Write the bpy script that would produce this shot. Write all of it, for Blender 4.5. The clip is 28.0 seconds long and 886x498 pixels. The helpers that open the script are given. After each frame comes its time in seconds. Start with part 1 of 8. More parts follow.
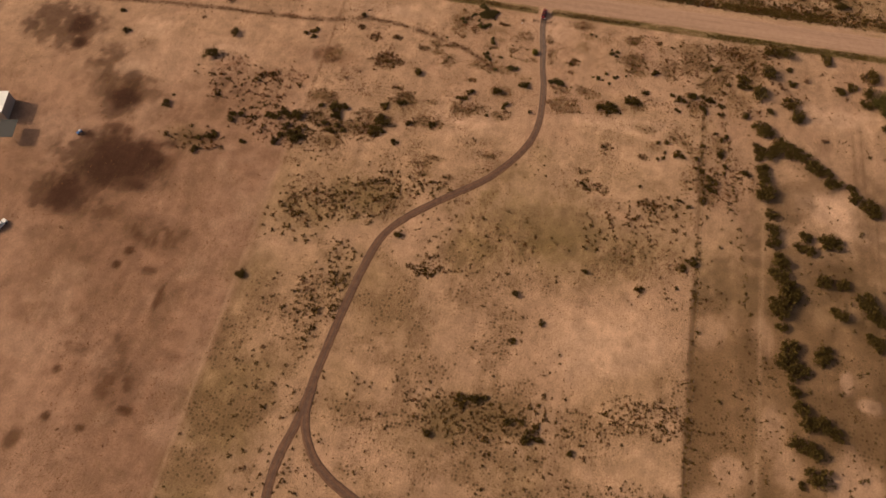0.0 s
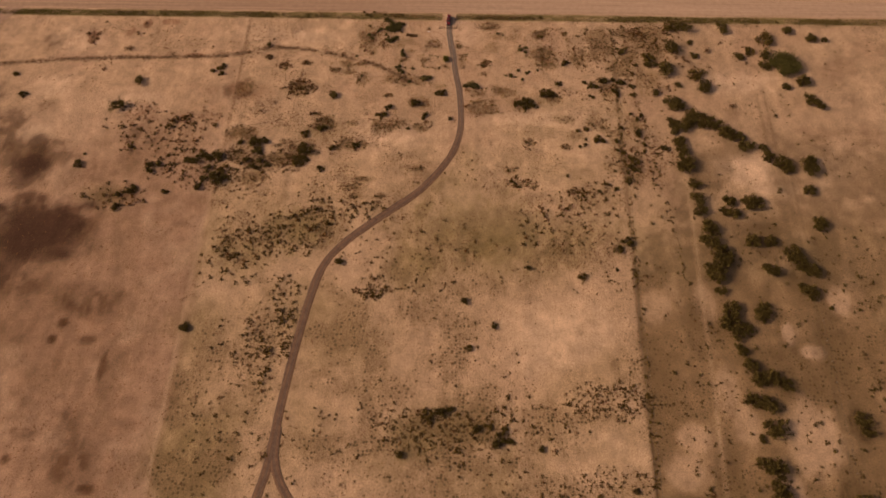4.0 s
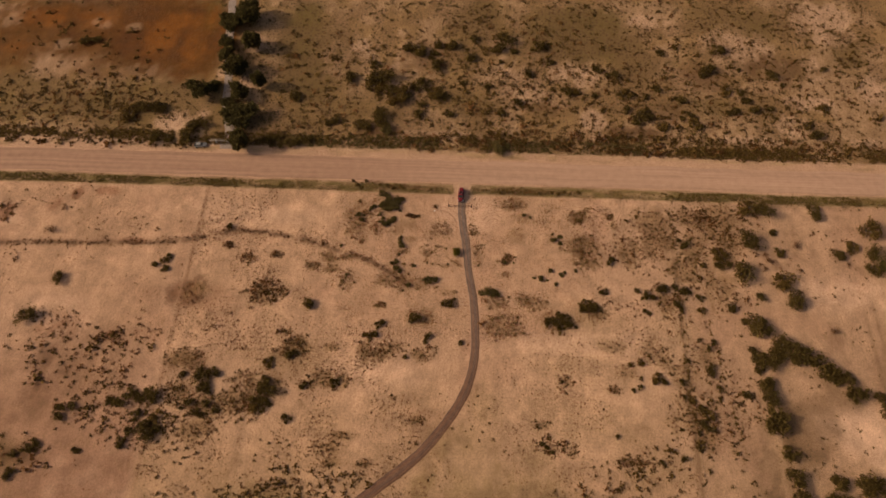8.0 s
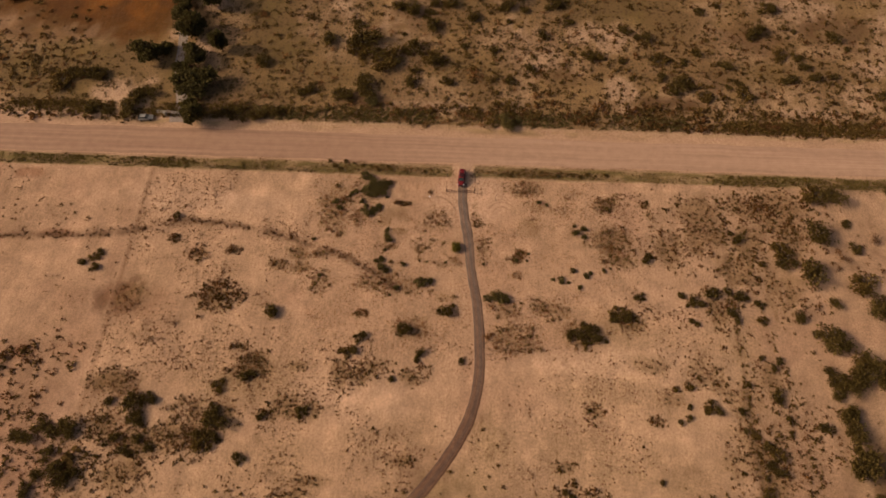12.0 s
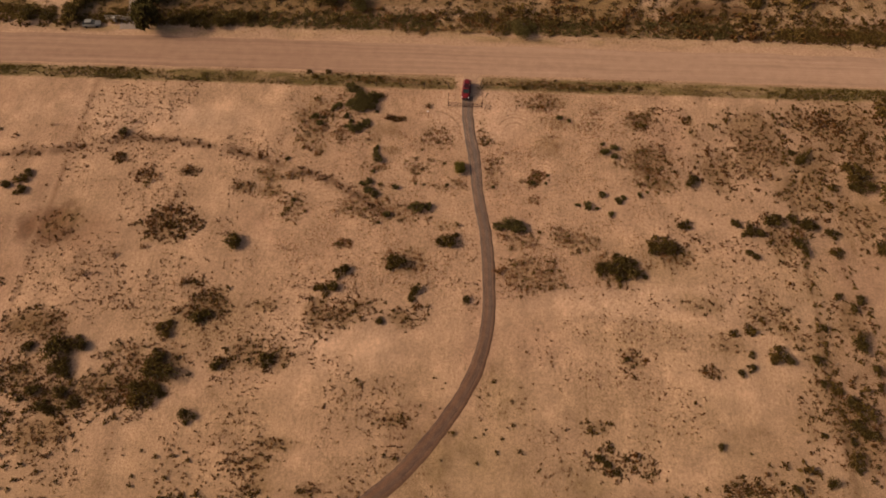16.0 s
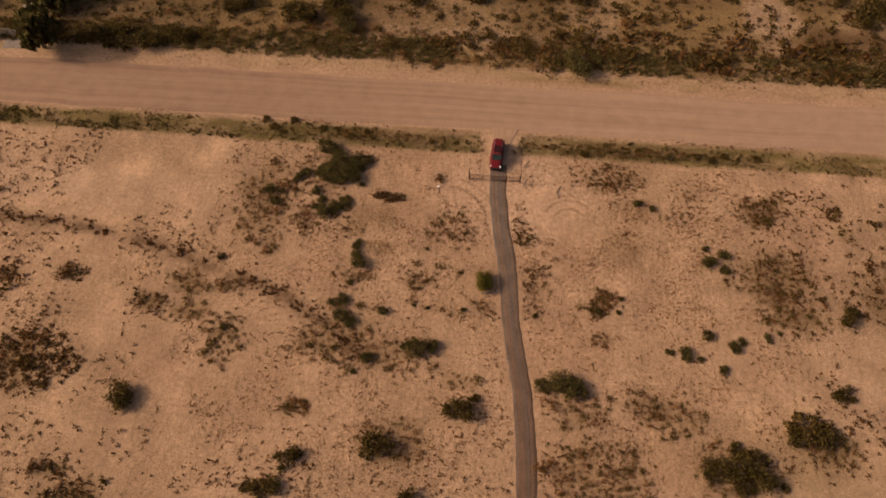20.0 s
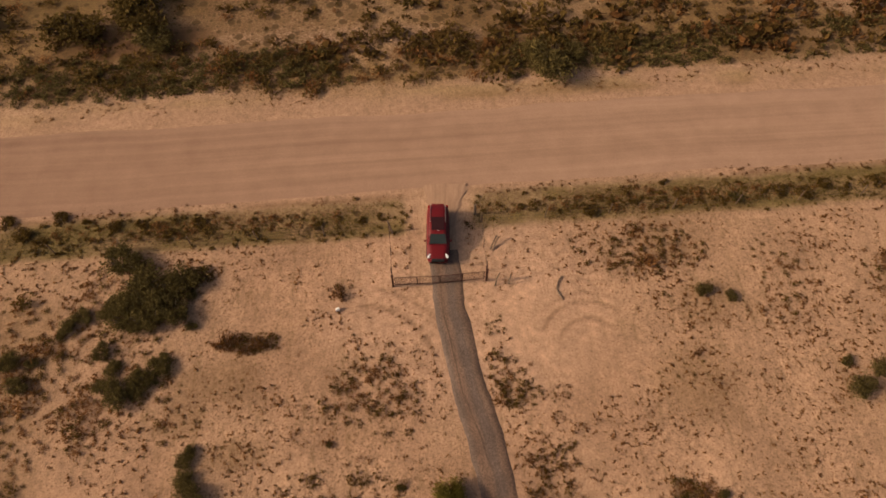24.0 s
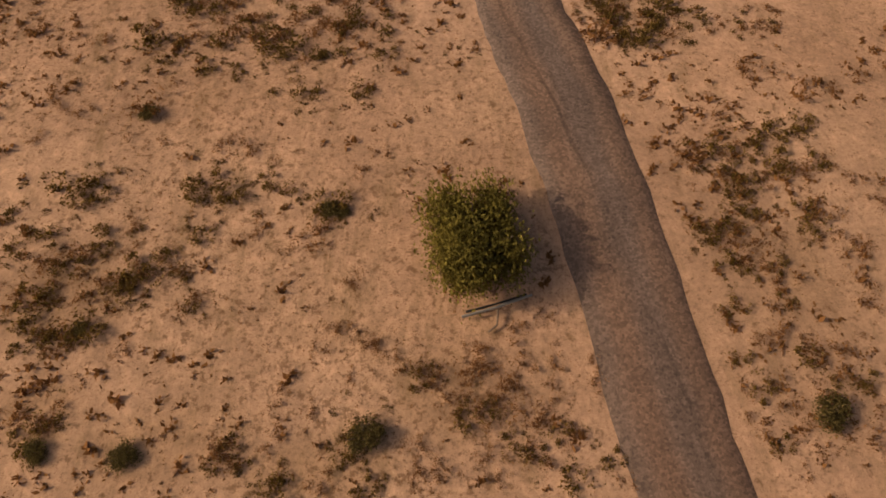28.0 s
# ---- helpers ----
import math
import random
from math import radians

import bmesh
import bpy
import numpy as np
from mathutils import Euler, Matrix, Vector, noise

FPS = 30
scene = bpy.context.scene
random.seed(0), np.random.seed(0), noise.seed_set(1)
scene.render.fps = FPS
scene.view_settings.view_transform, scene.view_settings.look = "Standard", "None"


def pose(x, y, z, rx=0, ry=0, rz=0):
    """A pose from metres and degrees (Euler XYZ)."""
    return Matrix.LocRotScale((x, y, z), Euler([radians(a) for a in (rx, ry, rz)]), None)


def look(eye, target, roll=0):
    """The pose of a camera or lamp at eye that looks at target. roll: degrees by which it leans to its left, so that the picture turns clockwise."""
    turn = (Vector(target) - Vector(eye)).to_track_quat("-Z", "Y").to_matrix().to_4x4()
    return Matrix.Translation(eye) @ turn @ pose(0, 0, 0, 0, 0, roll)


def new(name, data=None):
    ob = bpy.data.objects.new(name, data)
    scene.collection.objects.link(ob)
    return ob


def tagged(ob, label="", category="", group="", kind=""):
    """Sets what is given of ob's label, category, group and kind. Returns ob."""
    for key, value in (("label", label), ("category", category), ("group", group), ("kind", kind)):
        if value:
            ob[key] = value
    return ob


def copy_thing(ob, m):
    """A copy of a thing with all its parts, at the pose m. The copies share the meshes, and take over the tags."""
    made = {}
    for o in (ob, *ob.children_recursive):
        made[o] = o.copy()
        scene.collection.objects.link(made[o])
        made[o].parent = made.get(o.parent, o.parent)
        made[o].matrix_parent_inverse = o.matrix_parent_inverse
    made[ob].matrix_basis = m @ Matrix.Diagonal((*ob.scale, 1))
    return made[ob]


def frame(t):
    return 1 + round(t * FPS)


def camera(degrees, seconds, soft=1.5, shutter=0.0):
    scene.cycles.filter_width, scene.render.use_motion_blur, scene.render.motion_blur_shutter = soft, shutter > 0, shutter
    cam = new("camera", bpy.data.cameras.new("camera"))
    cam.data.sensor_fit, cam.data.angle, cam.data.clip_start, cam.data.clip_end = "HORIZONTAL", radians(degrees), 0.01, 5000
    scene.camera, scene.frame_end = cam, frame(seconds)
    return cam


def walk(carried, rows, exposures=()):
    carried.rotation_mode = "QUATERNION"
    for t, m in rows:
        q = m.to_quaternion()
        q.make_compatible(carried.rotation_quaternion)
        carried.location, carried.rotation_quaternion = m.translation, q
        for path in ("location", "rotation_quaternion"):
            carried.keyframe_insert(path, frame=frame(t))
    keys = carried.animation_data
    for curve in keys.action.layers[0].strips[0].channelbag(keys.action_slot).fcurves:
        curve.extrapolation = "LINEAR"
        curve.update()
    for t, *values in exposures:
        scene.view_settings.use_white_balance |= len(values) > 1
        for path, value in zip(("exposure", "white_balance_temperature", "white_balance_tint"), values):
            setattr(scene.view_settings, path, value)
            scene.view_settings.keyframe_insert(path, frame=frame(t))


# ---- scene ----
# ---- camera: a drone that hovers over the loop, flies back to the gate and sinks towards it ----
PATH = [
    (0, 2.83, -211.66, 207.18, 26.54, 0.02, 11.89),
    (0.2, 3.24, -211.27, 207.62, 28.90, 0.00, 9.60),
    (0.3, 3.44, -211.08, 207.84, 31.20, 0.00, 7.30),
    (0.4, 3.65, -210.89, 208.06, 32.50, 0.00, 5.20),
    (0.5, 3.85, -210.70, 208.27, 33.04, 0.02, 4.53),
    (0.7, 3.76, -210.98, 208.36, 32.80, 0.00, 4.38),
    (0.8, 3.72, -211.11, 208.40, 30.60, 0.00, 4.31),
    (1, 3.62, -211.39, 208.48, 27.83, 0.00, 4.15),
    (1.3, 3.80, -211.98, 208.41, 27.60, 0.00, 4.04),
    (1.5, 3.91, -212.38, 208.37, 23.43, 0.04, 3.97),
    (2, 4.27, -215.11, 208.03, 12.58, 0.02, 3.81),
    (2.5, 4.38, -217.52, 207.78, 4.68, -0.02, 3.60),
    (3, 4.27, -215.39, 207.76, 9.40, -0.01, 3.41),
    (3.5, 4.13, -212.04, 208.59, 21.73, -0.07, 1.57),
    (4, 3.62, -207.50, 209.79, 26.60, 0.00, 1.59),
    (4.5, 2.97, -197.50, 211.29, 27.20, 0.00, 1.62),
    (5, 2.20, -183.20, 213.09, 26.60, 0.00, 1.66),
    (5.5, 1.56, -167.30, 214.60, 25.48, 0.04, 1.69),
    (6, 0.95, -150.80, 207.52, 26.69, 0.08, 2.00),
    (6.5, 0.50, -134.40, 200.32, 28.12, 0.07, 2.22),
    (7, 0.27, -120.29, 196.69, 27.62, 0.11, 2.48),
    (7.5, 0.12, -115.82, 192.14, 27.59, 0.10, 2.56),
    (8, 0.36, -114.18, 186.75, 27.86, 0.10, 2.78),
    (8.5, 0.44, -112.29, 181.93, 27.97, 0.06, 2.91),
    (9, 0.57, -111.05, 176.32, 28.19, 0.03, 3.05),
    (9.5, 0.67, -109.75, 171.85, 28.20, -0.01, 3.10),
    (10, 0.50, -106.93, 167.54, 28.13, -0.04, 3.00),
    (10.5, 0.32, -102.79, 163.89, 27.83, -0.07, 2.88),
    (11, 0.12, -99.24, 160.02, 27.73, -0.04, 2.78),
    (11.5, 0.16, -97.26, 155.02, 28.05, 0.02, 2.74),
    (12, 0.05, -97.02, 150.21, 28.04, -0.03, 2.81),
    (12.5, 0.29, -96.86, 146.07, 27.95, 0.05, 2.78),
    (14.5, 0.25, -97.51, 128.42, 28.19, 0.04, 2.89),
    (15, 0.23, -97.66, 124.27, 28.18, 0.02, 2.96),
    (15.5, 0.17, -97.84, 120.04, 28.23, 0.01, 2.94),
    (16, 0.12, -97.89, 115.89, 28.23, 0.01, 2.89),
    (16.5, -0.09, -97.60, 111.69, 28.28, -0.09, 3.52),
    (17, -0.21, -95.60, 107.54, 28.14, -0.10, 3.56),
    (17.5, -0.67, -90.69, 103.11, 28.18, -0.14, 3.75),
    (18, -0.90, -83.64, 98.82, 28.33, -0.07, 4.13),
    (18.5, -1.40, -75.37, 95.03, 28.17, -0.02, 4.24),
    (19, -1.48, -68.40, 90.14, 28.62, 0.09, 4.65),
    (19.5, -1.92, -62.00, 86.07, 28.59, 0.11, 4.87),
    (20, -2.21, -56.33, 81.87, 28.56, 0.17, 5.16),
    (20.5, -2.72, -50.87, 77.44, 28.41, 0.06, 5.36),
    (21, -2.78, -46.25, 73.39, 28.15, 0.08, 2.78),
    (21.5, -2.89, -43.27, 68.64, 29.37, -0.12, 0.07),
    (23.5, -1.83, -28.24, 51.59, 29.95, 0.11, -0.03),
    (24, -1.59, -25.56, 47.05, 31.45, 0.08, -4.25),
    (24.5, -1.64, -25.80, 42.93, 31.43, 0.06, -3.43),
    (25, -1.70, -25.53, 38.70, 31.24, -0.03, -3.46),
    (25.5, -1.71, -25.25, 34.45, 31.02, -0.09, -3.36),
    (26, -1.66, -25.10, 30.16, 30.95, -0.01, -3.36),
    (26.5, -1.67, -24.96, 25.84, 30.90, -0.02, -3.33),
    (27, -1.66, -24.70, 21.68, 30.59, -0.05, -3.33),
    (27.5, -1.59, -24.50, 17.60, 30.07, 0.01, -3.17),
    (28, -1.57, -24.24, 13.55, 29.36, 0.01, -3.07),
]

cam = camera(66.65, 28.0, soft=1.65)
walk(cam, [(t, pose(*p)) for t, *p in PATH], exposures=[(0, 0.28, 7500, 12.5), (4, 0.29, 7500, 12.5), (8, 0.35, 7500, 12.5), (12, 0.35, 7500, 12.5), (15, 0.30, 7500, 12.5), (20, 0.27, 7500, 12.5), (24.5, 0.32, 7500, 12.5), (26, 0.19, 7500, 12.5), (28, 0.25, 7500, 12.5)])

# ---- light: low warm sun from the west, clear sky ----
SUN_UP, SUN_FROM = radians(27), radians(270)
world = bpy.data.worlds.new("sky")
scene.world = world
world.use_nodes = True
sky = world.node_tree.nodes.new("ShaderNodeTexSky")
sky.sky_type, sky.sun_disc, sky.sun_elevation, sky.sun_rotation = "NISHITA", False, SUN_UP, SUN_FROM
sky.dust_density, sky.air_density, sky.ozone_density = 7.0, 0.65, 0.5
world.node_tree.nodes["Background"].inputs[1].default_value = 0.10
world.node_tree.links.new(sky.outputs[0], world.node_tree.nodes["Background"].inputs[0])
sun = new("sun", bpy.data.lights.new("sun", "SUN"))
sun.data.energy, sun.data.angle, sun.data.color = 2.4, radians(0.6), (1.0, 0.85, 0.67)
sun.matrix_world = look((-math.cos(SUN_UP) * 300, 4, math.sin(SUN_UP) * 300), (0, 0, 0))


# ---- materials ----
def material(name, colour, rough=0.8, metal=0.0, grain=6.0, vary=0.25, bump=0.2, island=0.0, thing=0.0, spec=0.3, fine=60.0, glow=0.0):
    """A painted, woody or leafy surface: base colour with two scales of variation and a fine relief."""
    m = bpy.data.materials.new(name)
    m.use_nodes = True
    n, ln = m.node_tree.nodes, m.node_tree.links
    b = n["Principled BSDF"]
    b.inputs["Roughness"].default_value, b.inputs["Metallic"].default_value = rough, metal
    b.inputs["Specular IOR Level"].default_value = spec
    tc = n.new("ShaderNodeTexCoord")
    big, small = n.new("ShaderNodeTexNoise"), n.new("ShaderNodeTexNoise")
    big.inputs["Scale"].default_value, small.inputs["Scale"].default_value = grain, fine
    big.inputs["Detail"].default_value = 4
    ln.new(tc.outputs["Object"], big.inputs["Vector"]), ln.new(tc.outputs["Object"], small.inputs["Vector"])
    add = n.new("ShaderNodeMath")
    add.operation = "MULTIPLY_ADD"
    ln.new(small.outputs[0], add.inputs[0])
    add.inputs[1].default_value = 0.5
    ln.new(big.outputs[0], add.inputs[2])
    value = add.outputs[0]
    for source, amount in ((("ShaderNodeNewGeometry", "Random Per Island"), island), (("ShaderNodeObjectInfo", "Random"), thing)):
        if amount:
            g = n.new(source[0])
            more = n.new("ShaderNodeMath")
            more.operation = "MULTIPLY_ADD"
            ln.new(g.outputs[source[1]], more.inputs[0])
            more.inputs[1].default_value = amount
            ln.new(value, more.inputs[2])
            value = more.outputs[0]
    top = 0.75 + (island + thing) / 2
    ramp = n.new("ShaderNodeMapRange")
    ramp.inputs[1].default_value, ramp.inputs[2].default_value = top - 0.45 - (island + thing) / 2, top + 0.45 + (island + thing) / 2
    ramp.inputs[3].default_value, ramp.inputs[4].default_value = 1 - vary, 1 + vary
    ln.new(value, ramp.inputs[0])
    mul = n.new("ShaderNodeVectorMath")
    mul.operation = "MULTIPLY"
    mul.inputs[0].default_value = colour
    ln.new(ramp.outputs[0], mul.inputs[1])
    ln.new(mul.outputs[0], b.inputs["Base Color"])
    if glow:
        # thin leaves let part of the sunlight through
        thin, both = n.new("ShaderNodeBsdfTranslucent"), n.new("ShaderNodeMixShader")
        both.inputs[0].default_value = glow
        ln.new(mul.outputs[0], thin.inputs[0])
        ln.new(b.outputs[0], both.inputs[1]), ln.new(thin.outputs[0], both.inputs[2])
        ln.new(both.outputs[0], n["Material Output"].inputs[0])
    if bump:
        bn = n.new("ShaderNodeBump")
        bn.inputs["Strength"].default_value, bn.inputs["Distance"].default_value = bump, 0.02
        ln.new(small.outputs[0], bn.inputs["Height"])
        ln.new(bn.outputs[0], b.inputs["Normal"])
    return m


def soil_material():
    """Sandy soil: the colour of each zone, broken by litter, pebbles and wind ripples."""
    m = bpy.data.materials.new("sandy_soil")
    m.use_nodes = True
    n, ln = m.node_tree.nodes, m.node_tree.links
    b = n["Principled BSDF"]
    b.inputs["Roughness"].default_value, b.inputs["Specular IOR Level"].default_value = 0.95, 0.06
    tc, at = n.new("ShaderNodeTexCoord"), n.new("ShaderNodeVertexColor")
    at.layer_name = "soil"

    def noise_at(scale, detail=5, rough=0.6, squash=None):
        t = n.new("ShaderNodeTexNoise")
        t.inputs["Scale"].default_value, t.inputs["Detail"].default_value, t.inputs["Roughness"].default_value = scale, detail, rough
        ln.new(tc.outputs["Object"], t.inputs["Vector"])
        return t.outputs[0]

    def span(v, a, b_, c, d):
        r = n.new("ShaderNodeMapRange")
        for k, x in enumerate((a, b_, c, d), 1):
            r.inputs[k].default_value = x
        ln.new(v, r.inputs[0])
        return r.outputs[0]

    def math_(op, a, b_):
        r = n.new("ShaderNodeMath")
        r.operation = op
        for k, x in enumerate((a, b_)):
            if isinstance(x, (int, float)):
                r.inputs[k].default_value = x
            else:
                ln.new(x, r.inputs[k])
        return r.outputs[0]

    def mix(f, a, b_):
        r = n.new("ShaderNodeMix")
        r.data_type = "RGBA"
        ln.new(f, r.inputs[0])
        ln.new(a, r.inputs[6])
        if isinstance(b_, tuple):
            r.inputs[7].default_value = (*b_, 1)
        else:
            ln.new(b_, r.inputs[7])
        return r.outputs[2]

    coarse, mid, fine, tiny = noise_at(0.22, 7, 0.7), noise_at(1.7), noise_at(7.0, 6, 0.65), noise_at(38.0, 4)
    tone = math_("MULTIPLY", span(coarse, 0.3, 0.7, 0.84, 1.14), span(mid, 0.3, 0.7, 0.80, 1.17))
    tone = math_("MULTIPLY", tone, span(fine, 0.3, 0.7, 0.78, 1.18))
    tone = math_("MULTIPLY", tone, span(tiny, 0.3, 0.7, 0.94, 1.05))
    scaled = n.new("ShaderNodeVectorMath")
    scaled.operation = "MULTIPLY"
    ln.new(at.outputs["Color"], scaled.inputs[0]), ln.new(tone, scaled.inputs[1])
    # dead leaves and seedlings: small dark flecks, denser where the soil's litter value is high
    flecks = span(math_("ADD", noise_at(4.6, 4, 0.75), math_("MULTIPLY", at.outputs["Alpha"], 0.2)), 0.60, 0.68, 0.0, 1.0)
    clumps = span(math_("ADD", noise_at(0.9, 4, 0.7), math_("MULTIPLY", at.outputs["Alpha"], 0.28)), 0.64, 0.84, 0.0, 0.3)
    crumbs = span(math_("ADD", noise_at(15.0, 3, 0.7), math_("MULTIPLY", at.outputs["Alpha"], 0.16)), 0.60, 0.70, 0.0, 0.45)
    colour = mix(crumbs, scaled.outputs[0], (0.13, 0.068, 0.036))
    colour = mix(math_("MULTIPLY", flecks, 0.62), colour, (0.13, 0.066, 0.032))
    colour = mix(clumps, colour, (0.15, 0.092, 0.045))
    # dry grass combed by wind and hooves, in short strokes
    comb = n.new("ShaderNodeMapping")
    comb.inputs["Scale"].default_value, comb.inputs["Rotation"].default_value = (1.5, 0.36, 1.0), (0, 0, 0.06)
    ln.new(tc.outputs["Object"], comb.inputs[0])
    strokes = n.new("ShaderNodeTexNoise")
    strokes.inputs["Scale"].default_value, strokes.inputs["Detail"].default_value, strokes.inputs["Roughness"].default_value = 1.0, 5, 0.75
    ln.new(comb.outputs[0], strokes.inputs["Vector"])
    strokes = span(math_("ADD", strokes.outputs[0], math_("MULTIPLY", at.outputs["Alpha"], 0.16)), 0.56, 0.76, 0.0, 0.5)
    colour = mix(strokes, colour, (0.15, 0.095, 0.042))
    # single low weeds, too many and too small to build one by one
    for scale, size, hue in ((0.95, 0.75, (0.085, 0.052, 0.024)), (2.3, 0.6, (0.115, 0.066, 0.032))):
        dots = n.new("ShaderNodeTexVoronoi")
        dots.voronoi_dimensions = "2D"
        dots.inputs["Scale"].default_value = scale
        bent = n.new("ShaderNodeMix")
        bent.data_type = "RGBA"
        bent.inputs[0].default_value = 0.16 / scale
        ripple = n.new("ShaderNodeTexNoise")
        ripple.inputs["Scale"].default_value, ripple.inputs["Detail"].default_value = 5.0 * scale, 4
        ln.new(tc.outputs["Object"], ripple.inputs["Vector"])
        ln.new(tc.outputs["Object"], bent.inputs[6]), ln.new(ripple.outputs[1], bent.inputs[7])
        ln.new(bent.outputs[2], dots.inputs["Vector"])
        apart = n.new("ShaderNodeSeparateColor")
        ln.new(dots.outputs["Color"], apart.inputs[0])
        reach = math_("MULTIPLY", math_("MULTIPLY", apart.outputs[0], apart.outputs[1]), math_("MULTIPLY", math_("POWER", at.outputs["Alpha"], 2.0), size * 1.9))
        reach = math_("MINIMUM", reach, 0.36)
        spot = span(math_("SUBTRACT", reach, dots.outputs["Distance"]), -0.03, 0.05, 0.0, 0.85)
        colour = mix(math_("MULTIPLY", spot, span(at.outputs["Alpha"], 0.3, 0.5, 0.0, 1.0)), colour, hue)
    ln.new(colour, b.inputs["Base Color"])
    bn = n.new("ShaderNodeBump")
    bn.inputs["Strength"].default_value, bn.inputs["Distance"].default_value = 0.4, 0.07
    ln.new(math_("ADD", fine, math_("MULTIPLY", tiny, 0.2)), bn.inputs["Height"])
    ln.new(bn.outputs[0], b.inputs["Normal"])
    return m


def gravel_material(name, base, pale, along=1.0, ruts=0.0, comb=(9.0, 0.11), chip=(0.72, 1.34), grit=1.7, old=(-6.0, -62.0, (0.80, 0.645, 0.55))):
    """Packed gravel or dirt of a track; u runs across it from 0 to 1, v along it in metres."""
    m = bpy.data.materials.new(name)
    m.use_nodes = True
    n, ln = m.node_tree.nodes, m.node_tree.links
    b = n["Principled BSDF"]
    b.inputs["Roughness"].default_value, b.inputs["Specular IOR Level"].default_value = 0.9, 0.2
    tc = n.new("ShaderNodeTexCoord")
    uv = n.new("ShaderNodeUVMap")
    uv.uv_map = "track"
    stretch = n.new("ShaderNodeMapping")
    stretch.inputs["Scale"].default_value = (*comb, 1.0)
    ln.new(uv.outputs[0], stretch.inputs[0])
    streak, patch, stone = (n.new("ShaderNodeTexNoise") for _ in range(3))
    streak.inputs["Scale"].default_value, streak.inputs["Detail"].default_value = 1.0, 6
    patch.inputs["Scale"].default_value, patch.inputs["Detail"].default_value = 0.5, 6
    stone.inputs["Scale"].default_value, stone.inputs["Detail"].default_value = 17.0, 6
    stone.inputs["Roughness"].default_value = 0.8
    ln.new(stretch.outputs[0], streak.inputs["Vector"])
    ln.new(tc.outputs["Object"], patch.inputs["Vector"]), ln.new(tc.outputs["Object"], stone.inputs["Vector"])
    total = n.new("ShaderNodeMath")
    total.operation = "MULTIPLY_ADD"
    ln.new(streak.outputs[0], total.inputs[0])
    total.inputs[1].default_value = along
    ln.new(patch.outputs[0], total.inputs[2])
    more = n.new("ShaderNodeMath")
    more.operation = "MULTIPLY_ADD"
    ln.new(stone.outputs[0], more.inputs[0])
    more.inputs[1].default_value = grit
    ln.new(total.outputs[0], more.inputs[2])
    mid = 0.5 * (1 + along + grit)
    ramp = n.new("ShaderNodeValToRGB")
    ramp.color_ramp.elements[0].position, ramp.color_ramp.elements[0].color = (mid - 0.5) / 4, (*base, 1)
    ramp.color_ramp.elements[1].position, ramp.color_ramp.elements[1].color = (mid + 0.5) / 4, (*pale, 1)
    third = n.new("ShaderNodeMath")
    third.operation = "DIVIDE"
    third.inputs[1].default_value = 4.0
    ln.new(more.outputs[0], third.inputs[0])
    ln.new(third.outputs[0], ramp.inputs[0])
    ln.new(ramp.outputs[0], b.inputs["Base Color"])
    # single pale and dark stones pressed into the surface
    chips = n.new("ShaderNodeTexVoronoi")
    chips.inputs["Scale"].default_value = 16.0
    ln.new(tc.outputs["Object"], chips.inputs["Vector"])
    apart = n.new("ShaderNodeSeparateColor")
    ln.new(chips.outputs["Color"], apart.inputs[0])
    tone = n.new("ShaderNodeMapRange")
    tone.inputs[3].default_value, tone.inputs[4].default_value = chip
    ln.new(apart.outputs[0], tone.inputs[0])
    chipped = n.new("ShaderNodeVectorMath")
    chipped.operation = "MULTIPLY"
    ln.new(ramp.outputs[0], chipped.inputs[0]), ln.new(tone.outputs[0], chipped.inputs[1])
    if old:
        # the surface is older, browner and more driven in on one stretch
        place = n.new("ShaderNodeSeparateXYZ")
        ln.new(tc.outputs["Object"], place.inputs[0])
        age = n.new("ShaderNodeMapRange")
        age.inputs[1].default_value, age.inputs[2].default_value = old[:2]
        ln.new(place.outputs[1 if ruts else 0], age.inputs[0])
        worn = n.new("ShaderNodeMix")
        worn.data_type = "RGBA"
        worn.inputs[6].default_value, worn.inputs[7].default_value = (1, 1, 1, 1), (*old[2], 1)
        ln.new(age.outputs[0], worn.inputs[0])
        aged = n.new("ShaderNodeVectorMath")
        aged.operation = "MULTIPLY"
        ln.new(chipped.outputs[0], aged.inputs[0]), ln.new(worn.outputs[2], aged.inputs[1])
        chipped = aged
    ln.new(chipped.outputs[0], b.inputs["Base Color"])
    if ruts:
        # two browner bands where wheels run, and loose pale stones between
        across = n.new("ShaderNodeSeparateXYZ")
        ln.new(uv.outputs[0], across.inputs[0])
        swing = n.new("ShaderNodeMath")
        swing.operation, swing.inputs[1].default_value, swing.inputs[2].default_value = "MULTIPLY_ADD", 4 * math.pi, -0.6
        ln.new(across.outputs[0], swing.inputs[0])
        band = n.new("ShaderNodeMath")
        band.operation = "SINE"
        ln.new(swing.outputs[0], band.inputs[0])
        rough_band = n.new("ShaderNodeMath")
        rough_band.operation, rough_band.inputs[1].default_value = "MULTIPLY_ADD", 2.6
        ln.new(patch.outputs[0], rough_band.inputs[0]), ln.new(band.outputs[0], rough_band.inputs[2])
        worn_in = n.new("ShaderNodeMapRange")
        for k_, v_ in enumerate((0.6, 2.2, 0.0, 1.0), 1):
            worn_in.inputs[k_].default_value = v_
        ln.new(rough_band.outputs[0], worn_in.inputs[0])
        brown = n.new("ShaderNodeMix")
        brown.data_type = "RGBA"
        brown.inputs[6].default_value, brown.inputs[7].default_value = (0.92, 0.95, 0.98, 1), (1.14, 1.04, 0.94, 1)
        ln.new(worn_in.outputs[0], brown.inputs[0])
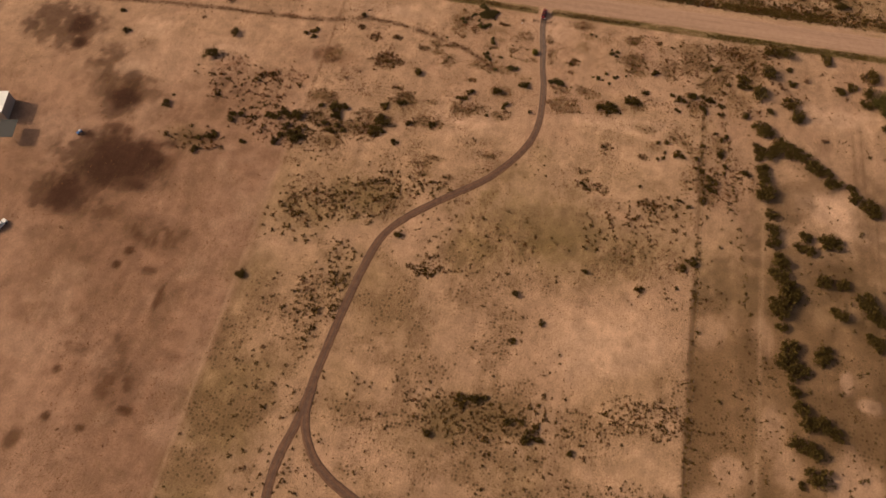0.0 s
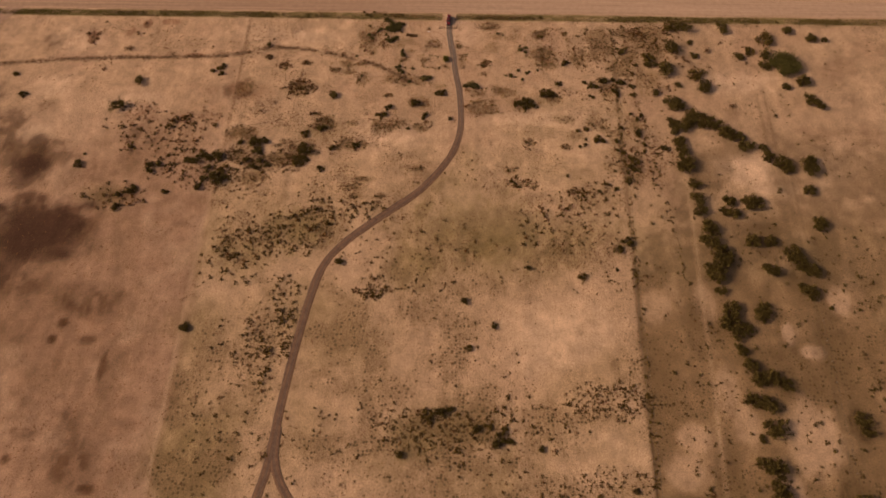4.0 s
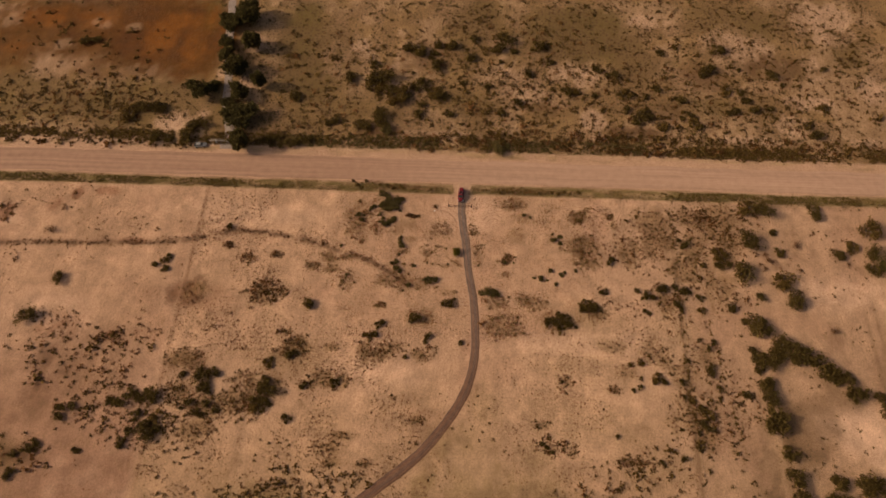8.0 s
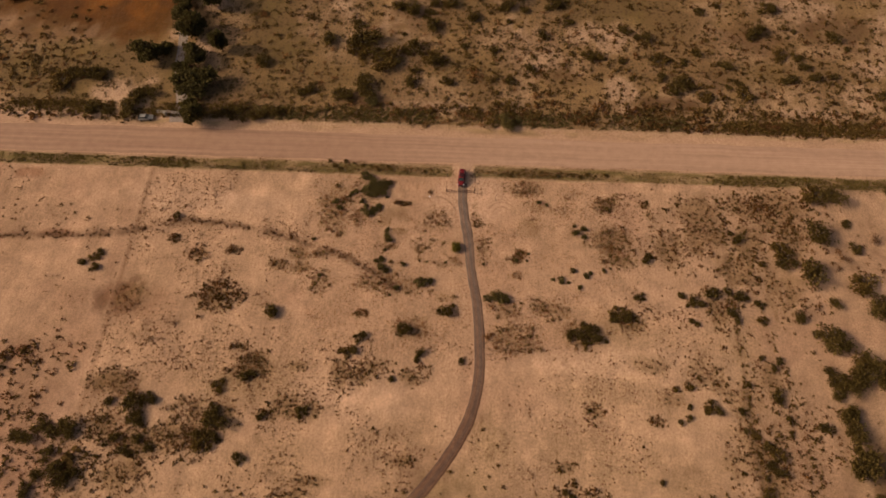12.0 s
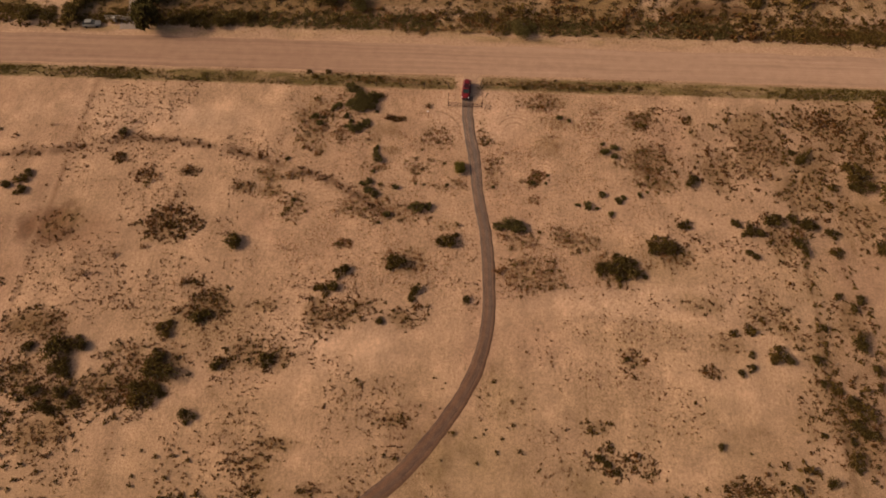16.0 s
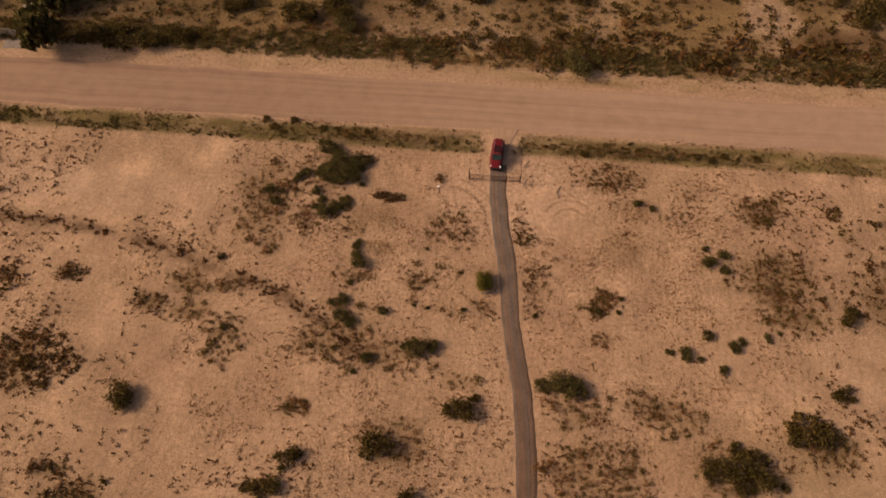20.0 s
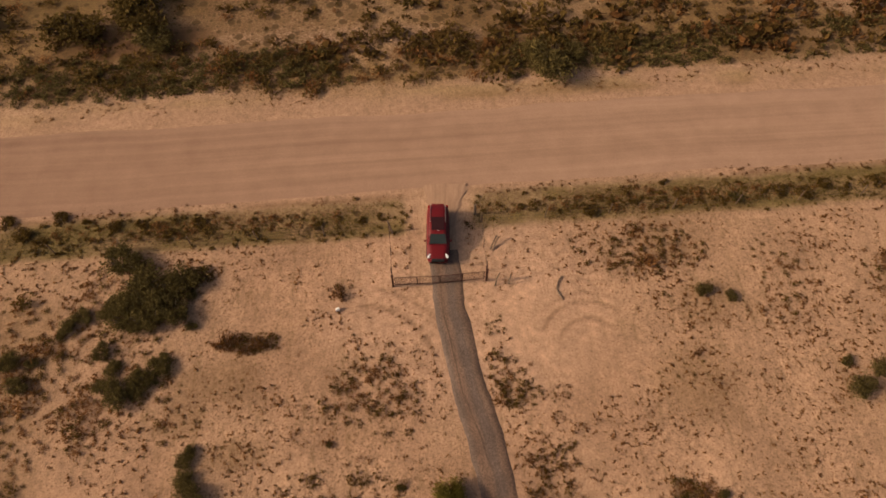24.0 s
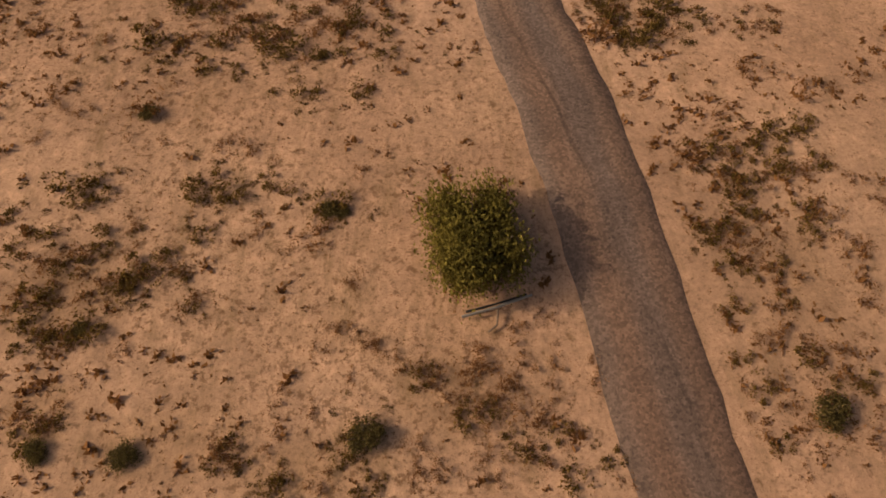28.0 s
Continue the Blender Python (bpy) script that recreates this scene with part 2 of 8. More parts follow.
        banded = n.new("ShaderNodeVectorMath")
        banded.operation = "MULTIPLY"
        ln.new(chipped.outputs[0], banded.inputs[0]), ln.new(brown.outputs[2], banded.inputs[1])
        chipped = banded
        ln.new(chipped.outputs[0], b.inputs["Base Color"])
        # a dark seam worn between the wheels, broken here and there
        sep = n.new("ShaderNodeSeparateXYZ")
        ln.new(uv.outputs[0], sep.inputs[0])
        gap = n.new("ShaderNodeMath")
        gap.operation, gap.inputs[1].default_value, gap.inputs[2].default_value = "COMPARE", 0.745, 0.017
        wave = n.new("ShaderNodeMath")
        wave.operation, wave.inputs[1].default_value = "MULTIPLY_ADD", 0.09
        ln.new(stone.outputs[0], wave.inputs[0])
        # the seam wanders from the west side to the east side along the way
        wander = n.new("ShaderNodeMapRange")
        for k_, v_ in enumerate((12.0, 24.0, 0.0, 0.36), 1):
            wander.inputs[k_].default_value = v_
        ln.new(sep.outputs[1], wander.inputs[0])
        slid = n.new("ShaderNodeMath")
        ln.new(sep.outputs[0], slid.inputs[0]), ln.new(wander.outputs[0], slid.inputs[1]), ln.new(slid.outputs[0], wave.inputs[2])
        ln.new(wave.outputs[0], gap.inputs[0])
        broken = n.new("ShaderNodeMapRange")
        for k_, v_ in enumerate((0.40, 0.60, 0.0, ruts), 1):
            broken.inputs[k_].default_value = v_
        ln.new(streak.outputs[0], broken.inputs[0])
        amount = n.new("ShaderNodeMath")
        amount.operation = "MULTIPLY"
        ln.new(gap.outputs[0], amount.inputs[0]), ln.new(broken.outputs[0], amount.inputs[1])
        seam = n.new("ShaderNodeMix")
        seam.data_type = "RGBA"
        seam.inputs[7].default_value = (0.035, 0.022, 0.016, 1)
        ln.new(amount.outputs[0], seam.inputs[0]), ln.new(chipped.outputs[0], seam.inputs[6]), ln.new(seam.outputs[2], b.inputs["Base Color"])
    bn = n.new("ShaderNodeBump")
    bn.inputs["Strength"].default_value, bn.inputs["Distance"].default_value = 0.5, 0.03
    ln.new(stone.outputs[0], bn.inputs["Height"])
    ln.new(bn.outputs[0], b.inputs["Normal"])
    return m


SOIL = soil_material()
ROAD = gravel_material("graded_dirt", (0.272, 0.160, 0.106), (0.405, 0.248, 0.168), along=2.0, comb=(11.0, 0.012), chip=(0.93, 1.07), grit=0.7, old=(15.0, -40.0, (0.82, 0.78, 0.76)))
DRIVE = gravel_material("grey_gravel", (0.088, 0.058, 0.045), (0.20, 0.137, 0.106), along=0.9, ruts=0.6)
NEAR_LEAF = material("lush_mesquite_leaf", (0.18, 0.143, 0.033), 0.7, island=0.9, vary=0.6, bump=0, spec=0.03, glow=0.4)
LEAF = material("mesquite_leaf", (0.104, 0.068, 0.021), 0.7, island=0.9, thing=0.35, vary=0.6, bump=0, spec=0.03, glow=0.4)
GATE_LEAF = material("dusty_mesquite_leaf", (0.135, 0.10, 0.036), 0.7, island=0.9, thing=0.35, vary=0.6, bump=0, spec=0.03, glow=0.4)
DARK_LEAF = material("dark_tree_leaf", (0.078, 0.060, 0.021), 0.7, island=0.8, thing=0.4, vary=0.5, bump=0, spec=0.03, glow=0.4)
STRAW = material("straw_grass", (0.27, 0.175, 0.065), 0.9, island=0.9, vary=0.5, bump=0, spec=0.02, glow=0.4)
SCRUB_LEAF = material("creosote_leaf", (0.135, 0.082, 0.025), 0.8, island=0.9, vary=0.6, bump=0, spec=0.02, glow=0.4)
CLUMP_LEAF = material("olive_scrub_leaf", (0.155, 0.092, 0.026), 0.8, island=0.9, vary=0.6, bump=0, spec=0.02, glow=0.4)
BROAD_LEAF = material("broad_tree_leaf", (0.105, 0.082, 0.024), 0.7, island=0.8, vary=0.55, bump=0, spec=0.03, glow=0.4)
NEAR_DRY = material("dry_brown_weed", (0.20, 0.093, 0.035), 0.9, island=0.9, vary=0.55, bump=0, spec=0.02, glow=0.4)
FAR_SCRUB = material("dark_creosote_leaf", (0.098, 0.056, 0.018), 0.8, island=0.9, vary=0.6, bump=0, spec=0.02, glow=0.3)
DRY_LEAF = material("dry_weed", (0.135, 0.062, 0.023), 0.9, island=0.9, vary=0.55, bump=0, spec=0.02, glow=0.4)
GREEN_GRASS = material("verge_grass", (0.128, 0.092, 0.025), 0.9, island=0.9, vary=0.55, bump=0, spec=0.02, glow=0.4)
BARK = material("grey_bark", (0.12, 0.085, 0.06), 0.9, grain=8, vary=0.4, bump=0.5)
DEADWOOD = material("weathered_wood", (0.17, 0.115, 0.08), 0.9, grain=10, vary=0.4, bump=0.4)
RUST = material("rusty_steel", (0.075, 0.026, 0.018), 0.6, metal=0.3, grain=14, vary=0.5, bump=0.2)
WIRE = material("rusted_wire", (0.06, 0.042, 0.034), 0.6, metal=0.6, vary=0.3, bump=0)
RED = material("red_car_paint", (0.125, 0.007, 0.009), 0.35, metal=0.0, grain=2, vary=0.08, bump=0.0, spec=0.3)
BLACK = material("black_gloss_panel", (0.030, 0.008, 0.009), 0.45, grain=3, vary=0.2, bump=0, spec=0.2)
PALE_STEEL = material("pale_painted_steel", (0.42, 0.36, 0.30), 0.6, grain=10, vary=0.25, bump=0.1)
TRIM = material("black_plastic", (0.018, 0.017, 0.017), 0.6, grain=20, vary=0.2, bump=0.1)
RUBBER = material("tyre_rubber", (0.022, 0.02, 0.019), 0.85, grain=20, vary=0.3, bump=0.2)
ALLOY = material("alloy_rim", (0.42, 0.41, 0.40), 0.35, metal=0.9, vary=0.1, bump=0)
LENS = material("headlight_lens", (0.78, 0.78, 0.76), 0.12, vary=0.05, bump=0, spec=0.6)
TAIL = material("tail_light_lens", (0.35, 0.01, 0.01), 0.2, vary=0.1, bump=0, spec=0.6)
WINDOW = material("tinted_glass", (0.024, 0.030, 0.025), 0.06, vary=0.1, bump=0, spec=0.7)
WHITE = material("white_sheet_roof", (0.78, 0.76, 0.72), 0.5, grain=1.5, vary=0.08, bump=0.1)
WALL = material("stucco_wall", (0.42, 0.33, 0.26), 0.9, grain=2, vary=0.15, bump=0.3)
GREY = material("grey_sheet_metal", (0.22, 0.20, 0.18), 0.55, metal=0.3, grain=2, vary=0.2, bump=0.1)
TANK = material("black_polyethylene", (0.02, 0.019, 0.018), 0.5, vary=0.2, bump=0)
BLUE = material("blue_plastic", (0.05, 0.14, 0.34), 0.4, vary=0.15, bump=0)
BUCKET = material("white_plastic", (0.75, 0.72, 0.68), 0.5, vary=0.08, bump=0)
CONCRETE = material("old_concrete", (0.30, 0.26, 0.22), 0.9, grain=1, vary=0.2, bump=0.3)


# ---- building blocks ----
def bm_object(name, bm, mat, parent=None, smooth=False):
    me = bpy.data.meshes.new(name)
    bm.to_mesh(me)
    bm.free()
    me.materials.append(mat)
    if smooth:
        me.polygons.foreach_set("use_smooth", [True] * len(me.polygons))
    ob = new(name, me)
    ob.parent = parent
    return ob


def part(name, bm, mat, parent, label="", smooth=False):
    ob = bm_object(name, bm, mat, parent, smooth)
    return tagged(ob, label) if label else ob


def thing(name, label, category, group="", at=None, kind=""):
    ob = new(name)
    ob.empty_display_size = 0.2
    if at is not None:
        ob.matrix_basis = at
    return tagged(ob, label, category, group, kind)


def box(bm, centre, size, turn=0.0, bevel=0.0, taper=1.0, tilt=0.0):
    made = bmesh.ops.create_cube(bm, size=1)["verts"]
    for v in made:
        k = taper if v.co.z > 0 else 1.0
        v.co = Vector((v.co.x * size[0] * k, v.co.y * size[1] * k, v.co.z * size[2]))
    if bevel:
        edges = list({e for v in made for e in v.link_edges})
        made = list({v for f in bmesh.ops.bevel(bm, geom=edges, offset=bevel, segments=2, affect="EDGES")["faces"] for v in f.verts} | {v for v in made if v.is_valid})
    spin = Matrix.Translation(centre) @ Matrix.Rotation(turn, 4, "Z") @ Matrix.Rotation(tilt, 4, "Y")
    for v in made:
        v.co = spin @ v.co
    return made


def tube(bm, a, b, r, r2=None, sides=7):
    a, b = Vector(a), Vector(b)
    q = (b - a).to_track_quat("Z", "Y")
    rings = []
    for p, rad in ((a, r), (b, r if r2 is None else r2)):
        rings.append([bm.verts.new(p + q @ Vector((math.cos(2 * math.pi * k / sides) * rad, math.sin(2 * math.pi * k / sides) * rad, 0))) for k in range(sides)])
    for k in range(sides):
        bm.faces.new((rings[0][k], rings[0][(k + 1) % sides], rings[1][(k + 1) % sides], rings[1][k]))
    bm.faces.new(rings[0][::-1]), bm.faces.new(rings[1])


def mesh_np(name, verts, faces, mat):
    """A mesh from arrays of corners and of faces with one number of sides."""
    me = bpy.data.meshes.new(name)
    sides = faces.shape[1]
    me.vertices.add(len(verts))
    me.vertices.foreach_set("co", np.ascontiguousarray(verts, dtype=np.float32).ravel())
    me.loops.add(faces.size)
    me.loops.foreach_set("vertex_index", np.ascontiguousarray(faces, dtype=np.int32).ravel())
    me.polygons.add(len(faces))
    me.polygons.foreach_set("loop_start", np.arange(0, faces.size, sides, dtype=np.int32))
    me.update(calc_edges=True)
    me.materials.append(mat)
    return me


def value_noise(x, y, scale, seed):
    """Smooth noise from 0 to 1 on arrays."""
    x, y = np.asarray(x) / scale + seed * 17.3, np.asarray(y) / scale - seed * 9.1
    i, j = np.floor(x), np.floor(y)
    u, v = x - i, y - j
    u, v = u * u * (3 - 2 * u), v * v * (3 - 2 * v)

    def cell(a, b):
        s = np.sin(a * 127.1 + b * 311.7 + seed * 74.7) * 43758.5453
        return s - np.floor(s)

    return (cell(i, j) * (1 - u) + cell(i + 1, j) * u) * (1 - v) + (cell(i, j + 1) * (1 - u) + cell(i + 1, j + 1) * u) * v


def fbm(x, y, scale, seed, octaves=4):
    total, amount, norm = 0, 1.0, 0
    for k in range(octaves):
        total = total + amount * value_noise(x, y, scale / 2**k, seed + k)
        norm, amount = norm + amount, amount * 0.55
    return total / norm


def step(a, b, v):
    t = np.clip((v - a) / (b - a), 0, 1)
    return t * t * (3 - 2 * t)


# ---- where low scrub grows: centre, half axes, number and size ----
SCRUB_NEAR = [
    (-5.3, -8, 3.3, 2.2, 100, 0.27), (-25.3, -1, 4.1, 4.7, 120, 0.35), (3.5, -8.5, 2.1, 1.8, 55, 0.27), (-15.2, -4.2, 2.2, 0.6, 35, 0.3), (15.7, -17.8, 1.9, 1.2, 40, 0.35),
    (-25.6, -8.6, 2, 2.3, 50, 0.4), (-19.8, 6.9, 12.4, 1.3, 160, 0.32), (20.1, 6.9, 14, 0.8, 170, 0.3), (27.2, -2.8, 2.7, 4.5, 70, 0.28),
]
SCRUB_NEAR_TWO = [
    (8, -9.7, 1, 0.7, 20, 0.2), (-0.5, -9.7, 3.1, 1.1, 40, 0.1),
]
SCRUB_EAST = [
    (78.8, -61.8, 9.6, 9.5, 130, 0.6), (-86.6, -74.2, 10.3, 6.6, 90, 0.5), (-107.9, -57, 16.9, 9.7, 110, 0.55),
]
SCRUB_WEST = [
    (-53.6, -98.2, 13, 9, 170, 0.8), (-66.7, -103.7, 10.9, 6.7, 70, 0.8), (-71.8, -108.5, 11.8, 10.9, 60, 0.8), (-22.2, -117.9, 6.1, 4.2, 70, 0.8), (-34.9, -87.4, 12.3, 5.2, 60, 0.7), (-51.5, -122.2, 4.8, 8.2, 35, 0.9),
    (-106.9, -56.9, 17.4, 10.8, 70, 0.9), (-119.1, -83.8, 12.5, 5.5, 40, 0.9), (-86, -71.3, 19.1, 8.9, 150, 0.8), (-4.8, -105.9, 19.6, 12.8, 60, 0.7), (40.3, -93.6, 15.9, 9, 90, 0.8), (52.7, -81, 10.2, 7.1, 60, 0.8),
]
SCRUB_SOUTH = [
    (-67.5, -248, 15.4, 16.9, 90, 1), (-67.1, -261.5, 17, 6.7, 70, 1.1), (-36.7, -235, 12.1, 6.8, 36, 1), (-38.4, -256.3, 8.5, 6.7, 28, 1), (53.2, -154.3, 13.3, 5.8, 230, 0.6),
    (49.1, -182.4, 16.7, 8.5, 190, 0.6), (34, -162.8, 10.7, 10.7, 70, 0.6), (19.5, -218.5, 8.6, 6.2, 50, 0.8), (-2.9, -221.7, 9.5, 6.2, 46, 0.9), (4, -164.7, 21.2, 8, 330, 0.6),
    (29.8, -248.7, 6.8, 4.7, 60, 0.7), (51.1, -245.6, 5.1, 7.6, 60, 0.7), (-120.6, -244.5, 15.5, 13.6, 110, 0.8),
]
SCRUB_SOUTH_TWO = [
    (41.4, -205.8, 10.5, 8.7, 60, 0.8), (-107.5, -269.1, 20.4, 10, 50, 0.9), (-32, -183.1, 21.1, 15.9, 90, 0.5), (-57.8, -170.4, 15.9, 28.5, 110, 0.7), (-55.1, -139.1, 8.9, 11, 90, 0.8),
    (54.6, -228.4, 10.4, 6.8, 40, 0.7), (77.6, -192.2, 12.2, 8.7, 240, 0.45), (79.2, -238.8, 13.7, 13.5, 120, 0.5), (83.4, -152.4, 8.8, 35.8, 80, 0.5), (114.2, -182.8, 14, 28, 50, 0.7),
    (94.1, -219, 10.4, 10.3, 80, 0.7), (115, -224.6, 18.9, 10.2, 90, 0.8), (19, -179.9, 10.6, 10.6, 60, 0.55),
]
SCRUB_NORTH = [
    (76.7, 77.6, 72.4, 19.3, 260, 0.8), (82.9, 46, 64.1, 14.7, 420, 0.9), (-24.5, 48.2, 43.5, 24.5, 260, 0.9), (-140.5, 34.7, 35, 12.6, 260, 1), (-144.8, 60.8, 30.7, 19.3, 110, 1),
    (-34, 25.6, 41.6, 3.3, 160, 1), (71.1, 27.4, 71.2, 3.7, 420, 1), (-116.3, 19.1, 37.6, 2.9, 140, 1), (14.9, 60.7, 26.1, 27.9, 160, 1), (-53.6, 57.2, 16.1, 23.1, 60, 0.9),
]
SCRUB_NEAR_THREE = [
    (17.1, 1.8, 5.1, 2.7, 110, 0.34), (-5.4, -7.4, 2.9, 3.1, 35, 0.28), (15.1, -17.9, 1.5, 2, 20, 0.3), (-15.4, -4, 2.1, 0.8, 22, 0.3), (4.5, -8.3, 1.8, 1.8, 16, 0.26),
    (-21.6, -7.1, 2.3, 3.9, 40, 0.3), (-19.1, -17.2, 2.2, 1.5, 30, 0.3), (-1.6, 7.2, 0.4, 0.8, 22, 0.17), (2.5, 5.4, 0.5, 0.4, 14, 0.22),
]
SCRUB_ROUND_THE_BEND = [
    (-57.8, -32.6, 5.1, 4.3, 75, 0.36), (-52.7, -32.4, 1.7, 2, 14, 0.36), (-63.9, -33.2, 1.7, 0.7, 8, 0.36), (-56.2, -19.8, 2.6, 1.3, 22, 0.36), (-71.7, -17.5, 1.7, 1.6, 16, 0.36),
    (-65.4, -21, 1.8, 1.4, 12, 0.36), (-40.1, -20.2, 2.9, 2, 22, 0.36), (-38.8, -24.3, 4, 1.9, 30, 0.36), (-33.7, -27.4, 2.3, 3.4, 30, 0.36), (-44.8, -23.2, 2.3, 1.7, 14, 0.36),
    (-34.8, -20.2, 1.9, 1.1, 10, 0.36), (-79.4, -33.1, 5.1, 3.4, 20, 0.36), (-32.4, -3.3, 4.9, 5.5, 60, 0.36), (-32.9, -8.8, 4.3, 3.8, 40, 0.36), (-30.4, -13.2, 1.8, 2.2, 15, 0.36),
]
SCRUB_ROUND_THE_BEND_TWO = [
    (-17.9, -23.9, 3.5, 4.1, 25, 0.36), (-14.1, -27.8, 6.8, 2.4, 50, 0.36), (-22.2, -27.5, 3.4, 2.7, 20, 0.36), (14.8, -23.6, 1.7, 0.8, 6, 0.36), (14.1, -39.7, 6, 4.2, 110, 0.36),
    (12, -33, 3.9, 2.5, 30, 0.36),
]
SCRUB_ROUND_THE_BEND_THREE = [
    (20.9, -31.9, 2.8, 1.9, 18, 0.36), (-9.9, -38.5, 3.8, 2.7, 30, 0.36), (-22.3, -35.6, 2.2, 1.4, 30, 0.36), (-2.6, -30.5, 2.2, 1.3, 8, 0.36), (38.6, -13.3, 5.9, 4.4, 90, 0.36),
    (40, -17.5, 4.7, 2.8, 40, 0.36), (37.8, -2.2, 3.1, 2.3, 30, 0.36), (40.4, -0.5, 1.9, 2.4, 18, 0.36), (48.2, -1.6, 1.8, 1.3, 10, 0.36), (49.1, -4.7, 1.2, 1.5, 6, 0.36),
    (62, -3.3, 7.3, 6.3, 80, 0.36), (61.9, -10.7, 5.9, 6, 60, 0.36), (53.2, -14, 4.7, 7.3, 35, 0.36), (74.4, -1.1, 4.9, 4.8, 70, 0.36), (73.5, -11.6, 4.7, 7.5, 60, 0.36),
    (82.6, -2.2, 7.3, 7.9, 130, 0.36),
]
SCRUB_ROUND_THE_BEND_FOUR = [
    (85.3, -11, 3.5, 6, 50, 0.36), (24.1, -33, 3.3, 2.5, 25, 0.36), (29.3, -38.9, 4.9, 3, 60, 0.36), (41.6, -34.6, 3.3, 1.9, 30, 0.36), (69.7, -18.8, 4.6, 5.7, 50, 0.36),
    (63.7, -32.3, 3.3, 5.2, 30, 0.36), (79.3, -26.4, 5.6, 6.8, 50, 0.36), (-68.1, -68.1, 9.4, 4, 150, 0.36), (-61.5, -66.8, 4, 4.2, 60, 0.36), (-77.7, -54.8, 6.3, 2.9, 50, 0.36),
    (-57.2, -60.3, 6.1, 2.7, 45, 0.36), (-55.5, -66.5, 4, 4.1, 60, 0.36), (-46.5, -50.4, 4.7, 2.9, 80, 0.36), (-49.8, -45.3, 2.7, 1, 18, 0.36),
]
SCRUB_ROUND_THE_BEND_FIVE = [
    (-45.5, -47.5, 2.1, 1.8, 20, 0.36), (-33.8, -59.1, 6.1, 3.2, 60, 0.36), (-41.1, -61.1, 3, 1.3, 24, 0.36), (-25.7, -51.1, 3.1, 4.5, 24, 0.36), (-35.6, -49.3, 2.6, 1.4, 8, 0.36),
    (-70.7, -75.1, 6.7, 3, 30, 0.36), (-33.4, -77.9, 4.7, 2.8, 22, 0.36), (-29.2, -74.4, 4.8, 1.1, 14, 0.36), (-31.7, -81.8, 3.7, 1.3, 10, 0.36), (-23.3, -81.8, 2.3, 1.1, 8, 0.36),
    (-77.4, -64.5, 4, 3.2, 40, 0.36), (-50.6, -62.1, 4, 3.2, 20, 0.36), (-21.6, -50.8, 6.3, 2.8, 36, 0.36), (-9, -50.2, 4.2, 2.3, 28, 0.36), (-17.6, -48.4, 4.2, 1.7, 20, 0.36),
    (57.9, -46.8, 4.2, 4.6, 30, 0.36),
]
SCRUB_ROUND_THE_BEND_SIX = [
    (61.7, -48.9, 2.1, 4.6, 14, 0.36), (65.9, -53, 4.1, 4.4, 30, 0.36), (65.1, -61.4, 4, 5.2, 35, 0.36), (69.6, -67.1, 3.9, 7, 60, 0.36), (72.5, -46.1, 4.2, 4.7, 35, 0.36),
    (32.1, -56.9, 2.5, 2.1, 22, 0.36), (26.9, -74.8, 3.8, 2.8, 45, 0.36), (32.4, -75.5, 2.8, 2.3, 20, 0.36), (47.9, -77.4, 3.7, 1.4, 30, 0.36), (51.5, -78.1, 3.7, 0.9, 20, 0.36),
    (63.1, -66.4, 4.8, 4, 22, 0.36), (46, -58.3, 3, 1.3, 20, 0.36), (45.7, -45.2, 6.3, 2.3, 14, 0.36), (25.3, -69.3, 2.9, 1.4, 12, 0.36), (49.8, -52.8, 3.1, 2.2, 8, 0.36),
    (-10.5, -69.2, 3.4, 1.5, 14, 0.36),
]
SCRUB_BY_THE_GATE = [
    (-5.6, -6.7, 3, 1.7, 44, 0.22), (-19.3, -9.8, 1.7, 1.3, 25, 0.2), (-15.3, -12.4, 2.1, 1.2, 50, 0.12), (-16.9, -17.1, 2, 0.8, 40, 0.24), (-14.3, -4.1, 2.4, 0.7, 36, 0.2),
    (-7.4, 0.2, 1.1, 0.8, 18, 0.2),
]
SCRUB_BY_THE_GATE_TWO = [
    (16.8, 2.3, 4.1, 2.8, 80, 0.22), (3.8, -4, 0.9, 0.8, 12, 0.22), (4.4, -9, 1.4, 1.3, 30, 0.22), (5.4, -9.7, 1.1, 0.8, 14, 0.2), (15.4, -17.7, 1.1, 1.3, 44, 0.26),
    (14.8, -19.4, 1.2, 0.9, 34, 0.24), (12.4, -19, 1, 0.6, 20, 0.2), (20.8, -3.1, 3.5, 2.1, 30, 0.15), (18.6, -9.5, 3.2, 2.8, 50, 0.13), (-16.7, -7.1, 3.8, 2.1, 50, 0.13),
]
